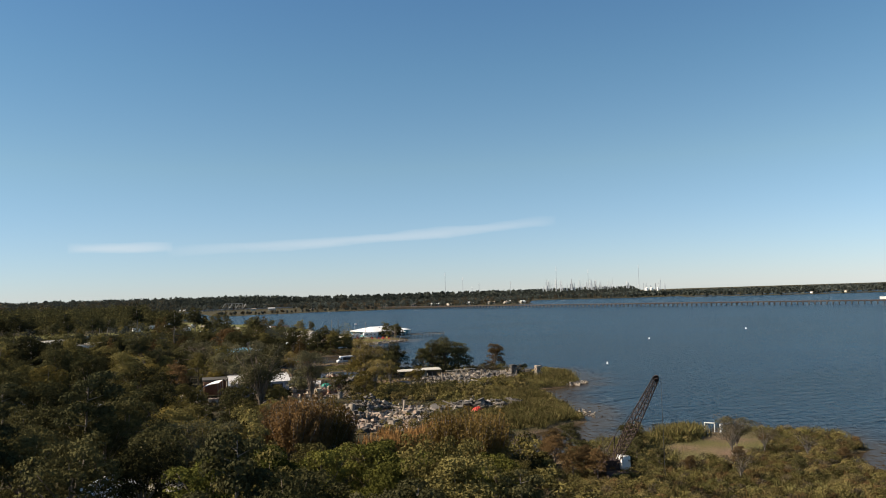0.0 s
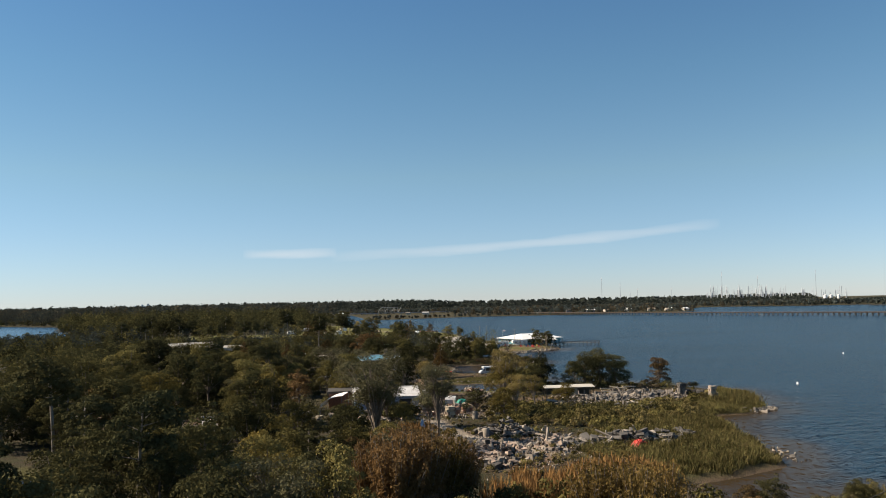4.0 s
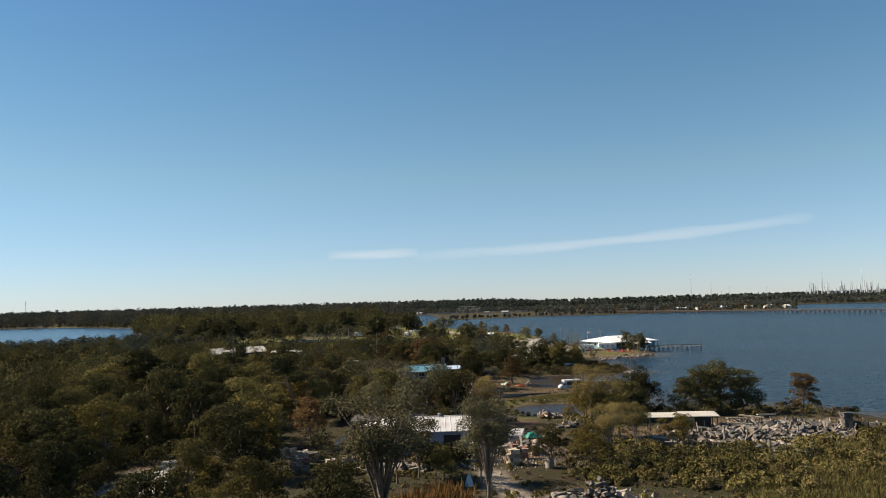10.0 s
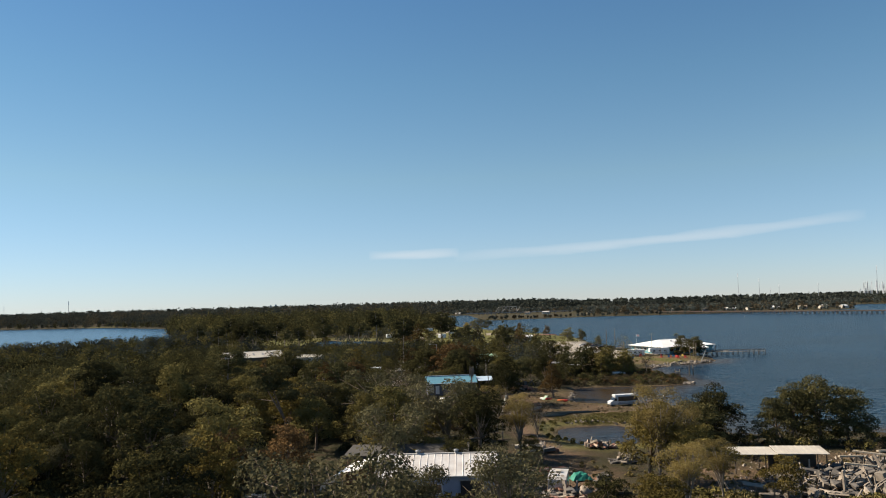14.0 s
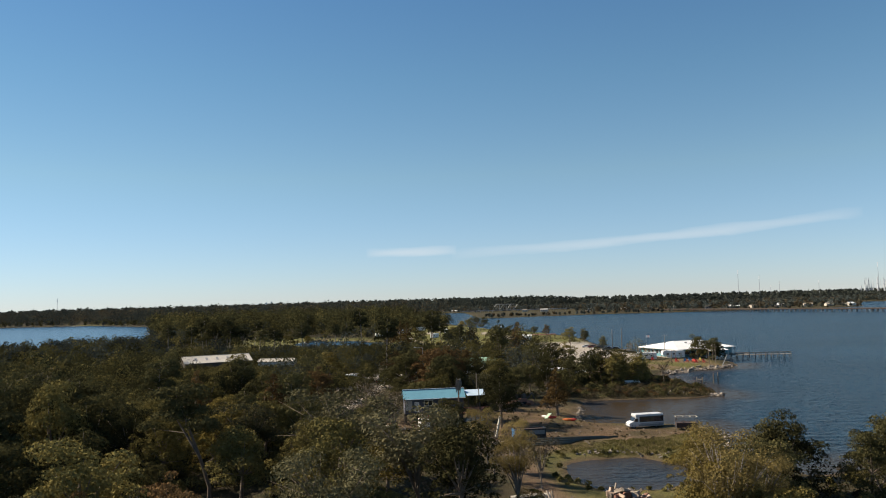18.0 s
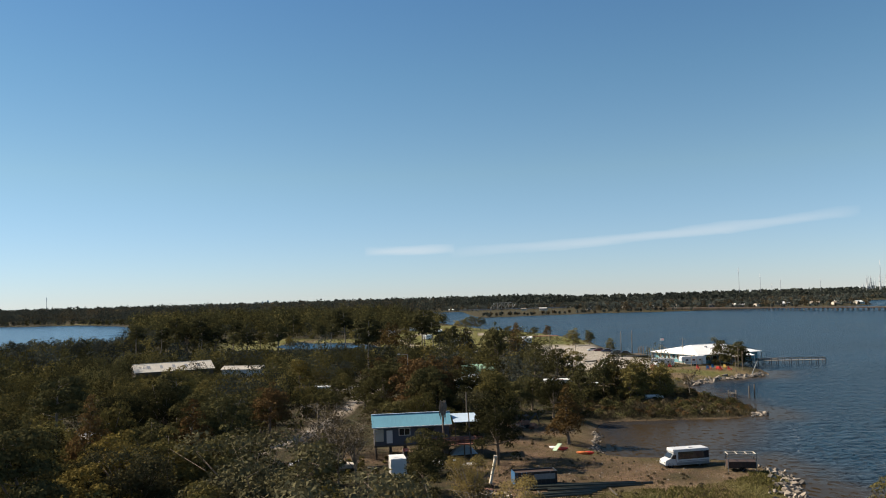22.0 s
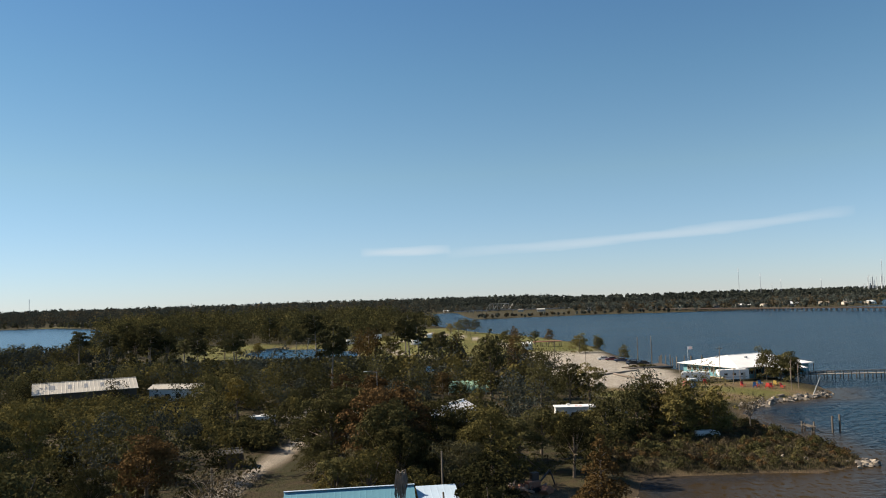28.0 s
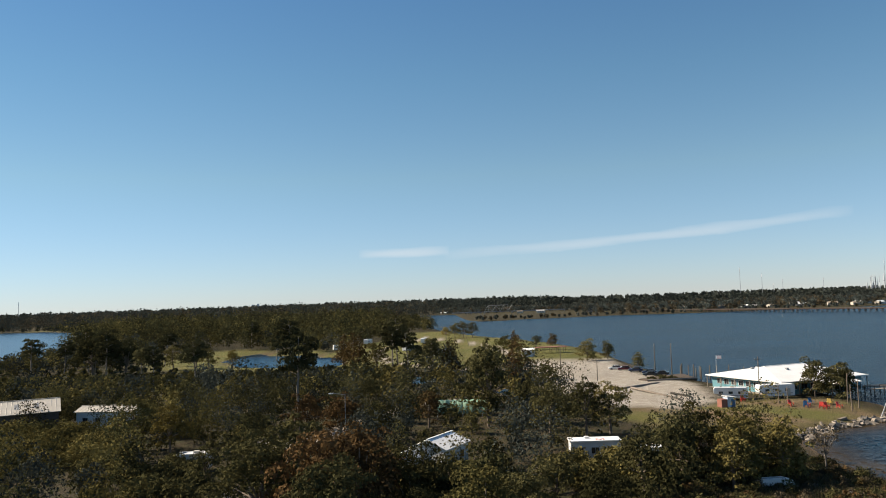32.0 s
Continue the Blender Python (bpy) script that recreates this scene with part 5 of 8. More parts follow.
PINKSTONE = material("pink_stone", (0.325, 0.245, 0.188), 0.9, vary=0.3, scale=2, fine=14, bump=0.5, spread=0.35)
BRICKRED = material("red_brick", (0.25, 0.125, 0.085), 0.9, vary=0.3, scale=3, fine=20, bump=0.4, spread=0.2)
SOIL = material("dark_soil", (0.075, 0.055, 0.038), 0.95, vary=0.35, scale=1.5, fine=12, bump=0.6)
CUTSTONE = material("cream_cut_stone", (0.44, 0.37, 0.28), 0.9, vary=0.2, scale=2, fine=14, bump=0.4, spread=0.25)
DARKPIPE = material("dark_green_pipe", (0.040, 0.046, 0.034), 0.6, vary=0.3, scale=1.5, fine=12, spread=0.25)
# dirty white, greyed further for the bus's shaded side
BUSWHITE = material("dusty_shaded_white", (0.52, 0.53, 0.54), 0.4, vary=0.10, scale=1.2, fine=8, bump=0.03)
TARROOF = material("dark_tar_roof", (0.060, 0.056, 0.052), 0.85, vary=0.3, scale=0.4, fine=6, bump=0.2)
PALEGREEN = material("pale_green_paint", (0.45, 0.58, 0.42), 0.5, vary=0.12)
# steel on the horizon: distance haze is put into both base colours
HAZE = material("haze_pale_steel", (0.52, 0.55, 0.58), 0.8, vary=0.1, scale=0.1, fine=0.5, bump=0)
DARKHAZE = material("haze_grey_steel", (0.22, 0.245, 0.28), 0.8, vary=0.15, scale=0.1, fine=0.5, bump=0)


def box(bm, cx, cy, cz, sx, sy, sz, rz=0.0, ry=0.0, rx=0.0):
    """A box by its centre and sizes."""
    bmesh.ops.create_cube(bm, size=1, matrix=pose(cx, cy, cz, rx, ry, rz) @ Matrix.Diagonal((sx, sy, sz, 1)))
    return bm


def one_box(*a, bevel=0.0, **k):
    bm = box(bmesh.new(), *a, **k)
    if bevel:
        bmesh.ops.bevel(bm, geom=bm.edges[:], offset=bevel, segments=2, affect="EDGES", profile=0.6)
    return bm


def rod(bm, a, b, r0, r1=None, sides=8):
    tube(bm, [a, b], [r0, r0 if r1 is None else r1], sides)
    return bm


def extrude(outline, y0, y1):
    """A prism: an outline in x and z, from y0 to y1."""
    bm = bmesh.new()
    f = [bm.verts.new((x, y0, z)) for x, z in outline]
    b = [bm.verts.new((x, y1, z)) for x, z in outline]
    bm.faces.new(f)
    bm.faces.new(b[::-1])
    for i in range(len(f)):
        j = (i + 1) % len(f)
        bm.faces.new((f[j], f[i], b[i], b[j]))
    bmesh.ops.recalc_face_normals(bm, faces=bm.faces[:])
    return bm


def part(name, bm, mat, parent, label="", smooth=False):
    ob = new(name, bm_mesh(name, bm, mat, smooth) if isinstance(bm, bmesh.types.BMesh) else bm)
    ob.parent = parent
    if label:
        tagged(ob, label)
    return ob


def thing(name, x, y, label, category, rz=0.0, z=None, group="", kind=""):
    ob = new(name)
    ob.matrix_basis = pose(x, y, ground(x, y) if z is None else z, 0, 0, rz)
    return tagged(ob, label, category, group, kind)


def ribbed(x0, x1, ya, za, yb, zb, thick, pitch=0.6, rib=0.05):
    """A sloping metal roof sheet from (ya, za) to (yb, zb), with standing ribs."""
    k = max(2, int((x1 - x0) / pitch))
    top = []
    for i in range(k):
        a = x0 + (x1 - x0) * i / k
        top += [(a, 0), (a + 0.04, rib), (a + 0.10, rib), (a + 0.14, 0)]
    top += [(x1, 0), (x1, -thick), (x0, -thick)]
    bm = bmesh.new()
    f = [bm.verts.new((x, ya, za + z)) for x, z in top]
    b = [bm.verts.new((x, yb, zb + z)) for x, z in top]
    bm.faces.new(f)
    bm.faces.new(b[::-1])
    for i in range(len(f)):
        j = (i + 1) % len(f)
        bm.faces.new((f[j], f[i], b[i], b[j]))
    bmesh.ops.recalc_face_normals(bm, faces=bm.faces[:])
    return bm


def window(parent, cx, cy, cz, w, h, frame=None, face=-1):
    """A window in a wall that faces -y (face -1), +y (1), -x (2) or +x (3)."""
    win = part("window", one_box(cx, cy, cz, *((w + 0.16, 0.08, h + 0.16) if abs(face) == 1 else (0.08, w + 0.16, h + 0.16))), frame or WHITE, parent, "white window frame")
    off = 0.05
    dx, dy = {-1: (0, -off), 1: (0, off), 2: (-off, 0), 3: (off, 0)}[face]
    for s in (-0.25, 0.25):
        px, py = (cx + s * w, cy) if abs(face) == 1 else (cx, cy + s * w)
        part("pane", one_box(px + dx, py + dy, cz, *((w * 0.46, 0.03, h) if abs(face) == 1 else (0.03, w * 0.46, h))), GLASS, win)
    return win


# ---- the raised house with the blue roof ----
house = thing("house", 3.6, 204.0, "raised grey wooden house with a sky-blue metal roof", "house", 6.6)
part("wall", one_box(0, 1.4, 3.75, 12.0, 7.0, 2.9), SIDING, house)
part("floor_frame", one_box(0, 1.4, 2.2, 12.2, 7.2, 0.25), DARKWOOD, house)
roof = part("roof", ribbed(-6.4, 6.4, -2.9, 5.25, 0.0, 6.85, 0.08, rib=0.008), BLUEROOF, house, "sky-blue ribbed metal roof")
part("rear_slope", ribbed(-6.4, 6.4, 5.6, 5.2, 0.0, 6.85, 0.08), BLUEROOF, roof)
part("ridge_cap", one_box(0, 0, 6.93, 12.9, 0.3, 0.06), PALEBLUE, roof)
part("gutter", one_box(0, -2.95, 5.2, 12.8, 0.12, 0.14), WHITE, roof)
for gxx in (-6.0, 6.0):
    bm = bmesh.new()
    bm.faces.new([bm.verts.new(v) for v in ((gxx, -2.1, 5.2), (gxx, 4.9, 5.2), (gxx, 0, 6.8))])
    part("gable", bm, SIDING, house)
window(house, -1.2, -2.12, 4.3, 1.7, 1.0)
window(house, 2.9, -2.12, 4.3, 1.5, 1.0, SIDING)
part("door", one_box(-3.6, -2.14, 3.6, 0.95, 0.1, 2.0), WHITE, house, "pale door")
part("curtain", one_box(-5.2, -2.3, 3.9, 1.3, 0.12, 1.9), CREAM, house, "torn pale sheet hung at the porch corner")
for px in (-5.8, -3.4, -1, 1.4, 3.8, 5.8):
    for py in (-1.9, 1.6, 4.6):
        part("stilt", rod(bmesh.new(), (px, py, -0.3), (px, py, 2.2), 0.14), DARKWOOD, house)
deck = part("deck", one_box(6.6, -3.4, 2.35, 8.6, 3.4, 0.14), DECK, house, "red-brown timber deck")
for i in range(10):
    part("baluster_post", one_box(2.4 + i * 0.93, -5.05, 2.9, 0.1, 0.1, 1.05), DECK, deck)
for zz in (2.75, 3.05, 3.42):
    part("rail", one_box(6.6, -5.05, zz, 8.6, 0.07, 0.1), DECK, deck)
for px in (2.5, 5.2, 8.0, 10.8):
    part("stilt", rod(bmesh.new(), (px, -5.0, -0.3), (px, -5.0, 2.3), 0.12), DARKWOOD, house)
porch = part("porch_roof", ribbed(6.7, 10.8, -3.2, 5.6, 2.2, 6.2, 0.08, 0.6, 0.01), PALEBLUE, house, "pale blue metal porch roof")
for px, py in ((6.9, -3.0), (10.6, -3.0), (10.6, 2.0)):
    part("post", one_box(px, py, 4.0, 0.14, 0.14, 3.2), DARKWOOD, porch)
part("porch_floor", one_box(8.7, -0.4, 2.35, 4.2, 5.2, 0.14), DECK, house)
for i in range(8):
    part("step", one_box(1.6 - i * 0.28, -4.2, 2.2 - i * 0.28, 0.34, 1.2, 0.06), DECK, house)

palm = thing("dead_palm", 8.9, 200.7, "dead palm trunk with a ragged hanging skirt of brown fronds", "palm")
bm = bmesh.new()
tube(bm, [(0, 0, -0.3), (0.05, 0, 3), (-0.05, 0.05, 6), (0, 0, 9.0)], [0.2, 0.17, 0.15, 0.13], 8)
part("trunk", bm, BARK, palm)
pf = np.random.default_rng(90)
for i in range(26):
    a, reach, drop = i * 2.4 + 0.4 * pf.random(), 0.3 + 0.45 * pf.random(), 0.9 + 1.7 * pf.random()
    top_z = 9.0 - 0.035 * i
    bm = bmesh.new()
    tube(bm, [(0, 0, top_z), (0.7 * reach * math.cos(a), 0.7 * reach * math.sin(a), top_z + 0.25), (reach * math.cos(a), reach * math.sin(a), top_z - 0.5 * drop), (0.8 * reach * math.cos(a + 0.3), 0.8 * reach * math.sin(a + 0.3), top_z - drop)], [0.03, 0.07, 0.10, 0.015], 3)
    part("frond", bm, WOOD, palm)


def pole(x, y, h, lean=0.0, arm=False, label="weathered wooden utility pole", r=0.13):
    p = thing("utility_pole", x, y, label, "pole")
    part("shaft", rod(bmesh.new(), (0, 0, -0.5), (lean, 0, h), r, r * 0.7), DARKWOOD, p, "", True)
    if arm:
        part("crossarm", one_box(lean * 0.93, 0, h * 0.93, 1.8, 0.1, 0.12), DARKWOOD, p)
        for s in (-0.8, 0.8):
            part("insulator", rod(bmesh.new(), (lean * 0.93 + s, 0, h * 0.94), (lean * 0.93 + s, 0, h * 0.94 + 0.22), 0.05), GREYSTEEL, p)
    return p


pole(13.2, 199.5, 7.2, -0.3)
pole(12.8, 207.5, 9.5)
pole(-9.5, 196, 6.5, 0.4)
pole(-13.4, 215, 7.0)
pole(54.5, 418, 9.5, 0.1, True)
pole(10.6, 443, 9.0, 0.5)
pole(18.7, 546, 10.0, -1.5, True)
pole(30.5, 602, 10.0, -2.6, True)
pole(91.4, 347.3, 9.6, 0.1, True, "tall utility pole beside the waterfront hall")
pole(62, 395, 6.0, 0.1, True)
for x, y, h in ((85.6, 417.4, 9.8), (87.2, 404, 10.4)):
    pole(x, y, h, 0.05, False, "tall bare mooring mast beside the water", 0.2)

lamp = thing("street_lamp", -1.6, 297, "grey street lamp on a tall pole among the trees", "lamp")
part("post", rod(bmesh.new(), (0, 0, -0.3), (0, 0, 9.6), 0.09, 0.06), GREYSTEEL, lamp)
part("arm", rod(bmesh.new(), (0, 0, 9.5), (-2.4, 0, 9.8), 0.05), GREYSTEEL, lamp)
part("lamp_head", one_box(-2.5, 0, 9.75, 0.8, 0.3, 0.16, bevel=0.04), WHITE, lamp)


def flag(x, y, h, w, mat_a, mat_b, label):
    f = thing("flag", x, y, label, "flag")
    part("staff", rod(bmesh.new(), (0, 0, -0.2), (0, 0, h), 0.05, 0.03), WHITE, f)
    cloth = part("cloth", one_box(w / 2 + 0.05, 0, h - w * 0.34, w, 0.02, w * 0.6), mat_a, f)
    for i in range(3):
        part("stripe", one_box(w * 0.62, 0, h - w * 0.34 + (i - 1) * w * 0.2, w * 0.7, 0.03, w * 0.08), mat_b, cloth)


flag(91.6, 376.5, 8.0, 1.5, WHITE, RED, "red and white striped flag on a white staff by the hall")
flag(5.6, 198.2, 3.6, 0.9, WHITE, RED, "small striped flag at the house deck")
flag(2.6, 197.6, 2.4, 0.8, RED, WHITE, "small faded red flag in the house yard")


# ---- vehicles and trailers ----
def wheels(parent, places, r=0.45, w=0.28):
    for x, y in places:
        wh = part("wheel", rod(bmesh.new(), (x, y - w / 2, r), (x, y + w / 2, r), r, sides=14), BLACK, parent)
        part("rim", rod(bmesh.new(), (x, y - w / 2 - 0.015, r), (x, y + w / 2 + 0.015, r), r * 0.55, sides=12), GREYSTEEL, wh)


bus = thing("shuttle_bus", 44.3, 192.4, "white shuttle bus with black windows parked on dirt", "bus", 11.3)
part("body", extrude([(-1.9, 0.45), (3.75, 0.45), (3.75, 2.75), (3.6, 2.9), (-2.1, 2.9), (-2.35, 2.7), (-2.35, 2.45), (-1.9, 2.3)], -1.15, 1.15), BUSWHITE, bus)
part("cab", extrude([(-3.75, 0.45), (-1.9, 0.45), (-1.9, 2.25), (-2.35, 2.25), (-2.9, 1.5), (-3.6, 1.25), (-3.75, 0.9)], -1.0, 1.0), BUSWHITE, bus)
part("windscreen", one_box(-2.66, 0, 1.9, 0.06, 1.8, 0.85, ry=36), GLASS, bus)
for s in (-1, 1):
    part("side_window_band", one_box(1.05, s * 1.16, 1.92, 5.3, 0.03, 1.15), GLASS, bus, "black side windows")
    part("door_window", one_box(-2.15, s * 1.02, 1.75, 0.7, 0.03, 0.6), GLASS, bus)
    part("headlight", one_box(-3.74, s * 0.72, 0.95, 0.05, 0.28, 0.2), GREYSTEEL, bus)
    part("mirror", one_box(-2.7, s * 1.2, 1.7, 0.12, 0.2, 0.3), BLACK, bus)
part("bumper", one_box(-3.8, 0, 0.5, 0.16, 1.9, 0.22, bevel=0.04), CHARCOAL, bus)
part("front_cap", one_box(-2.0, 0, 2.66, 0.9, 2.26, 0.6, bevel=0.2), BUSWHITE, bus, "rounded white front cap")
part("skirt", one_box(0.9, -1.162, 0.7, 5.5, 0.02, 0.4), GREYSTEEL, bus)
part("roof_hatch", one_box(1.0, 0, 2.95, 0.7, 0.7, 0.1, bevel=0.03), BUSWHITE, bus)
part("rear_window", one_box(3.76, 0, 2.0, 0.03, 1.6, 0.8), GLASS, bus)
part("stripe", one_box(1.1, -1.165, 1.05, 5.1, 0.02, 0.12), GREYSTEEL, bus)
wheels(bus, [(-2.85, -0.95), (-2.85, 0.95), (2.0, -0.98), (2.0, 0.98)])
bus.scale = (0.92, 0.92, 0.92)


def car(x, y, rz, paint, label, low=0.0):
    c = thing("car", x, y, label, "car", rz, group="parked cars")
    part("body", extrude([(-2.3, 0.35), (2.3, 0.35), (2.32, 0.85), (1.25, 0.98), (-2.2, 0.98), (-2.32, 0.7)], -0.9, 0.9), paint, c)
    part("cabin", extrude([(-1.7, 0.97), (1.15, 0.97), (0.5, 1.5 - low), (-1.2, 1.52 - low)], -0.78, 0.78), GLASS, c, "dark glass cabin")
    part("car_roof", one_box(-0.35, 0, 1.53 - low, 1.75, 1.46, 0.05, bevel=0.02), paint, c)
    for s in (-1, 1):
        part("headlight", one_box(2.3, s * 0.65, 0.72, 0.06, 0.35, 0.16), WHITE, c)
        part("tail_light", one_box(-2.3, s * 0.65, 0.75, 0.06, 0.3, 0.16), RED, c)
    wheels(c, [(-1.4, -0.82), (-1.4, 0.82), (1.4, -0.82), (1.4, 0.82)], 0.33, 0.22)


for x, y, rz, p, lab in ((75.5, 431, 175, WHITE, "white car parked at the edge of the gravel lot"), (77.5, 426, 172, MAROON, "dark red car parked in the gravel lot"),
                         (79.5, 419, 170, NAVY, "navy blue car parked in the gravel lot"), (82.5, 413, 165, NAVY, "dark blue car parked by the pilings"),
                         (80.5, 404.5, 168, CHARCOAL, "black car parked in the gravel lot"), (85.4, 409, 160, CHARCOAL, "dark grey car parked by the pilings"),
                         (-14, 283, 70, CHARCOAL, "dark car on the sandy lane"),
                         (-55.6, 42.7, 4, CHARCOAL, "black car parked on a small lawn"), (-12.5, 196, 5, WHITE, "white car among the bushes"), (-7, 195.2, 8, CREAM, "cream car among the bushes")):
    car(x, y, rz, p, lab)


def camper(x, y, rz, length, h, label, nose=False, z=None, w=2.4, coat=None):
    c = thing("camper", x, y, label, "trailer", rz, z)
    a, b = -length / 2, length / 2
    prof = [(a, 0.6), (b, 0.6), (b, h - 0.15), (b - 0.15, h), (a + 0.3, h), (a, h - 0.3)]
    if nose:
        prof = [(a + 1.9, 0.6), (b, 0.6), (b, h - 0.15), (b - 0.15, h), (a + 0.3, h), (a, h - 0.4), (a, 1.6), (a + 1.9, 1.5)]
    part("body", extrude(prof, -w / 2, w / 2), coat or WHITE, c)
    for s in (-1, 1):
        for u in (0.22, 0.5, 0.78):
            part("window", one_box(a + length * u, s * (w / 2 + 0.01), h * 0.62, 0.95, 0.04, 0.55), GLASS, c)
        part("stripe", one_box(0.3, s * (w / 2 + 0.01), 1.2, length * 0.8, 0.02, 0.16), GREYSTEEL, c)
    part("roof_unit", one_box(0.4, 0, h + 0.14, 0.9, 0.7, 0.28, bevel=0.06), CREAM, c)
    part("roof_vent", one_box(-length * 0.28, 0.3, h + 0.08, 0.45, 0.45, 0.16), GREYSTEEL, c)
    part("door", one_box(length * 0.33, -w / 2 - 0.02, 1.5, 0.7, 0.04, 1.7), CREAM, c)
    wheels(c, [(0.3, -w / 2 + 0.15), (0.3, w / 2 - 0.15), (1.1, -w / 2 + 0.15), (1.1, w / 2 - 0.15)], 0.35, 0.22)
    part("hitch", one_box(a - 0.4, 0, 0.65, 1.0, 0.12, 0.12), BLACK, c)
    return c


camper(93.1, 342.5, 3, 8.4, 3.2, "long white fifth-wheel camper beside the waterfront hall", True)
camper(83.6, 345, -18, 7.6, 3.0, "white motor home with dark windows beside the waterfront hall", True)
camper(-24, 284, 4, 5.4, 2.9, "small white box trailer under the trees")
camper(46.6, 279, -8, 4.2, 2.6, "small white camper beside the bushes")
camper(-63.5, 96.5, 6, 5.5, 2.9, "white camper under the trees")
camper(-52.5, 100, 12, 4.5, 2.7, "small white camper under the dark trees")
camper(17.8, 110.2, 78, 5.4, 2.3, "old grey-white camper beside the stone yard", coat=GALV)
skiff = thing("skiff", 58.2, 261.5, "white skiff lying upside down in the scrub", "boat", 4)
part("hull", extrude([(-2.3, 0.15), (2.3, 0.15), (2.0, 0.75), (1.2, 0.95), (-1.9, 0.95)], -0.75, 0.75), WHITE, skiff)
part("keel", one_box(-0.3, 0, 0.99, 3.2, 0.08, 0.08), GREYSTEEL, skiff)
for s4 in (-1, 1):
    part("rub_rail", one_box(0, s4 * 0.78, 0.2, 4.6, 0.06, 0.1), GREYSTEEL, skiff)
camper(-61.6, 210, 20, 4.6, 2.4, "small white trailer half hidden by trees")
for x, y, rz in ((-42, 596, 20), (-31, 646, 70), (-17, 705, 10), (-3, 573, 60), (13, 522, 15), (4, 640, 80)):
    camper(x, y, rz, 7.5, 3.3, "white camper on the lawn of the camp ground")

van = thing("white_truck_cab", 2.2, 189.2, "white box truck nose between bushes", "truck", 100)
part("body", one_box(-0.8, 0, 1.75, 3.4, 2.2, 2.5, bevel=0.08), WHITE, van)
part("cab", one_box(1.5, 0, 1.3, 1.4, 2.0, 1.7, bevel=0.15), WHITE, van)
part("windscreen", one_box(2.12, 0, 1.75, 0.06, 1.6, 0.6, ry=-20), GLASS, van)
wheels(van, [(1.4, -0.9), (1.4, 0.9), (-1.6, -0.9), (-1.6, 0.9)], 0.42)

skip = thing("dumpster", 21.2, 183.2, "dark steel roll-off dumpster with a blue end and rusty load", "dumpster", 8)
bm = bmesh.new()
for a in ((0, -1.15, 1.25, 6.0, 0.08, 2.1), (0, 1.15, 1.25, 6.0, 0.08, 2.1), (-3.0, 0, 1.25, 0.08, 2.3, 2.1), (3.0, 0, 1.25, 0.08, 2.3, 2.1), (0, 0, 0.25, 6.0, 2.3, 0.1)):
    box(bm, *a)
part("body", bm, CHARCOAL, skip)
part("end_gate", one_box(-3.07, 0, 1.25, 0.08, 2.34, 2.1), BLUEP, skip, "bright blue end gate")
for i in range(9):
    part("rib", one_box(-2.8 + i * 0.7, -1.23, 1.25, 0.1, 0.1, 2.1), BLUEP if i < 3 else CHARCOAL, skip)
part("load", one_box(0, 0, 1.9, 5.7, 2.1, 0.3), RUST, skip, "dark rusty load")
part("panel", one_box(1.2, -1.29, 1.5, 3.0, 0.03, 0.9), GREYSTEEL, skip, "pale faded side panel")
skip.scale = (0.95, 0.95, 0.8)
for s in (-1, 1):
    part("skid", one_box(0, s * 0.7, 0.1, 6.2, 0.15, 0.2), RUST, skip)

boom = thing("boom_arm", 15.4, 181.6, "pale cream steel boom arm standing up at a slant", "boom", 0)
boom.scale = (0.72, 0.72, 0.72)
part("arm", rod(bmesh.new(), (-0.6, 0, -0.3), (0.7, 0.2, 5.4), 0.32, 0.26, 4), CREAM, boom)
part("head", one_box(0.75, 0.2, 5.5, 0.6, 0.5, 0.5, bevel=0.05), CREAM, boom)
part("hook", rod(bmesh.new(), (1.15, 0.2, 5.2), (1.15, 0.2, 3.6), 0.05), BLACK, boom)
part("base", one_box(-0.6, 0, 0.3, 2.2, 1.6, 0.7, bevel=0.05), RUST, boom)

digger = thing("small_excavator", 24.6, 229, "small rusty red and black digger on the bare slope", "digger", 20)
for s in (-1, 1):
    part("track", one_box(0, s * 0.7, 0.3, 2.4, 0.4, 0.6, bevel=0.15), BLACK, digger)
part("engine_cover", one_box(-0.2, 0, 1.0, 1.8, 1.4, 0.8, bevel=0.1), BRICKRED, digger)
part("cab", one_box(0.2, 0.3, 1.8, 1.0, 0.9, 1.1, bevel=0.05), CHARCOAL, digger)
part("boom", rod(bmesh.new(), (0.7, -0.3, 1.2), (2.2, -0.3, 2.6), 0.14), CHARCOAL, digger)
part("stick", rod(bmesh.new(), (2.2, -0.3, 2.6), (2.9, -0.3, 0.6), 0.1), CHARCOAL, digger)


def kayak(x, y, rz, mat, label, tilt=0):
    k = thing("kayak", x, y, label, "boat", rz)
    bm = bmesh.new()
    n = 9
    pts = [(-1.6 + 3.2 * i / (n - 1), 0, 0.28 + 0.14 * (abs(i - 4) / 4) ** 2) for i in range(n)]
    tube(bm, pts, [0.05 + 0.34 * math.sin(math.pi * (i + 0.3) / (n - 0.4)) for i in range(n)], 10)
    part("hull", bm, mat, k, "", True)
    part("seat_well", one_box(-0.1, 0, 0.6, 1.0, 0.36, 0.06, bevel=0.02), BLACK, k)
    k.matrix_basis = k.matrix_basis @ Matrix.Diagonal((0.6, 0.8, 0.8, 1))


kayak(27.2, 207, 150, WHITE, "pale green-white canoe on the bare shore")
kayak(28.4, 206.0, 10, RED, "red kayak lying beside the canoe")
kayak(31.0, 202.2, 165, ORANGE, "bright orange-red kayak near the water")
kayak(32.0, 202.6, 160, RED, "red kayak on the grass near the water")

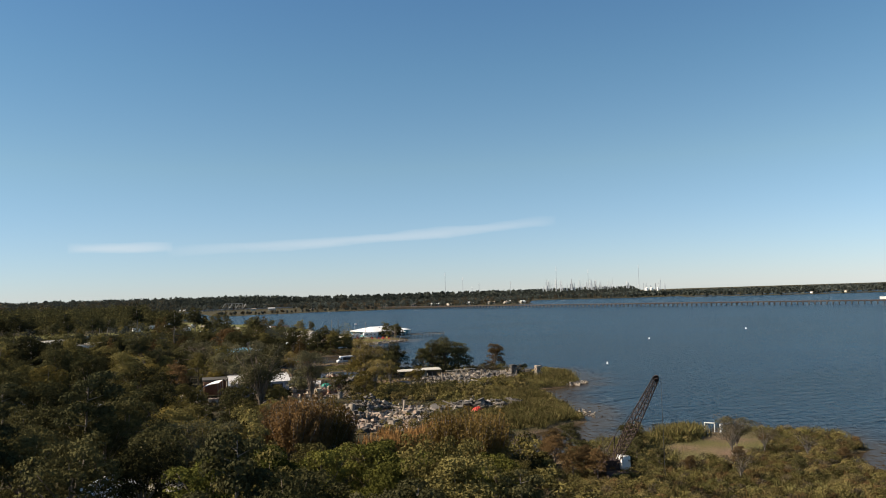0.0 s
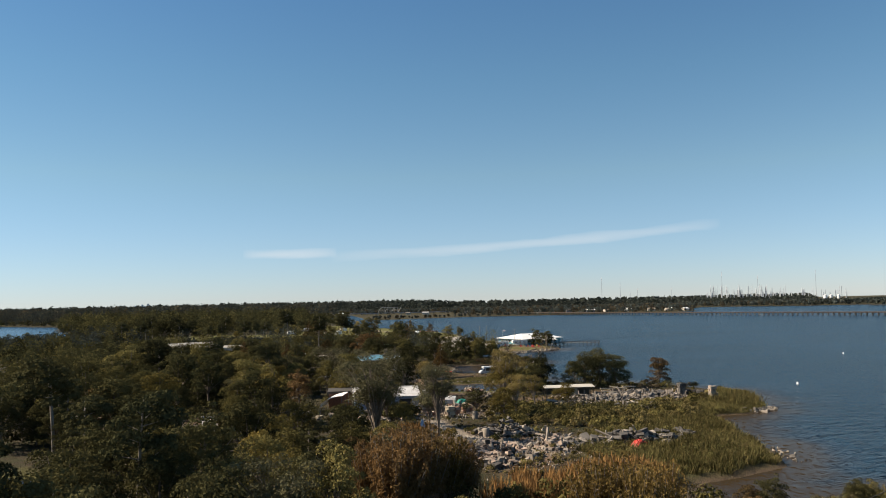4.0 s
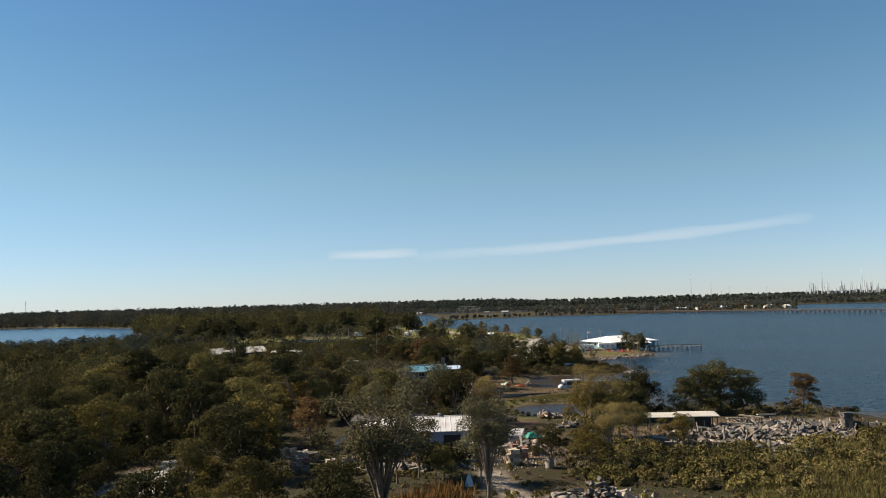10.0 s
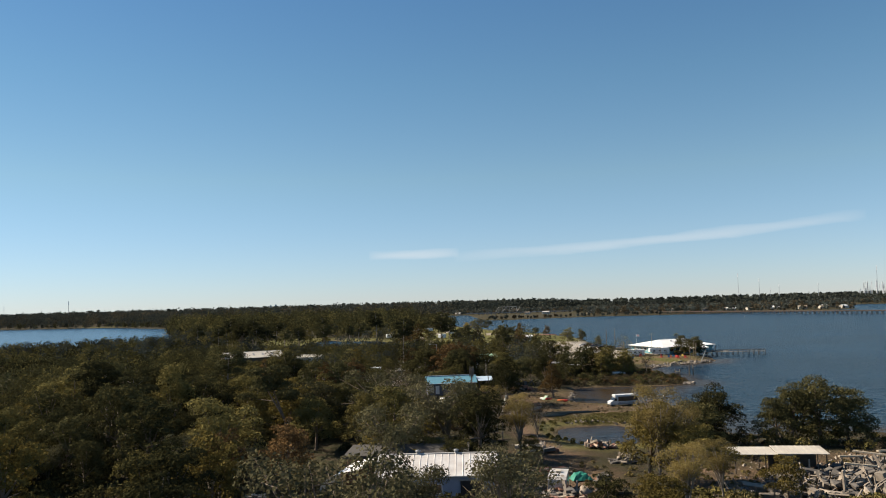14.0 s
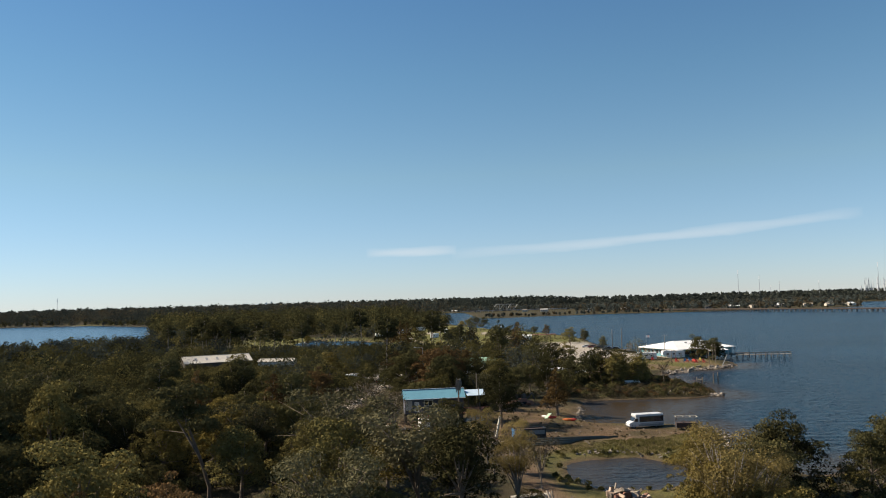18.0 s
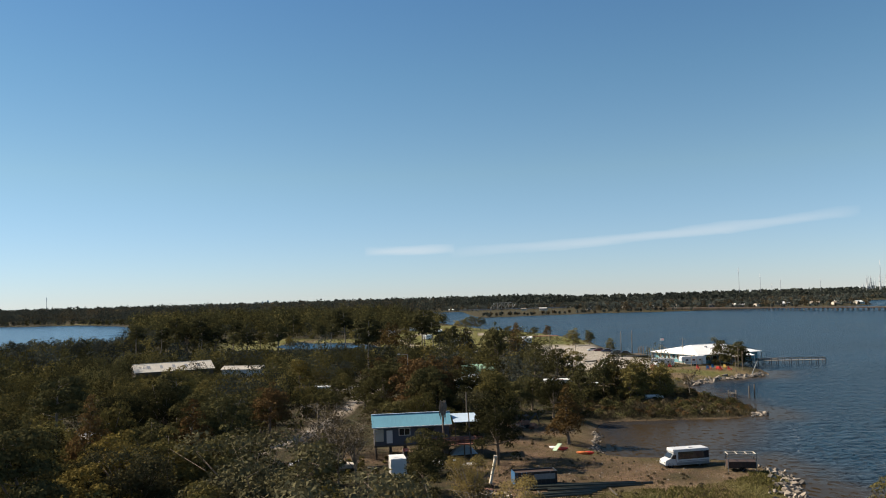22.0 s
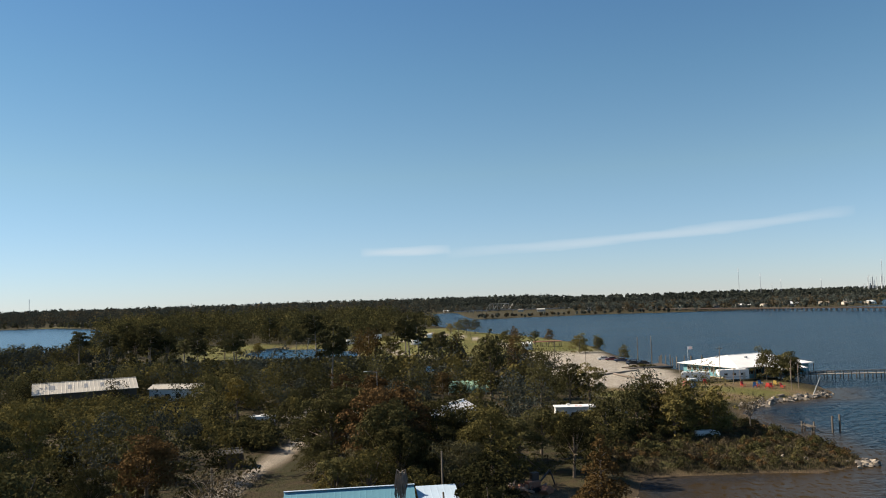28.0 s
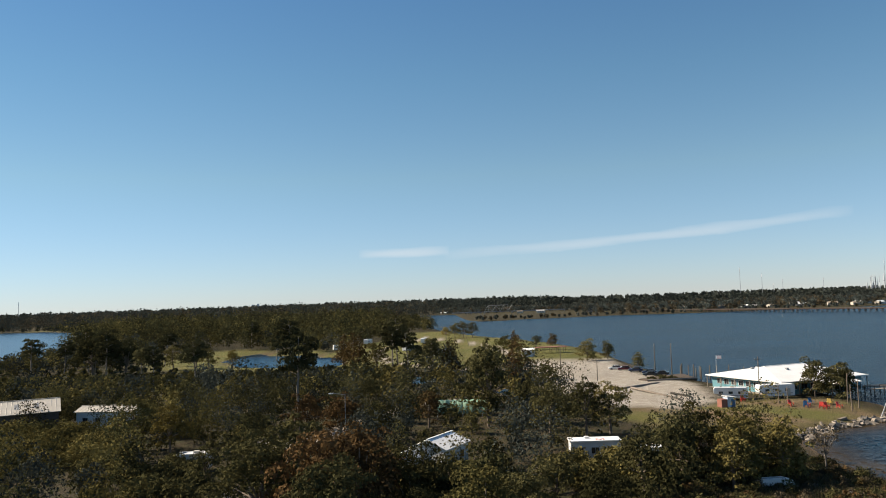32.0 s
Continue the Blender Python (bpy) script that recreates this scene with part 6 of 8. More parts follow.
cage = thing("steel_cage_trailer", 51.0, 188, "rusty steel cage trailer with an open roof frame", "trailer", -8)
for px in (-1.9, 1.9):
    for py in (-0.9, 0.9):
        part("post", one_box(px, py, 1.2, 0.08, 0.08, 2.4), GREYSTEEL, cage)
for a in ((0, -0.9, 2.4, 3.9, 0.1, 0.1), (0, 0.9, 2.4, 3.9, 0.1, 0.1), (-1.9, 0, 2.4, 0.1, 1.9, 0.1), (1.9, 0, 2.4, 0.1, 1.9, 0.1), (-0.6, 0, 2.4, 0.08, 1.9, 0.08), (0.7, 0, 2.4, 0.08, 1.9, 0.08)):
    part("roof_bar", one_box(*a), CREAM, cage)
part("bed", one_box(0, 0, 0.9, 3.8, 1.8, 0.9), RUST, cage, "dark rusty bin")
wheels(cage, [(0, -0.95), (0, 0.95)], 0.38)

rail_stack = thing("pipe_stack", 29.2, 179.4, "long dark green pipes and beams laid on the grass", "pipes", 2)
for i in range(7):
    a0, a1 = -9.5 + (i * 5 % 4) * 0.9, (7.6 - (i * 3 % 5) * 0.7) if i > 3 else -1.5 + i * 0.8
    part("pipe", rod(bmesh.new(), (a0, -3.6 + i * 1.05 + 0.3 * (i % 2), 0.3), (a1, -2.6 + i * 0.85, 0.3), 0.16 + 0.05 * (i % 2), sides=7), DARKPIPE, rail_stack, "", True)
for px in (-8, -3.5, 1.5, 5.5):
    part("bearer", one_box(px, -0.6, 0.1, 0.2, 5.6, 0.16), DARKWOOD, rail_stack)

# ---- the waterfront hall ----
hall = thing("waterfront_hall", 104, 362, "low teal hall with a white hip roof on the shore", "building", 21.5, 1.2)
HX, HY = 14.2, 13.2
part("wall", one_box(0, 0, 1.6, 2 * HX - 2.4, 2 * HY - 2.4, 3.2), TEAL, hall)
part("floor_slab", one_box(0, 0, -0.05, 2 * HX - 1, 2 * HY - 1, 0.3), WOOD, hall)
bm = bmesh.new()
c = [bm.verts.new(v) for v in ((-HX, -HY, 3.3), (HX, -HY, 3.3), (HX, HY, 3.3), (-HX, HY, 3.3))]
ra, rb = bm.verts.new((-6.5, 0, 5.8)), bm.verts.new((6.5, 0, 5.8))
for f in ((c[0], c[1], rb, ra), (c[1], c[2], rb), (c[2], c[3], ra, rb), (c[3], c[0], ra), (c[3], c[2], c[1], c[0])):
    bm.faces.new(f)
hr = part("roof", bm, ROOFWHITE, hall, "white metal hip roof")
part("ridge_cap", one_box(0, 0, 5.83, 13.2, 0.4, 0.08), WHITE, hr)
for a in ((0, -HY, 3.22, 2 * HX, 0.1, 0.24), (0, HY, 3.22, 2 * HX, 0.1, 0.24), (-HX, 0, 3.22, 0.1, 2 * HY, 0.24), (HX, 0, 3.22, 0.1, 2 * HY, 0.24)):
    part("fascia", one_box(*a), WHITE, hr)
for x, y in ((-3, -4), (-8.5, 2), (1.5, -6), (-5, 4)):
    part("roof_vent", one_box(x, y, 5.8 - 2.5 * max(abs(y) / HY, (abs(x) - 6.5) / 7.7) + 0.2, 0.7, 0.7, 0.5, bevel=0.05), GREYSTEEL, hr)
for i in range(8):
    window(hall, -HX + 1.18, -9 + i * 2.6, 1.9, 1.7, 1.2, face=2)
for i in range(7):
    window(hall, -9 + i * 3.0, -HY + 1.18, 1.9, 1.8, 1.2, face=-1)
for i in range(6):
    part("porch_post", one_box(-HX + 0.3 + i * (2 * HX - 0.6) / 5, -HY + 0.3, 1.6, 0.16, 0.16, 3.3), WOOD, hall)
    part("porch_post", one_box(-HX + 0.3, -HY + 0.3 + i * (2 * HY - 0.6) / 5, 1.6, 0.16, 0.16, 3.3), WOOD, hall)
stair = part("stair", one_box(-HX - 2.6, 2, -0.1, 4.5, 4.0, 0.25), WOOD, hall, "timber porch and ramp")
for i in range(6):
    part("baluster", one_box(-HX - 4.6, 0.2 + i * 0.7, 0.5, 0.08, 0.08, 1.1), WOOD, stair)
part("handrail", one_box(-HX - 4.6, 2, 1.05, 0.1, 4.0, 0.1), WOOD, stair)
for i in range(8):
    for j in (0, 1):
        part("pile", rod(bmesh.new(), (-6 + i * 2.9, HY - 1.2 - j * 5, -3), (-6 + i * 2.9, HY - 1.2 - j * 5, 0), 0.2), DARKWOOD, hall)
wing = part("side_roof", ribbed(-4, 7.0, -HY - 4.2, 2.5, -HY + 0.1, 3.25, 0.08), ROOFWHITE, hall, "white porch roof")
for i in range(4):
    part("post", one_box(-3.8 + i * 3.5, -HY - 4.0, 1.2, 0.14, 0.14, 2.5), WHITE, wing)

pier = thing("pier", 128, 351.5, "long narrow wooden pier on posts over the bay", "pier", -6, 0.0)
part("deck", one_box(0, 0, 1.3, 28, 2.2, 0.16), WOOD, pier)
part("side_deck", one_box(-6, 3.2, 1.5, 10, 2.0, 0.16), WOOD, pier)
for i in range(13):
    for s in (-1, 1):
        part("post", rod(bmesh.new(), (-13.5 + i * 2.25, s * 1.1, -2.5), (-13.5 + i * 2.25, s * 1.1, 2.2), 0.13), DARKWOOD, pier)
for s in (-1, 1):
    part("rail", one_box(0, s * 1.1, 2.1, 28, 0.08, 0.12), WOOD, pier)

shack = thing("shed", 79.0, 333.5, "small teal and white shed with an open brown lean-to", "shed", 12)
part("wall", one_box(0, 0, 1.1, 1.9, 1.9, 2.2), PALEBLUE, shack)
part("panel", one_box(0.35, -0.97, 0.9, 0.9, 0.05, 1.7), BLUEP, shack, "blue sign board")
part("roof", one_box(0, 0, 2.28, 2.3, 2.3, 0.12, ry=6), WHITE, shack)
part("lean_to", one_box(-1.7, 0, 0.9, 1.4, 1.8, 1.8), DECK, shack)


def chair(x, y, rz, mat, label):
    c = thing("lawn_chair", x, y, label, "chair", rz, group="lawn chairs on the grass")
    part("seat", one_box(0, 0, 0.42, 0.75, 0.8, 0.07, rx=-8), mat, c)
    part("backrest", one_box(0, 0.45, 0.85, 0.75, 0.08, 0.95, rx=-20), mat, c)
    for s in (-1, 1):
        part("armrest", one_box(s * 0.42, 0.0, 0.66, 0.14, 0.85, 0.05), mat, c)
        for py in (-0.34, 0.4):
            part("leg", one_box(s * 0.4, py, 0.3, 0.09, 0.09, 0.66), mat, c)


for x, y, rz, m, cname in ((90.6, 328.7, 20, RED, "red"), (93, 327, -10, BLUEP, "blue"), (94.2, 328.5, 40, RED, "red"), (96.3, 331.5, 10, BLUEP, "blue"), (95.6, 325.6, -30, RED, "red"),
                           (96.6, 325.2, 10, RED, "red"), (99.4, 329.8, -20, YELLOWP, "yellow"), (99.8, 326.2, 30, RED, "red"), (84.9, 341.0, 0, RED, "red"), (100.2, 330.6, 60, YELLOWP, "yellow")):
    chair(x, y, rz, m, f"{cname} wooden lawn chair on the grass by the shore")

for x0, y0, x1, y1 in ((66.6, 372, 71.8, 346), (75, 387, 90, 388.5), (62, 371, 77, 382.5)):
    lg = thing("parking_log", (x0 + x1) / 2, (y0 + y1) / 2, "long pale log laid as a parking barrier", "log", math.degrees(math.atan2(y1 - y0, x1 - x0)))
    half = math.hypot(x1 - x0, y1 - y0) / 2
    part("trunk", rod(bmesh.new(), (-half, 0, 0.25), (half, 0, 0.25), 0.32, 0.28, 9), WOOD, lg, "", True)

PILES = [(83.2, 267.8, 3.0), (84.4, 267.5, 3.3), (80.4, 269, 1.9), (80.0, 273, 1.4), (89.2, 401.6, 4.0), (90.2, 397, 4.6), (91.6, 396.5, 4.8), (93.4, 400, 3.4), (94.2, 397.6, 3.8), (96, 404, 3.5), (97, 398, 4.2),
         (99.5, 399, 4.0), (102.9, 409, 3.2), (105, 404, 3.6), (109, 402, 3.0), (112, 398, 3.0), (92, 410, 3.6), (94, 416, 3.4), (340, 900, 3.0)]
for x, y, h in PILES:
    p = tagged(new("mooring_post", bm_mesh("mooring_post", rod(bmesh.new(), (0, 0, -3), (0.03, 0, h), 0.19, 0.16), DARKWOOD, True)), "dark weathered mooring pile standing in the water", "pile", "mooring piles")
    p.location = (x, y, 0)
dock = thing("dock_remains", 80.3, 271, "broken dock beams over the water", "dock", 80, 0)
for i in range(3):
    part("beam", one_box(0, -0.5 + i * 0.5, 0.9, 6, 0.12, 0.16, ry=4), DARKWOOD, dock)
part("bent", rod(bmesh.new(), (-2.5, 0, -2), (-2.5, 0, 1.2), 0.14), DARKWOOD, dock)
part("bent", rod(bmesh.new(), (2.4, 0, -2), (2.4, 0, 1.0), 0.14), DARKWOOD, dock)


dark_log = thing("drift_log", 74.4, 354.5, "dark weathered log lying on the pale gravel", "log", -72)
part("trunk", rod(bmesh.new(), (-3.6, 0, 0.2), (3.6, 0, 0.2), 0.34, 0.2, 9), DARKWOOD, dark_log, "", True)
bed = thing("planting_bed", 83, 394, "raised dark soil bed with low plants beside the parked cars", "bed", 0)
bm = bmesh.new()
low_v = [bm.verts.new(v) for v in ((-9.5, -1.5, -0.3), (-7.5, -6.5, -0.3), (7.5, -4.5, -0.3), (7.5, 10, -0.3))]
top_v = [bm.verts.new((v.co.x * 0.96, v.co.y * 0.96, 0.28)) for v in low_v]
bm.faces.new(top_v)
for k4 in range(4):
    bm.faces.new((low_v[k4], low_v[(k4 + 1) % 4], top_v[(k4 + 1) % 4], top_v[k4]))
part("soil", bm, SOIL, bed)
bedxy = patch([(74, 393), (76, 388.5), (90, 390), (90, 402)], 90, r3)
shrubs("low_plants", "low dark plants in the bed beside the car park", bedxy, 0.4, 1.1, 60, 0.16, DARK, r3)
for x, y, h, lean in ((104.9, 332.6, 6.5, 0.2), (100.3, 322, 5.5, -0.2), (103.8, 326, 6.2, 0.1), (89.8, 333, 4.2, 0.1), (90.4, 329.6, 4.0, -0.1)):
    bt = thing("bare_sapling", x, y, "slender bare trunk standing on the lawn", "tree", group="bare trunks on the lawn")
    part("trunk", rod(bmesh.new(), (0, 0, -0.3), (lean, 0.1, h), 0.13, 0.06, 7), BARK, bt, "", True)
    part("twig", rod(bmesh.new(), (lean * 0.8, 0.1, h * 0.8), (lean + 0.5, 0.3, h * 1.02), 0.04, 0.02, 5), BARK, bt)
lp = thing("leaning_post", 102.7, 315.2, "grey post leaning over the rocks at the shore", "post")
part("shaft", rod(bmesh.new(), (-0.6, 0, -0.4), (1.9, 0.6, 4.4), 0.14, 0.1, 7), GREYSTEEL, lp)


def bucket(x, y, h, r, mat, label):
    b = thing("bucket", x, y, label, "bucket", group="buckets in the yard")
    part("body", rod(bmesh.new(), (0, 0, 0), (0, 0, h), r * 0.85, r, 12), mat, b, "", True)
    part("rim", rod(bmesh.new(), (0, 0, h - 0.04), (0, 0, h + 0.02), r * 1.06, sides=12), mat, b)


bucket(7.4, 196.3, 0.8, 0.4, WHITE, "tall white bucket in the house yard")
bucket(8.4, 195.2, 0.6, 0.32, WHITE, "white bucket in the house yard")
bucket(10.4, 196.4, 0.5, 0.3, PALEBLUE, "pale blue bucket in the house yard")
bucket(5.4, 199.0, 0.6, 0.3, RED, "red bucket under the house")
for x, y, rz in ((1.6, 198.2, 5), (2.9, 198.3, -4)):
    cr = thing("storage_bin", x, y, "dark plastic storage bin in the house yard", "bin", rz, group="bins by the house")
    part("body", one_box(0, 0, 0.4, 1.1, 0.7, 0.8, bevel=0.05), CHARCOAL, cr)
    part("lid", one_box(0, 0, 0.83, 1.16, 0.76, 0.08, bevel=0.02), BLACK, cr)
for x, y, z in ((-2.2, 195.5, 0.0), (-1.4, 195.0, 0.0), (13.6, 196.5, 0.0), (14.4, 197.0, 0.0)):
    ty = thing("old_tyre", x, y, "old black tyre lying in the yard", "tyre", group="tyres in the yard")
    bm = bmesh.new()
    ring = []
    for i in range(14):
        a = math.tau * i / 14
        ring.append([bm.verts.new(((0.42 + 0.13 * math.cos(b)) * math.cos(a), (0.42 + 0.13 * math.cos(b)) * math.sin(a), 0.14 + 0.13 * math.sin(b))) for b in (0, 1.05, 2.1, 3.14, 4.19, 5.24)])
    for i in range(14):
        for j in range(6):
            bm.faces.new((ring[i][j], ring[(i + 1) % 14][j], ring[(i + 1) % 14][(j + 1) % 6], ring[i][(j + 1) % 6]))
    part("tread", bm, BLACK, ty, "", True)
sheet_metal = thing("roofing_sheet", 12.5, 194.5, "bent sheet of grey roofing on the ground", "sheet", 20)
part("sheet", ribbed(-1.3, 1.3, -0.5, 0.12, 0.5, 0.3, 0.02, 0.4, 0.02), GALV, sheet_metal)
board = thing("surf_board", 27.4, 205.2, "pale green board leaning on the bank", "board", 60)
part("board", one_box(0, 0, 0.55, 2.6, 0.7, 0.09, ry=-16, bevel=0.04), PALEGREEN, board)
part("fin", one_box(1.0, 0, 0.35, 0.3, 0.04, 0.22), BLACK, board)

carport = thing("carport", -21.8, 0.2, "flat pale metal carport roof beside the cottage", "carport", 8)
part("roof", ribbed(-3.2, 3.2, -2.2, 2.7, 2.2, 2.95, 0.1, 0.8), CREAMROOF, carport)
for px in (-2.9, 2.9):
    for py in (-1.9, 1.9):
        part("post", one_box(px, py, 1.3, 0.12, 0.12, 2.7), DARKWOOD, carport)

# ---- other roofs among the trees ----
def gabled(name, x, y, rz, lx, ly, wall_h, rise, wallmat, roofmat, label, over=0.4, door=True, category="building", windows=3, z=None, skylights=0):
    """A building with its ridge along its own x."""
    b = thing(name, x, y, label, category, rz, z)
    part("wall", one_box(0, 0, wall_h / 2 - 0.1, lx, ly, wall_h + 0.2), wallmat, b)
    r = part("roof", ribbed(-lx / 2 - over, lx / 2 + over, -ly / 2 - over, wall_h - 0.05, 0, wall_h + rise, 0.08, 0.9), roofmat, b)
    part("rear_slope", ribbed(-lx / 2 - over, lx / 2 + over, ly / 2 + over, wall_h - 0.05, 0, wall_h + rise, 0.08, 0.9), roofmat, r)
    part("ridge_cap", one_box(0, 0, wall_h + rise + 0.06, lx + 2 * over, 0.3, 0.06), roofmat, r)
    for i in range(skylights):
        u = (i + 0.5) / skylights - 0.5
        part("skylight", one_box(u * lx * 0.8, -ly / 4, wall_h + rise / 2 + 0.07, 0.8, ly * 0.2, 0.05, rx=math.degrees(math.atan2(rise, ly / 2))), GREYSTEEL, r, "grey translucent roof panel")
    for s in (-1, 1):
        bm = bmesh.new()
        bm.faces.new([bm.verts.new(v) for v in ((s * lx / 2, -ly / 2, wall_h), (s * lx / 2, ly / 2, wall_h), (s * lx / 2, 0, wall_h + rise))])
        part("gable", bm, wallmat, b)
    for i in range(windows):
        window(b, -lx / 2 + (i + 0.7) * lx / (windows + 0.4), -ly / 2 - 0.02, wall_h * 0.58, 1.2, 1.0)
    if door:
        part("door", one_box(lx * 0.42, -ly / 2 - 0.03, 1.0, 0.95, 0.08, 2.0), wallmat if wallmat is not WHITE else CREAM, b)
    return b


# the warehouse wall colour is set dark to stand in for shade
gabled("warehouse", -77.5, 323, 27, 23, 12.5, 5.3, 2.1, DARKWOOD, CREAMROOF, "long warehouse with walls coloured dark for shade, a pale metal roof and grey skylights", windows=0, skylights=5)
gabled("mobile_home", -56.6, 330, -8, 13, 5.4, 4.4, 0.9, WHITE, CREAMROOF, "white mobile home with small dark windows among trees", windows=4)
gabled("cottage", 15, 279.5, 62, 7.4, 5.6, 3.6, 1.3, WHITE, ROOFWHITE, "white cottage with a pale metal gable roof", windows=2)
gabled("cottage_wing", 11.0, 277.5, 62, 5, 3.6, 3.0, 0.6, WHITE, ROOFWHITE, "low white wing of the cottage", windows=1)
gabled("shed", -53, 217, 10, 5.5, 4.6, 2.4, 0.7, WOOD, GALV, "weathered shed with a corrugated roof", windows=0)
gabled("lean_shed", -21.2, 250.5, 22, 3.6, 3.0, 2.3, 0.5, DARKWOOD, TARROOF, "small dark leaning shed beside the dirt road", windows=0, over=0.15)
gabled("shed", -58, 232, 6, 4.0, 3.2, 2.4, 0.5, WOOD, GALV, "small shed with a grey metal roof", windows=0)
gabled("cottage", -28.4, -3.5, 68, 8, 6.5, 3.2, 1.9, CREAM, ROOFWHITE, "cottage with a pale roof below the trees", windows=2)
store = gabled("store_shed", 2.0, 108.6, -1, 14.6, 12.0, 3.8, 1.5, BLUEWALL, SHEDROOF, "blue-grey shed with a pale corrugated metal roof", windows=1)
for vx in (-2.6, 2.4):
    vent = part("roof_vent", rod(bmesh.new(), (vx, 0.1, 5.2), (vx, 0.1, 5.7), 0.26, 0.26, 12), GREYSTEEL, store, "grey turbine vent on the ridge", True)
    part("vent_cap", rod(bmesh.new(), (vx, 0.1, 5.68), (vx, 0.1, 5.82), 0.4, 0.2, 12), GREYSTEEL, vent)
back_hall = thing("back_workshop", -2.6, 121.0, "long low workshop with a dark flat tar roof behind the shed", "building", -2)
part("wall", one_box(0, 0, 1.9, 17.0, 9.0, 3.9), BRICKRED, back_hall)
part("roof", one_box(0, 0, 4.0, 17.8, 9.8, 0.3, bevel=0.05), TARROOF, back_hall, "dark flat tar roof")
part("parapet", one_box(0, -4.8, 4.2, 17.8, 0.2, 0.25), DARKWOOD, back_hall)
gabled("porch_gable", -3.6, 115.8, 90, 4.2, 4.0, 4.0, 1.6, WOOD, TARROOF, "small grey gable between the shed and the workshop", windows=0, door=False)
gabled("camp_toilet", 53, 502, 5, 5, 4, 3.0, 0.7, WHITE, ROOFWHITE, "small white hut on the lawn", windows=1)
gabled("gabled_hut", -6.6, 132, 50, 4.0, 3.6, 2.2, 1.0, SIDING, GALV, "small dark hut with a steep grey roof", windows=0)

# the doorway of the store shed: a black slab stands in for its dark inside
door = thing("roller_door", 6.2, 102.45, "open roller door of the blue-grey shed, its dark inside a black slab", "door")
part("doorway_dark", one_box(0, 0, 1.5, 2.8, 0.08, 3.0), BLACK, door)
part("door_frame", one_box(0, -0.02, 3.08, 3.1, 0.1, 0.16), GREYSTEEL, door)

mt = thing("trailer_home", 38.4, 282, "long white trailer with a red mark on its flat roof", "trailer", -2)
part("wall", one_box(0.5, 0, 1.7, 7.6, 3.0, 3.0), WHITE, mt)
mr = part("roof", one_box(0.5, 0, 3.3, 8.0, 3.4, 0.2, bevel=0.05), ROOFWHITE, mt, "flat white roof")
part("roof_vent", one_box(-0.6, 0.6, 3.55, 0.7, 0.6, 0.3, bevel=0.05), WHITE, mr)
for i, (mx, ang) in enumerate(((0.75, 0), (1.1, 28), (1.5, -28), (1.85, 0))):
    part("mark", one_box(mx, -0.7, 3.42, 0.16, 1.0, 0.02, rz=ang), RED, mr, "red zigzag mark")
for i in range(3):
    window(mt, -2.0 + i * 2.4, -1.52, 1.9, 1.2, 0.9)

green = thing("arched_canopies", 20.6, 334, "row of green arched canvas canopies", "canopy", -6, ground(20.6, 334) - 1.0)
for i in range(8):
    x0 = -5.6 + i * 1.42
    bm = bmesh.new()
    rows = []
    for j in range(9):
        a = math.pi * j / 8
        rows.append([bm.verts.new((x0 + dx * 0.66 * 1.0, -2.6 * math.cos(a) * s, 1.6 + 2.9 * math.sin(a) * s)) for dx, s in ((-1, 0.93), (0, 1.0), (1, 0.93))])
    for u, v in zip(rows, rows[1:]):
        for k in (0, 1):
            bm.faces.new((u[k], u[k + 1], v[k + 1], v[k]))
    part("canopy", bm, GREENROOF, green, "", True)
    part("rib", rod(bmesh.new(), (x0 - 0.7, -2.5, 0), (x0 - 0.7, -2.5, 1.7), 0.06), WHITE, green)

tent = thing("canvas_shelter", -9.0, 111.0, "white canvas shelter with one curved slope beside the shed", "shelter", -12)
bm = bmesh.new()
rows = []
for j in range(9):
    a = math.pi / 2 * j / 8
    rows.append([bm.verts.new((1.6 - 5.2 * math.cos(a) ** 1.3, yy, 1.3 + 2.7 * math.sin(a) ** 0.9 - sag)) for yy, sag in ((-4.2, 0.0), (-2.1, 0.12), (0, 0.0), (2.1, 0.12), (4.2, 0.0))])
for u, v in zip(rows, rows[1:]):
    for k in range(4):
        bm.faces.new((u[k], u[k + 1], v[k + 1], v[k]))
part("canvas", bm, ROOFWHITE, tent, "", True)
for yy in (-4.2, 0, 4.2):
    part("low_post", rod(bmesh.new(), (-3.5, yy, -0.1), (-3.5, yy, 1.3), 0.05), GREYSTEEL, tent)
    part("tall_post", rod(bmesh.new(), (1.6, yy, -0.1), (1.6, yy, 4.0), 0.06), GREYSTEEL, tent)

oshed = thing("open_shed", 49.6, 117.5, "open shed with a thin sagging white metal roof on thin posts", "shed", -9, ground(49.6, 117.5))
oroof = part("roof", ribbed(-6.4, -0.4, -2.4, 2.75, 2.4, 2.95, 0.06, 0.8, 0.03), CREAMROOF, oshed, "thin sagging pale metal roof")
part("roof_half", ribbed(-0.4, 6.4, -2.4, 2.85, 2.4, 3.1, 0.06, 0.8, 0.03), CREAMROOF, oroof)
for px in (-6.0, -2, 2, 6.0):
    for py in (-2.1, 2.1):
        part("post", one_box(px, py, 1.4, 0.13, 0.13, 2.8), DARKWOOD, oshed)
# wall at the back coloured dark for the shade below the roof
part("back_wall", one_box(2.5, 2.1, 1.1, 6.5, 0.1, 2.0), DARKWOOD, oshed)
part("hanging_sheet", one_box(1.6, 1.2, 1.2, 2.0, 0.06, 1.9), CREAM, oshed, "yellowed sheet hung at the back")
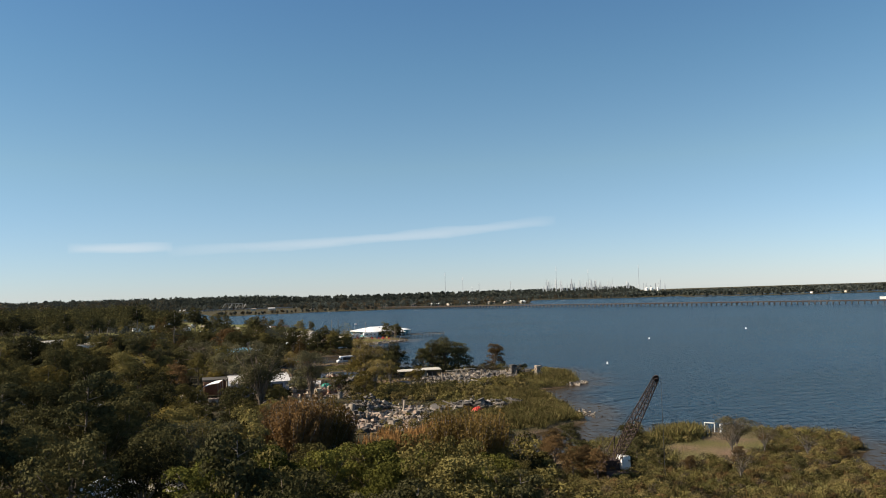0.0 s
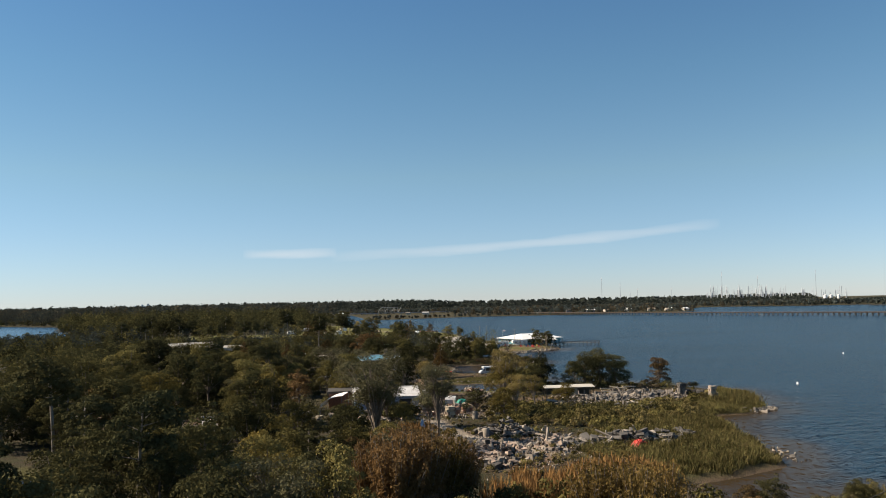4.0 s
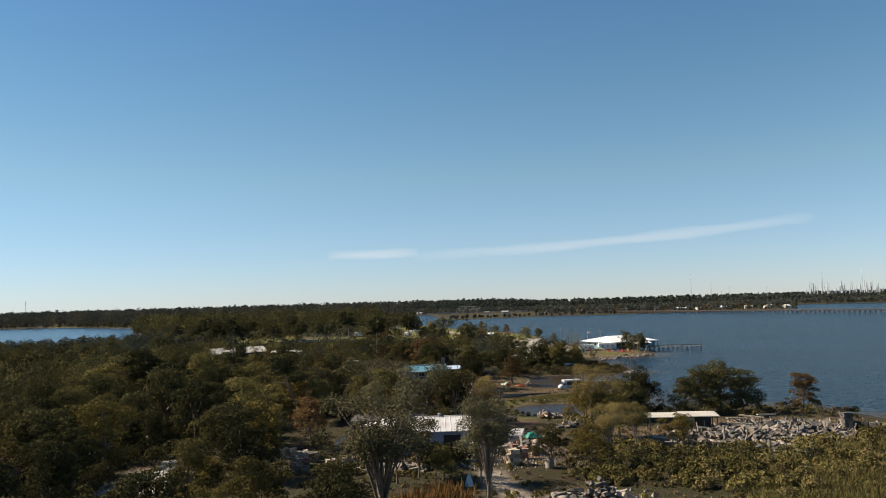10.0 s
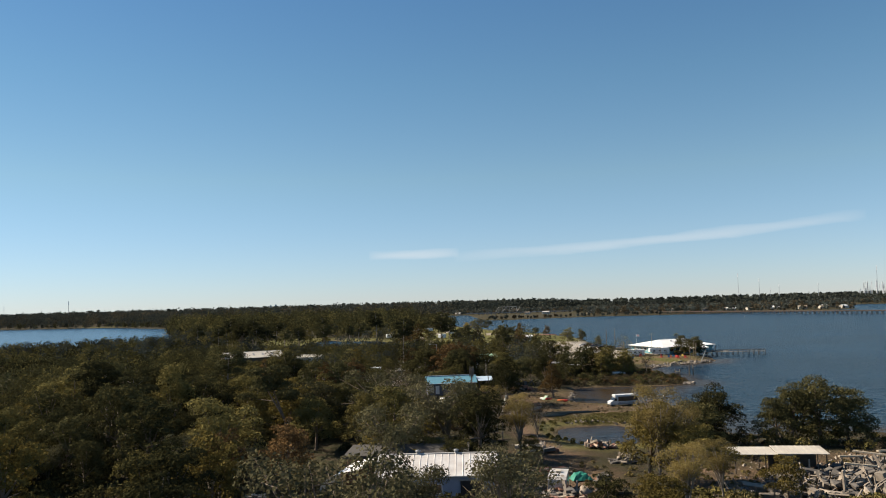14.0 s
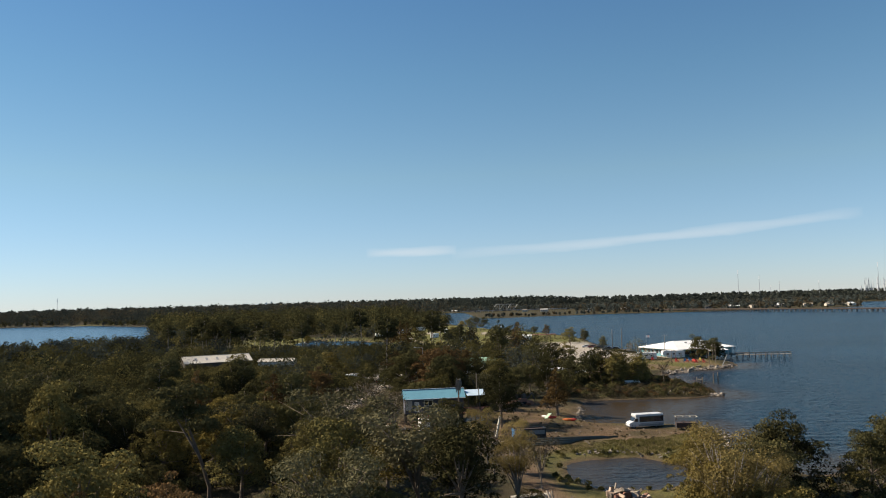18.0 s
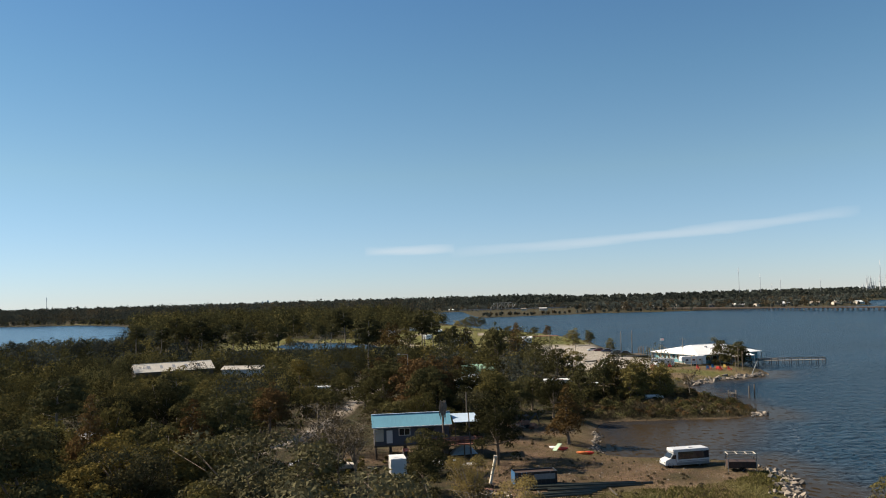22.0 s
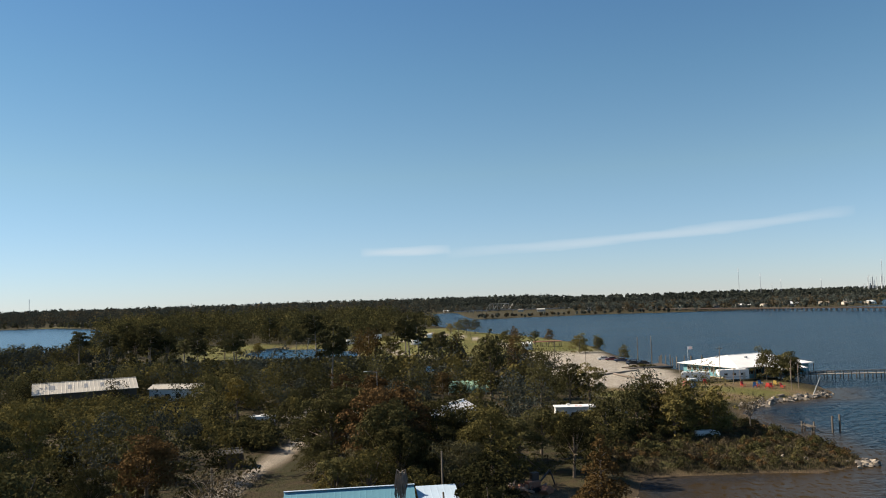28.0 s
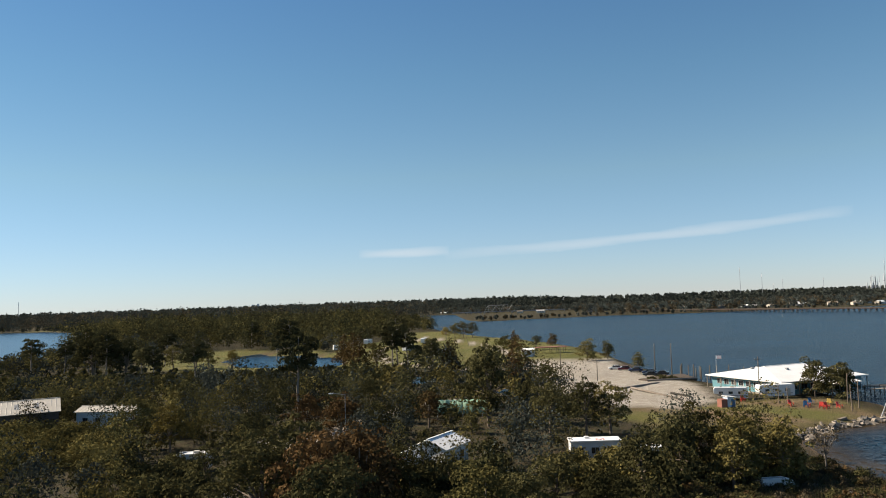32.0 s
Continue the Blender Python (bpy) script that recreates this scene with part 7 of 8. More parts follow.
for i, (x, y, rz, ln) in enumerate(((60, 117, 20, 5.0), (63.5, 119, -24, 4.4), (67, 120.5, 28, 5.2), (58.5, 112, -12, 4.0))):
    bmk = thing("roof_beam", x, y, "long pale timber beam propped over the stones", "beam", rz, group="beams over the stones")
    part("beam", one_box(0, 0, 1.9, ln, 0.34, 0.22, ry=5), CUTSTONE, bmk)
    for e in (-0.4, 0.4):
        part("prop", one_box(ln * e, 0, 0.9, 0.16, 0.16, 1.9), DARKWOOD, bmk)

slab = thing("flat_shed", -34.6, 83.5, "long low shed with a flat pale concrete roof", "shed", 9.5)
part("wall", one_box(0, 0, 1.0, 2.5, 20.6, 2.2), DARKWOOD, slab)
part("roof", one_box(0, 0, 2.22, 2.9, 21.2, 0.22, bevel=0.05), CONCRETE, slab)


def tarp(x, y, rz, sx, sy, sz, mat, label, seed):
    t = thing("tarpaulin", x, y, label, "tarp", rz)
    r = np.random.default_rng(seed)
    bm = bmesh.new()
    n = 9
    vs = [[bm.verts.new(((i / (n - 1) - 0.5) * sx, (j / (n - 1) - 0.5) * sy, 0.05 + sz * (1 - max(abs(i / (n - 1) - 0.5), abs(j / (n - 1) - 0.5)) ** 2 * 3.6) * (0.8 + 0.35 * r.random()))) for j in range(n)] for i in range(n)]
    for i in range(n - 1):
        for j in range(n - 1):
            bm.faces.new((vs[i][j], vs[i + 1][j], vs[i + 1][j + 1], vs[i][j + 1]))
    part("sheet", bm, mat, t, "", False)


endx = patch([(-37, 66), (-29, 66), (-29, 74), (-30.5, 88), (-31.5, 88), (-32, 71.5), (-37, 71)], 60, r3)
shrubs("thicket", "dark thicket round the long low shed", endx, 1.4, 2.8, 260, 0.12, DARK, r3)
tarp(21.6, 116, 10, 2.9, 2.4, 1.0, GREENTARP, "green tarpaulin over a stack of goods", 1)
tarp(12.0, 203.4, 12, 4.4, 2.0, 1.5, PALEBLUE, "silvery blue cover over a car below the house", 5)
tarp(-40, 211, 4, 5.2, 3.4, 2.6, GREENTARP, "green tarpaulin over a boat", 2)
tarp(41, 51.2, 20, 2.8, 2.2, 1.2, RED, "bright red tarpaulin on the stone pile", 3)
tarp(7.2, 79.6, 10, 1.0, 1.0, 1.7, PALEBLUE, "pale blue cloth over a statue-like block", 4)

log = thing("pale_pipe", 16.6, 137.0, "thick pale pipe lying across the scrap heap", "pipe", 4)
part("barrel", rod(bmesh.new(), (-2.4, 0, 0.75), (2.4, 0, 0.95), 0.42, 0.42, 14), CREAM, log)
for u in (-1.7, 1.6):
    part("chock", one_box(u, 0, 0.2, 0.3, 1.1, 0.6, bevel=0.03), WOOD, log)

# ---- the old crane on the spit ----
crane = thing("lattice_crane", 36.0, -10.0, "old rusty lattice-boom crane with a white cab", "crane", 0)
part("undercarriage", one_box(0, 0, 0.5, 4.2, 3.2, 0.9, bevel=0.1), RUST, crane)
for s in (-1, 1):
    part("track", one_box(0, s * 1.7, 0.5, 4.8, 0.7, 1.0, bevel=0.25), RUST, crane)
part("engine_house", one_box(-0.4, 1.4, 1.6, 2.2, 2.4, 1.5, bevel=0.1), RUST, crane)
part("cab", one_box(1.5, 0.6, 1.8, 1.5, 1.6, 2.0, bevel=0.35), WHITE, crane, "white rounded cab")
foot, tip = Vector((0.2, 1.0, 1.6)), Vector((-13.5, -29.3, 17.0))
axis = (tip - foot)
sidev = axis.cross(Vector((0, 0, 1))).normalized()
upv = sidev.cross(axis.normalized())
corner = lambda u, a, b: foot + axis * u + (sidev * a + upv * b) * min(0.3 + 2.0 * u, 0.52, 0.9 - 0.7 * u)
bm = bmesh.new()
for a, b in ((-1, -1), (1, -1), (1, 1), (-1, 1)):
    rod(bm, corner(0, a, b), corner(0.5, a, b), 0.07, 0.06, 5)
    rod(bm, corner(0.5, a, b), corner(1, a, b), 0.06, 0.06, 5)
part("boom_chords", bm, RUST, crane)
bm = bmesh.new()
N = 34
for i in range(N):
    u, v = i / N, (i + 1) / N
    s = 1 if i % 2 else -1
    for (a, b), (c2, d) in (((-s, -1), (s, -1)), ((-s, 1), (s, 1)), ((-1, -s), (-1, s)), ((1, -s), (1, s))):
        rod(bm, corner(u, a, b), corner(v, c2, d), 0.035, 0.035, 4)
part("boom_lacing", bm, RUST, crane)
facing = Vector((0.6, 0.8, 0))
head = part("boom_head", rod(bmesh.new(), tip - facing * 0.3, tip + facing * 0.3, 0.27, sides=16), RUST, crane, "sheave wheels at the boom tip")
part("sheave", rod(bmesh.new(), tip + Vector((-0.3, -0.45, -0.15)) - facing * 0.3, tip + Vector((-0.3, -0.45, -0.15)) + facing * 0.3, 0.2, sides=12), RUST, head)
part("hoist_rope", rod(bmesh.new(), tip + Vector((0.3, -0.3, 0)), tip + Vector((0.3, -0.3, -9.0)), 0.03, sides=4), BLACK, crane)
part("pendant", rod(bmesh.new(), tip, Vector((1.2, 2.0, 5.2)), 0.03, sides=4), BLACK, crane)
bm = bmesh.new()
rod(bm, (0.9, 1.9, 3.1), (1.2, 2.0, 5.2), 0.08)
rod(bm, (-0.3, 1.9, 3.1), (1.2, 2.0, 5.2), 0.08)
part("gantry", bm, RUST, crane)

gate = thing("goal_posts", 69.8, 13.0, "white pipe frame standing in the reeds", "frame", -50)
for s in (-1, 1):
    part("post", rod(bmesh.new(), (s * 0.85, 0, -0.3), (s * 0.85, 0, 1.6), 0.09), WHITE, gate)
part("crossbar", rod(bmesh.new(), (-0.9, 0, 1.6), (0.9, 0, 1.6), 0.09), WHITE, gate)
post = thing("white_post", 72.8, 13.6, "short white post in the reeds", "post")
part("shaft", one_box(0, 0, 0.7, 0.5, 0.3, 1.5, bevel=0.05), WHITE, post)
for x, y in ((124.4, 134.7), (208.7, 231.3), (297.2, 263.3)):
    b = tagged(new("buoy", bm_mesh("buoy", rod(bmesh.new(), (0, 0, -0.2), (0, 0, 0.7), 0.35, 0.2, 12), WHITE, True)), "small white buoy floating on the bay", "buoy")
    b.location = (x, y, 0)


# ---- far things ----
def bridge_line():
    a, b = Vector((287, 1309, 0)), Vector((870, 185, 0))
    n = 200
    rz = math.degrees(math.atan2(b.y - a.y, b.x - a.x))
    tr = tagged(new("trestle_bridge"), "long low railway trestle on dark piers across the bay", "bridge")
    tr.matrix_basis = pose(a.x, a.y, 0, 0, 0, rz)
    length = (b - a).length
    part("deck", one_box(length / 2, 0, 3.5, length, 4.2, 1.1), RUST, tr)
    part("parapet", one_box(length / 2, -2.2, 4.1, length, 0.2, 0.5), DARKWOOD, tr)
    bm = bmesh.new()
    box(bm, 0, 0, 2.95, 0.5, 4.6, 0.5)
    for s in (-1.6, 0, 1.6):
        rod(bm, (0, s, -3), (0, s, 2.9), 0.32, sides=6)
    me = bm_mesh("bent", bm, DARKWOOD)
    for i in range(n):
        p = part("bent", me, None, tr)
        p.location = (length * (i + 0.5) / n, 0, 0)
    for i, (x, m) in enumerate(((905, WHITE), (935, DARKHAZE), (965, WHITE))):
        w = thing("rail_wagon", *(a + (b - a) * (x / length)).to_2d(), "railway wagon standing on the trestle", "wagon", rz, 3.9, "rail wagons")
        part("body", one_box(0, 0, 2.2, 26, 3.0, 2.6), m, w)
        for s in (-8, 8):
            part("bogie", one_box(s, 0, 0.45, 3, 2.4, 0.9), CHARCOAL, w)


bridge_line()


def truss(x, y, rz, length, h):
    t = thing("truss_bridge", x, y, "grey steel truss span over the canal", "bridge", rz, 0)
    part("deck", one_box(0, 0, 4.6, length, 6, 1.0), GREYSTEEL, t)
    bm = bmesh.new()
    n = 7
    for s in (-3, 3):
        for i in range(n):
            u0, u1 = -length / 2 + length * i / n, -length / 2 + length * (i + 1) / n
            z0, z1 = (5, 5 + h) if i % 2 == 0 else (5 + h, 5)
            rod(bm, (u0, s, z0), (u1, s, z1), 0.22, sides=4)
            rod(bm, (u0, s, 5), (u0, s, 5 + h * (0 < i)), 0.25, sides=4)
        rod(bm, (-length / 2 + length / n, s, 5 + h), (length / 2 - length / n, s, 5 + h), 0.4, sides=4)
    part("truss", bm, GREYSTEEL, t)
    for u in (-length / 2, length / 2):
        part("pier", one_box(u, 0, 1.0, 2.5, 8, 7), CONCRETE, t)
    part("approach", one_box(-length / 2 - 30, 0, 4.4, 60, 6, 1.2), DARKHAZE, t)
    part("approach", one_box(length / 2 + 60, 0, 4.4, 120, 6, 1.2), DARKHAZE, t)
    for i in range(8):
        part("pier", one_box(-length / 2 - 8 - i * 8 if i < 4 else length / 2 + 20 + (i - 4) * 25, 0, 1.0, 1.5, 6, 6), CONCRETE, t)


truss(118, 1575, -4, 50, 11)

for x, y, h in ((1074.5, 2900, 108), (1152, 2900, 85), (1590, 2900, 122), (1748, 2900, 105), (2010, 2900, 125), (1225, 2900, 62), (1370, 2900, 62), (-952, 1935, 60), (-1500, 2600, 60), (1195, 2905, 48)):
    m = thing("radio_mast", x, y, "thin guyed lattice mast on the horizon", "mast", z=0, group="radio masts")
    part("shaft", rod(bmesh.new(), (0, 0, 0), (0, 0, h), 0.8, 0.4, 4), DARKHAZE, m)
    part("top_section", rod(bmesh.new(), (0, 0, h * 0.86), (0, 0, h), 1.1, 0.5, 4), HAZE, m)
pr = np.random.default_rng(5)
for i in range(120):
    x = 1530 + 350 * pr.random() if i < 96 else 1920 + 240 * pr.random()
    h = 28 + 34 * pr.random() ** 2
    t = thing("refinery_tower", x, 2860 + 80 * pr.random(), "slim refinery column on the horizon", "tower", z=0, group="refinery columns")
    r = 0.8 + 1.7 * pr.random() ** 2
    part("column", rod(bmesh.new(), (0, 0, 0), (0, 0, h), r, r * 0.8, 8), HAZE if i % 3 else DARKHAZE, t)
    part("chimney", rod(bmesh.new(), (0, 0, h), (0, 0, h * 1.12), r * 0.35, sides=6), HAZE, t)
    part("platform", rod(bmesh.new(), (0, 0, h * 0.7), (0, 0, h * 0.72), r * 1.6, sides=8), DARKHAZE, t)
for x, r in ((2030, 7), (2056, 6), (2090, 5), (1905, 5.5)):
    t = thing("storage_tank", x, 2870, "white storage tank on the horizon", "tank", z=0, group="storage tanks")
    part("shell", rod(bmesh.new(), (0, 0, 0), (0, 0, 17), r, sides=20), ROOFWHITE, t)
    part("dome", rod(bmesh.new(), (0, 0, 17), (0, 0, 19), r, r * 0.3, sides=20), ROOFWHITE, t)
for i in range(9):
    b = thing("skyline_tower", -1160 + i * 16 + 6 * pr.random(), 4700, "pale distant city tower", "tower", z=0, group="city towers")
    hh = (30, 36, 40, 34, 46, 38, 50, 36, 30)[i]
    part("shaft", one_box(0, 0, hh / 2, 10, 10, hh), HAZE, b)
    part("crown", one_box(0, 0, hh + 1, 6, 6, 2), HAZE, b)
hp = np.random.default_rng(12)
HOUSES = [(300, 1340), (345, 1350), (378, 1330), (420, 1280), (455, 1260), (490, 1275), (520, 1250), (560, 1240), (590, 1235), (612, 1215), (250, 1390), (470, 1320), (540, 1310), (150, 1500), (180, 1450), (640, 1330),
          (-20, 1080), (-45, 1010), (-90, 930), (-60, 1150), (20, 1690), (80, 1720), (1210, 1110), (1260, 1075)]
for x, y in HOUSES:
    gabled("house", x, y, hp.uniform(-25, 25), hp.uniform(8, 14), hp.uniform(6, 8), hp.uniform(2.8, 3.8), hp.uniform(1.4, 2.2), (WHITE, CREAM, CREAM, SIDING)[hp.integers(4)], (ROOFWHITE, GALV, WOOD)[hp.integers(3)],
           "far shore house with a pale roof", door=False, category="house", windows=3)
shelter = thing("picnic_shelter", 65.6, 520, "brown picnic shelter on the lawn by the water", "shelter", 4)
part("roof", one_box(0, 0, 2.8, 14, 5, 0.3), DECK, shelter)
for i in range(5):
    for s in (-1, 1):
        part("post", one_box(-6.5 + i * 3.25, s * 2.2, 1.3, 0.2, 0.2, 2.7), DARKWOOD, shelter)

# ---- stones, last ----
def rough_block(seed, sx, sy, sz, chip=0.09):
    r = np.random.default_rng(seed)
    bm = bmesh.new()
    bmesh.ops.create_cube(bm, size=1)
    bmesh.ops.bevel(bm, geom=bm.edges[:], offset=0.09, segments=1, affect="EDGES")
    for v in bm.verts:
        v.co += Vector(r.normal(size=3) * chip)
        v.co.x, v.co.y, v.co.z = v.co.x * sx, v.co.y * sy, v.co.z * sz
    return bm


BLOCKS = {}
for nm, m in (("grey", GREYSTONE), ("pale", STONE), ("pink", PINKSTONE), ("brick", BRICKRED), ("cream", CUTSTONE)):
    BLOCKS[nm] = [bm_mesh("block", rough_block(40 + i, *s), m) for i, s in enumerate(((1.2, 0.8, 0.7), (0.9, 0.8, 0.8), (1.6, 0.6, 0.5), (0.7, 0.6, 0.5), (1.9, 0.9, 0.4)))]
DRUM = bm_mesh("drum", rod(bmesh.new(), (0, 0, -0.5), (0, 0, 0.5), 0.5, 0.47, 12), STONE, True)
TIMBER = bm_mesh("timber", one_box(0, 0, 0, 3.2, 0.22, 0.16), WOOD)


def stone_pile(x, y, rx, ry, n, kinds, label, seed, tall=1.2, rz=0, drums=0, timbers=0):
    """A heap of cut stones, highest in the middle."""
    r = np.random.default_rng(seed)
    p = thing("stone_pile", x, y, label, "stones", rz)
    for i in range(n + drums + timbers):
        a, u = r.random() * math.tau, math.sqrt(r.random())
        px, py = rx * u * math.cos(a), ry * u * math.sin(a)
        pz = 0.25 + tall * (1 - u) * (0.3 + 0.7 * r.random())
        fam = BLOCKS[kinds[r.integers(len(kinds))]]
        name, me = ("block", fam[r.integers(len(fam))]) if i < n else (("drum", DRUM) if i < n + drums else ("timber", TIMBER))
        ob = part(name, me, None, p)
        s = 0.38 + 0.62 * r.random() + (0.9 * r.random() if i % 5 == 0 else 0)
        pz += 0.45 * tall * max(0, math.sin(px * 1.1 + seed) * math.sin(py * 0.9 + 2 * seed)) * (1 - u * u)
        tilt = 16 if i < n else 40
        ob.matrix_basis = pose(px, py, pz, r.normal() * tilt, r.normal() * tilt, r.random() * 360) @ Matrix.Diagonal((s, s, s, 1))
    return p


stone_pile(14.5, 49, 7.5, 9.5, 230, ["pink", "pink", "pink", "pale", "pale", "grey"], "heap of broken pink and pale stone blocks", 1, 2.0, -15, 8, 40)
stone_pile(28, 57, 5, 7, 120, ["pale", "grey", "pink"], "heap of pale broken stone and dead wood", 2, 1.0, 0, 6, 30)
stone_pile(41, 55.5, 10.5, 3.2, 200, ["grey", "grey", "grey", "pale"], "long heap of grey broken stone blocks", 3, 2.4, -4, 6, 30)
stone_pile(50, 60, 5, 3, 50, ["grey"], "heap of dark grey stone blocks", 4, 1.6, 10)
stone_pile(55, 108, 11, 9, 220, ["grey", "pale", "grey"], "wide field of grey and pale cut stones", 5, 1.2, 20, 6, 90)
stone_pile(68, 113, 12, 10, 250, ["grey", "pale", "grey"], "wide field of tumbled grey and pale cut stones", 6, 1.5, 15, 14, 110)
stone_pile(44, 103, 8, 5, 70, ["grey", "pale"], "scattered grey stones beside the open shed", 7, 0.9, 0, 4, 30)
stone_pile(28.5, 139, 2.6, 1.8, 26, ["pink", "pale", "brick"], "small heap of broken stone by the pond", 10, 0.9, 0, 0, 8)
stone_pile(18.2, 135.2, 3.4, 1.3, 14, ["grey", "brick"], "heap of dark scrap and weathered timbers in the yard", 14, 0.7, 4, 0, 18)
stone_pile(30, 127.5, 2.2, 1.2, 12, ["grey", "pale"], "low heap of timbers and stone offcuts in the yard", 15, 0.6, 20, 0, 14)
stone_pile(12.8, 126, 1.8, 2.6, 16, ["grey", "brick", "pale"], "scrap heap beside the workshop", 16, 0.7, 0, 0, 10)
stone_pile(14.8, 174.5, 2.6, 1.6, 24, ["pale", "grey", "brick"], "heap of rubble and scrap beside the boom arm", 12, 0.8, 0, 0, 10)
stone_pile(24, 228.5, 3, 1.6, 18, ["pink", "brick"], "small heap of red rubble on the slope", 13, 0.6)


def stack(x, y, rz, cols, rows, deep, size, kinds, label, seed, jit=0.1):
    """Cut blocks laid in courses."""
    r = np.random.default_rng(seed)
    p = thing("stone_stack", x, y, label, "stones", rz)
    for k in range(rows):
        for i in range(cols):
            for j in range(deep):
                if k and r.random() < 0.18 * k / rows + 0.05:
                    continue
                ob = part("block", BLOCKS[kinds[r.integers(len(kinds))]][(i + j + k) % 2], None, p)
                ob.matrix_basis = pose((i - cols / 2) * size + r.normal() * jit, (j - deep / 2) * size * 0.8 + r.normal() * jit, (k + 0.4) * size * 0.66, r.normal() * 4, r.normal() * 4, r.normal() * 8) @ Matrix.Diagonal((size * 0.9, size * 0.95, size * 0.95, 1))


stone_pile(21.5, 68, 6.2, 2.6, 120, ["grey", "grey", "pale"], "long heap of grey stone blocks beside the track", 20, 2.4, -14, 3, 8)
stone_pile(57, 94, 6, 6, 110, ["grey", "grey", "pale"], "tumbled grey stones at the edge of the marsh", 21, 1.2, 0, 4, 20)
stack(77.5, 111, 0, 2, 6, 2, 0.9, ["grey", "pale"], "ruined square stone pillar", 22, 0.03)
stack(83, 105.5, 8, 2, 5, 2, 0.9, ["pale", "pink"], "ruined pale stone pillar", 23, 0.03)
stack(80, 109.5, -40, 6, 3, 1, 0.95, ["grey"], "broken grey stone wall between pillars", 24)
stack(-9.5, 195.2, -4, 11, 1, 1, 0.75, ["pale"], "row of pale stone blocks along the drive", 64, 0.3)
YARD_STACKS = [(-22.4, 102.3, 8), (-20.4, 105.2, -6), (-17.3, 99.6, 12), (-22.2, 97.2, -10), (-16.0, 102.2, 4), (-17.0, 94.6, -8), (-13.0, 99.0, 6), (-9.6, 96.8, -5), (-6.2, 100.5, 10), (-4.6, 105.0, 3),
               (-2.4, 97.4, -8), (1.6, 97.2, 5), (3.2, 94.4, -12), (6.6, 97.0, 8), (10.0, 99.2, -6), (11.8, 95.6, 14), (14.6, 101.0, 4), (17.0, 97.8, -9), (18.2, 103.6, 7), (20.4, 100.0, -4), (15.2, 93.4, 10)]
MIXES = [["cream", "pale"], ["cream", "cream", "pink"], ["grey", "cream"], ["brick", "cream"], ["pale", "grey"], ["brick", "pink", "pink"]]
LOOKS = ["pallet of cream cut stones in the yard", "pallet of cream and pink cut stones in the yard", "pallet of grey and cream stones in the yard", "pallet of brick-red and cream blocks in the yard", "pallet of weathered grey stones in the yard", "pallet of reddish blocks in the yard"]
for i, (x, y, rz) in enumerate(YARD_STACKS):
    k = i % 6 if x < 4 else (3, 5, 1, 3, 0, 5)[i % 6]
    stack(x, y, rz, 2 + i % 2, 2 + (i * 7) % 3, 2, 0.72 + 0.08 * (i % 3), MIXES[k], LOOKS[k], 70 + i, 0.07)
stone_pile(-1, 92, 9, 2.2, 60, ["pink", "pale", "grey"], "broken offcuts along the front of the yard", 8, 0.7, 0, 2, 10)
stack(23.7, 109, 6, 2, 4, 2, 0.95, ["grey", "brick"], "tall stack of dark reddish blocks beside the old camper", 95, 0.05)
boards = thing("board_pile", 18.0, 119.4, "long rusty beams and boards stacked on the dirt", "boards", 6)
for i in range(7):
    part("board", one_box(-0.3 * (i % 2), -0.9 + i * 0.3, 0.3 + 0.22 * (i % 3), 5.6 - 0.3 * (i % 3), 0.26, 0.2), DECK if i % 2 else WOOD, boards)
pipes = thing("pipe_bundle", 16.4, 133.4, "white and grey drain pipes lying on a heap of scrap", "pipes", 12)
for i in range(5):
    part("pipe", rod(bmesh.new(), (-2.4 + 0.3 * i, -0.7 + 0.4 * i, 0.75 - 0.1 * i), (2.0 + 0.2 * i, -0.5 + 0.4 * i, 0.75 - 0.1 * i), 0.26, sides=10), CUTSTONE if i < 2 else GREYSTEEL, pipes, "", True)
for i in range(6):
    part("scrap", rough_block(200 + i, 0.9, 0.7, 0.45), (RUST, BLUEP, CHARCOAL)[i % 3], pipes).location = (-1.6 + 0.7 * i, 0.9 - 0.5 * (i % 2), 0.3)
stone_pile(17, 106.5, 4, 2.5, 40, ["brick", "pale", "grey"], "broken reddish offcuts beside the old camper", 9, 0.9, 0, 4, 12)
for i, (x, y) in enumerate(((17.5, 66.5), (24.5, 67.5), (20, 90.5))):
    d = thing("stone_drum", x, y, "pale fluted column drum standing on the dirt", "stone")
    ob = part("shaft", DRUM, None, d)
    ob.matrix_basis = pose(0, 0, 0.7) @ Matrix.Diagonal((1.3, 1.3, 1.6, 1))


def rocks_along(pts, n, size, label, seed, spread=0.9):
    """Broken rock dumped along a shore."""
    r = np.random.default_rng(seed)
    p = thing("shore_rocks", pts[0][0], pts[0][1], label, "rocks", z=0)
    seg = [math.dist(a, b) for a, b in zip(pts, pts[1:])]
    for i in range(n):
        s = r.random() * sum(seg)
        k = 0
        while s > seg[k]:
            s -= seg[k]
            k += 1
        (ax, ay), (bx, by) = pts[k], pts[k + 1]
        x, y = ax + (bx - ax) * s / seg[k] + r.normal() * spread, ay + (by - ay) * s / seg[k] + r.normal() * spread
        fam = BLOCKS["pale" if r.random() < 0.6 else "grey"]
        ob = part("rock", fam[r.integers(4)], None, p)
        q = size * (0.5 + 0.8 * r.random())
        ob.matrix_basis = pose(x - pts[0][0], y - pts[0][1], max(ground(x, y), 0) + 0.12 * size, r.normal() * 25, r.normal() * 25, r.random() * 360) @ Matrix.Diagonal((q, q, q, 1))


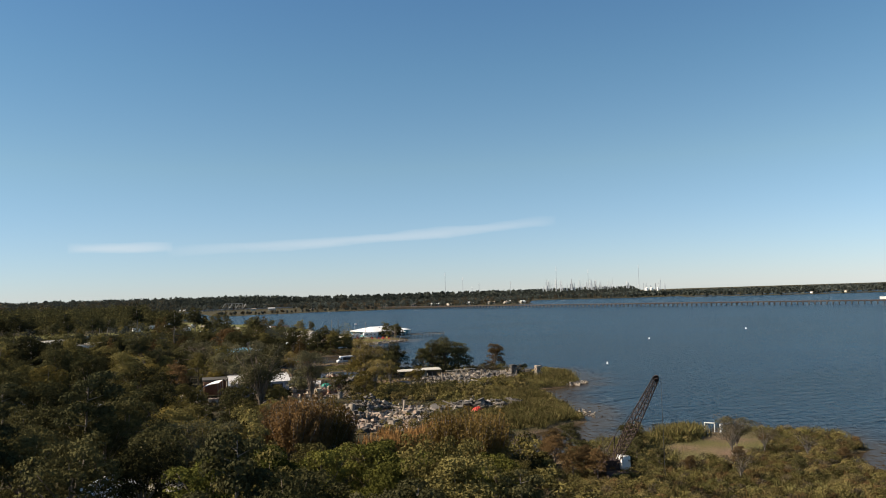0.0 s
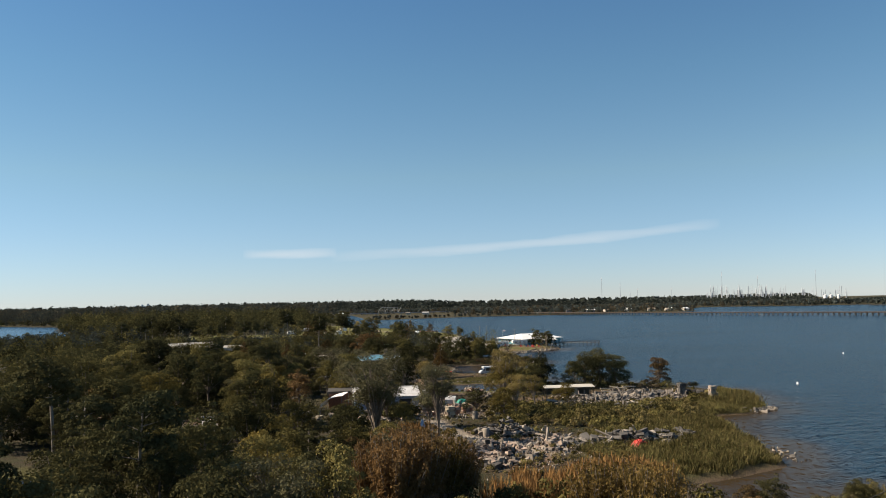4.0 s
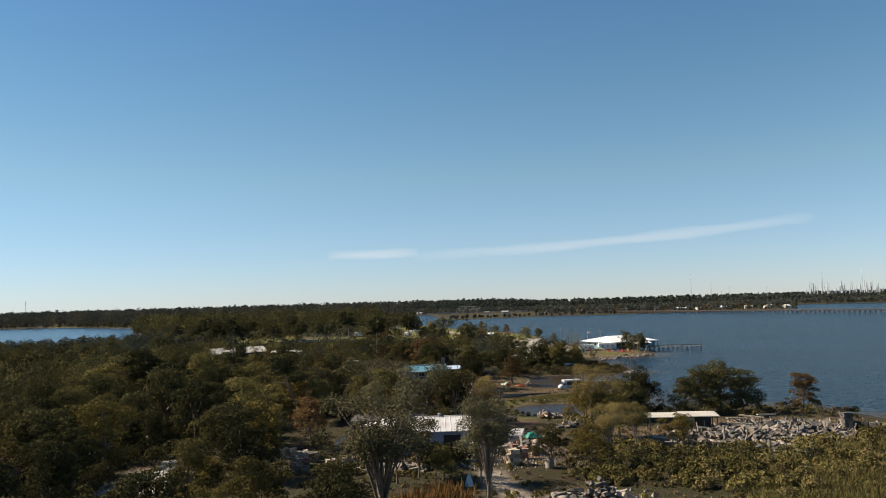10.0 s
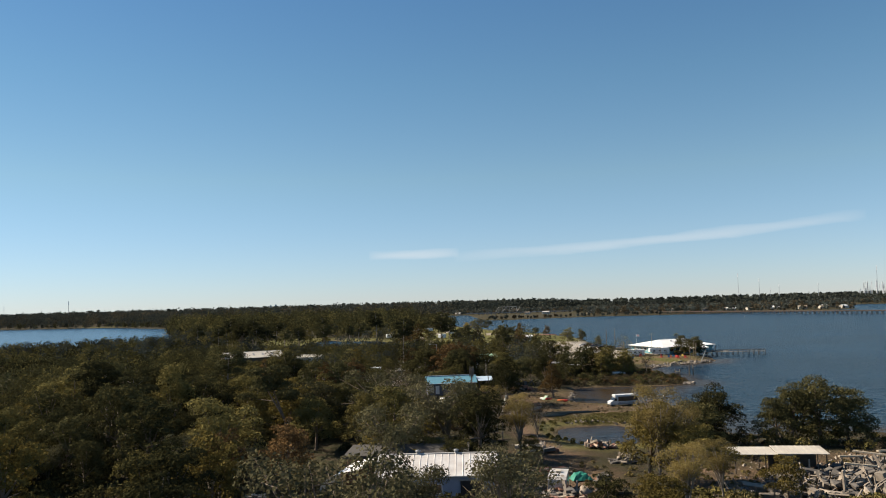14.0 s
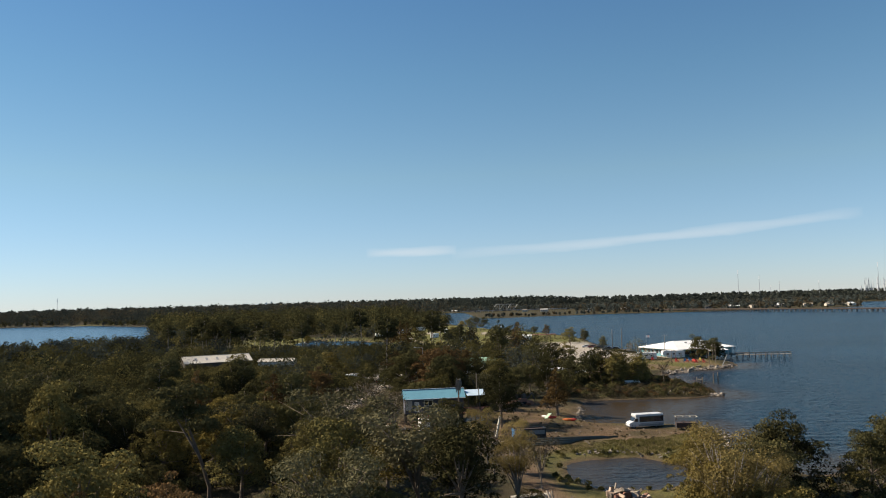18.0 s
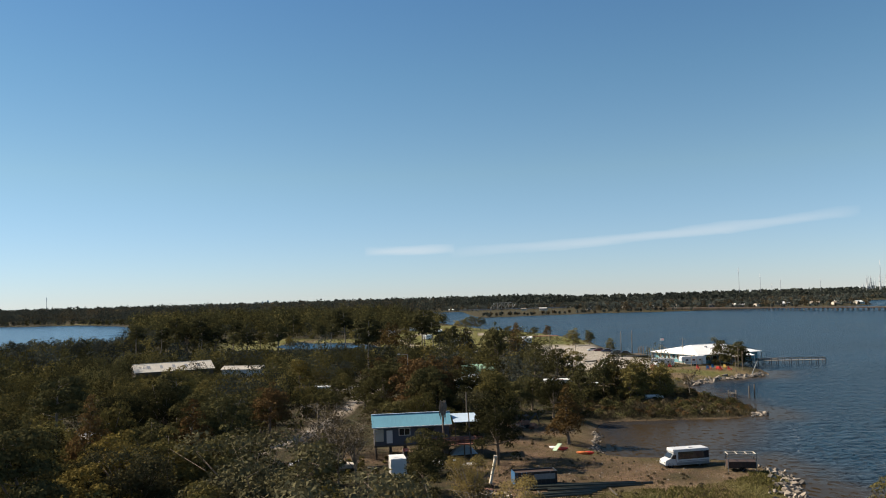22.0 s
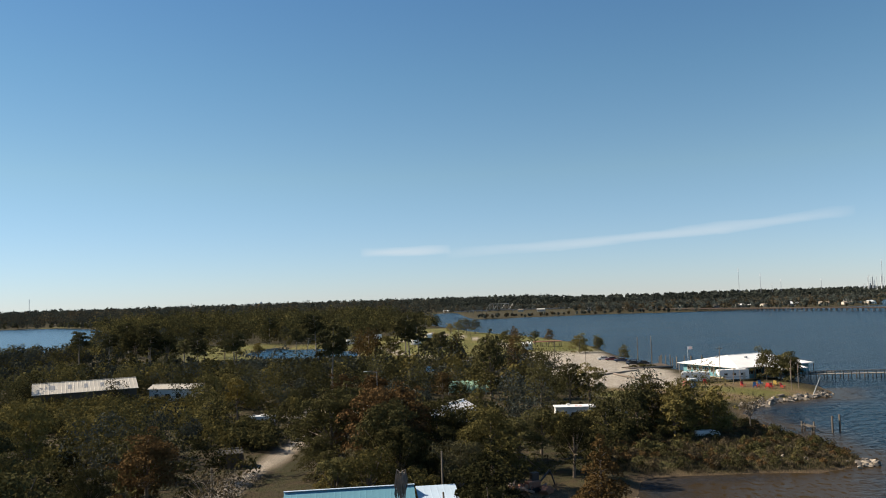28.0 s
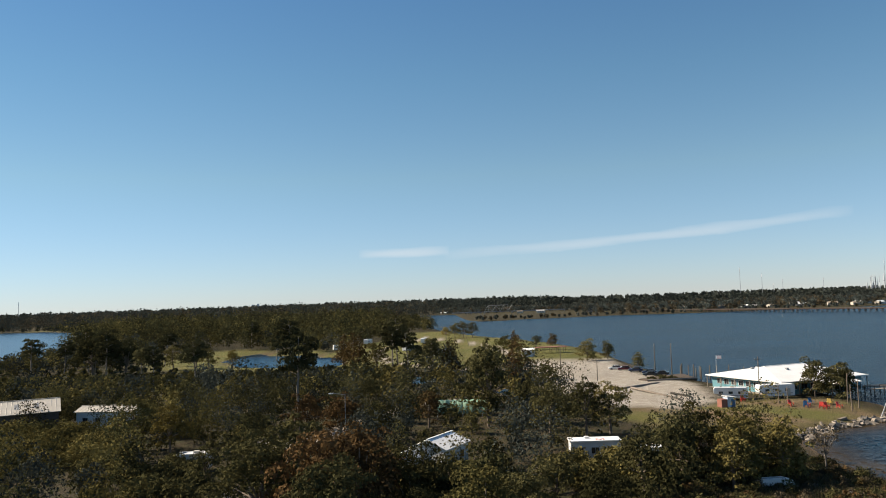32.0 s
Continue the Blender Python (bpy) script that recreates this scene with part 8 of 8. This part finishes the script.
rocks_along([(51.6, 172.5), (54, 178), (56, 186), (56.2, 192)], 170, 0.62, "broken pale rocks along the tip of the spit", 30)
rocks_along([(34.6, 206.5), (34.4, 211), (36, 217), (37.3, 222), (37.6, 227)], 120, 0.42, "low line of pale rocks along the beach", 31, 0.4)
rocks_along([(74, 241), (77, 243.5)], 40, 0.8, "dark rocks at the tip of the point", 32, 0.7)
rocks_along([(78, 297), (84, 304), (92, 309), (102, 314), (108, 319)], 170, 0.9, "bank of pale riprap rocks along the lawn", 33, 1.0)
rocks_along([(83, 88), (88, 90), (90, 93)], 40, 0.8, "rocks at the tip of the marsh", 34, 0.8)
rocks_along([(61, 38), (63.5, 44), (64.5, 49)], 26, 0.4, "dark rocks just off the marsh", 35, 0.9)
rocks_along([(27, 170), (36, 171), (42, 167)], 40, 0.45, "small stones along the pond's bank", 36, 0.5)
rocks_along([(62, 262), (70, 252), (66, 240)], 30, 0.5, "scattered pale stones on the point", 37, 2.0)

# loose stone chips, too small to pick apart
cr = np.random.default_rng(55)
chips = np.concatenate([cr.normal(size=(1500, 2)) * (6, 9) + (18, 54), cr.normal(size=(900, 2)) * (7, 4) + (42, 58), cr.normal(size=(2200, 2)) * (10, 7) + (64, 111), cr.normal(size=(900, 2)) * (7, 4) + (14, 98), cr.normal(size=(90, 2)) * (7, 4.5) + (40, 188), cr.normal(size=(80, 2)) * (9, 4) + (4, 192)])
chips = chips[shore(chips[:, 0], chips[:, 1]) > 1]
cz = height(chips[:, 0], chips[:, 1])
tri_pts = np.concatenate([chips, cz[:, None]], 1)
off = np.array([(1, 0, -0.2), (-0.5, 0.9, -0.2), (-0.5, -0.9, -0.2), (0, 0, 0.8)])
co = (tri_pts[:, None, :] + off[None] * ((0.12 + 0.3 * cr.random(len(chips)) ** 2) * np.where(chips[:, 1] > 150, 0.55, 1.0))[:, None, None] * (1 + 0.4 * cr.normal(size=(len(chips), 4, 3)))).reshape(-1, 3)
base_i = np.arange(len(chips))[:, None] * 4
fi = (base_i[:, :, None] + np.array([[0, 1, 3], [1, 2, 3], [2, 0, 3]])[None]).reshape(-1)
tagged(new("stone_chips", big_mesh("stone_chips", co, 3, fi, STONE)), "scattered pale stone chips on the dirt", "stones", kind="stuff")
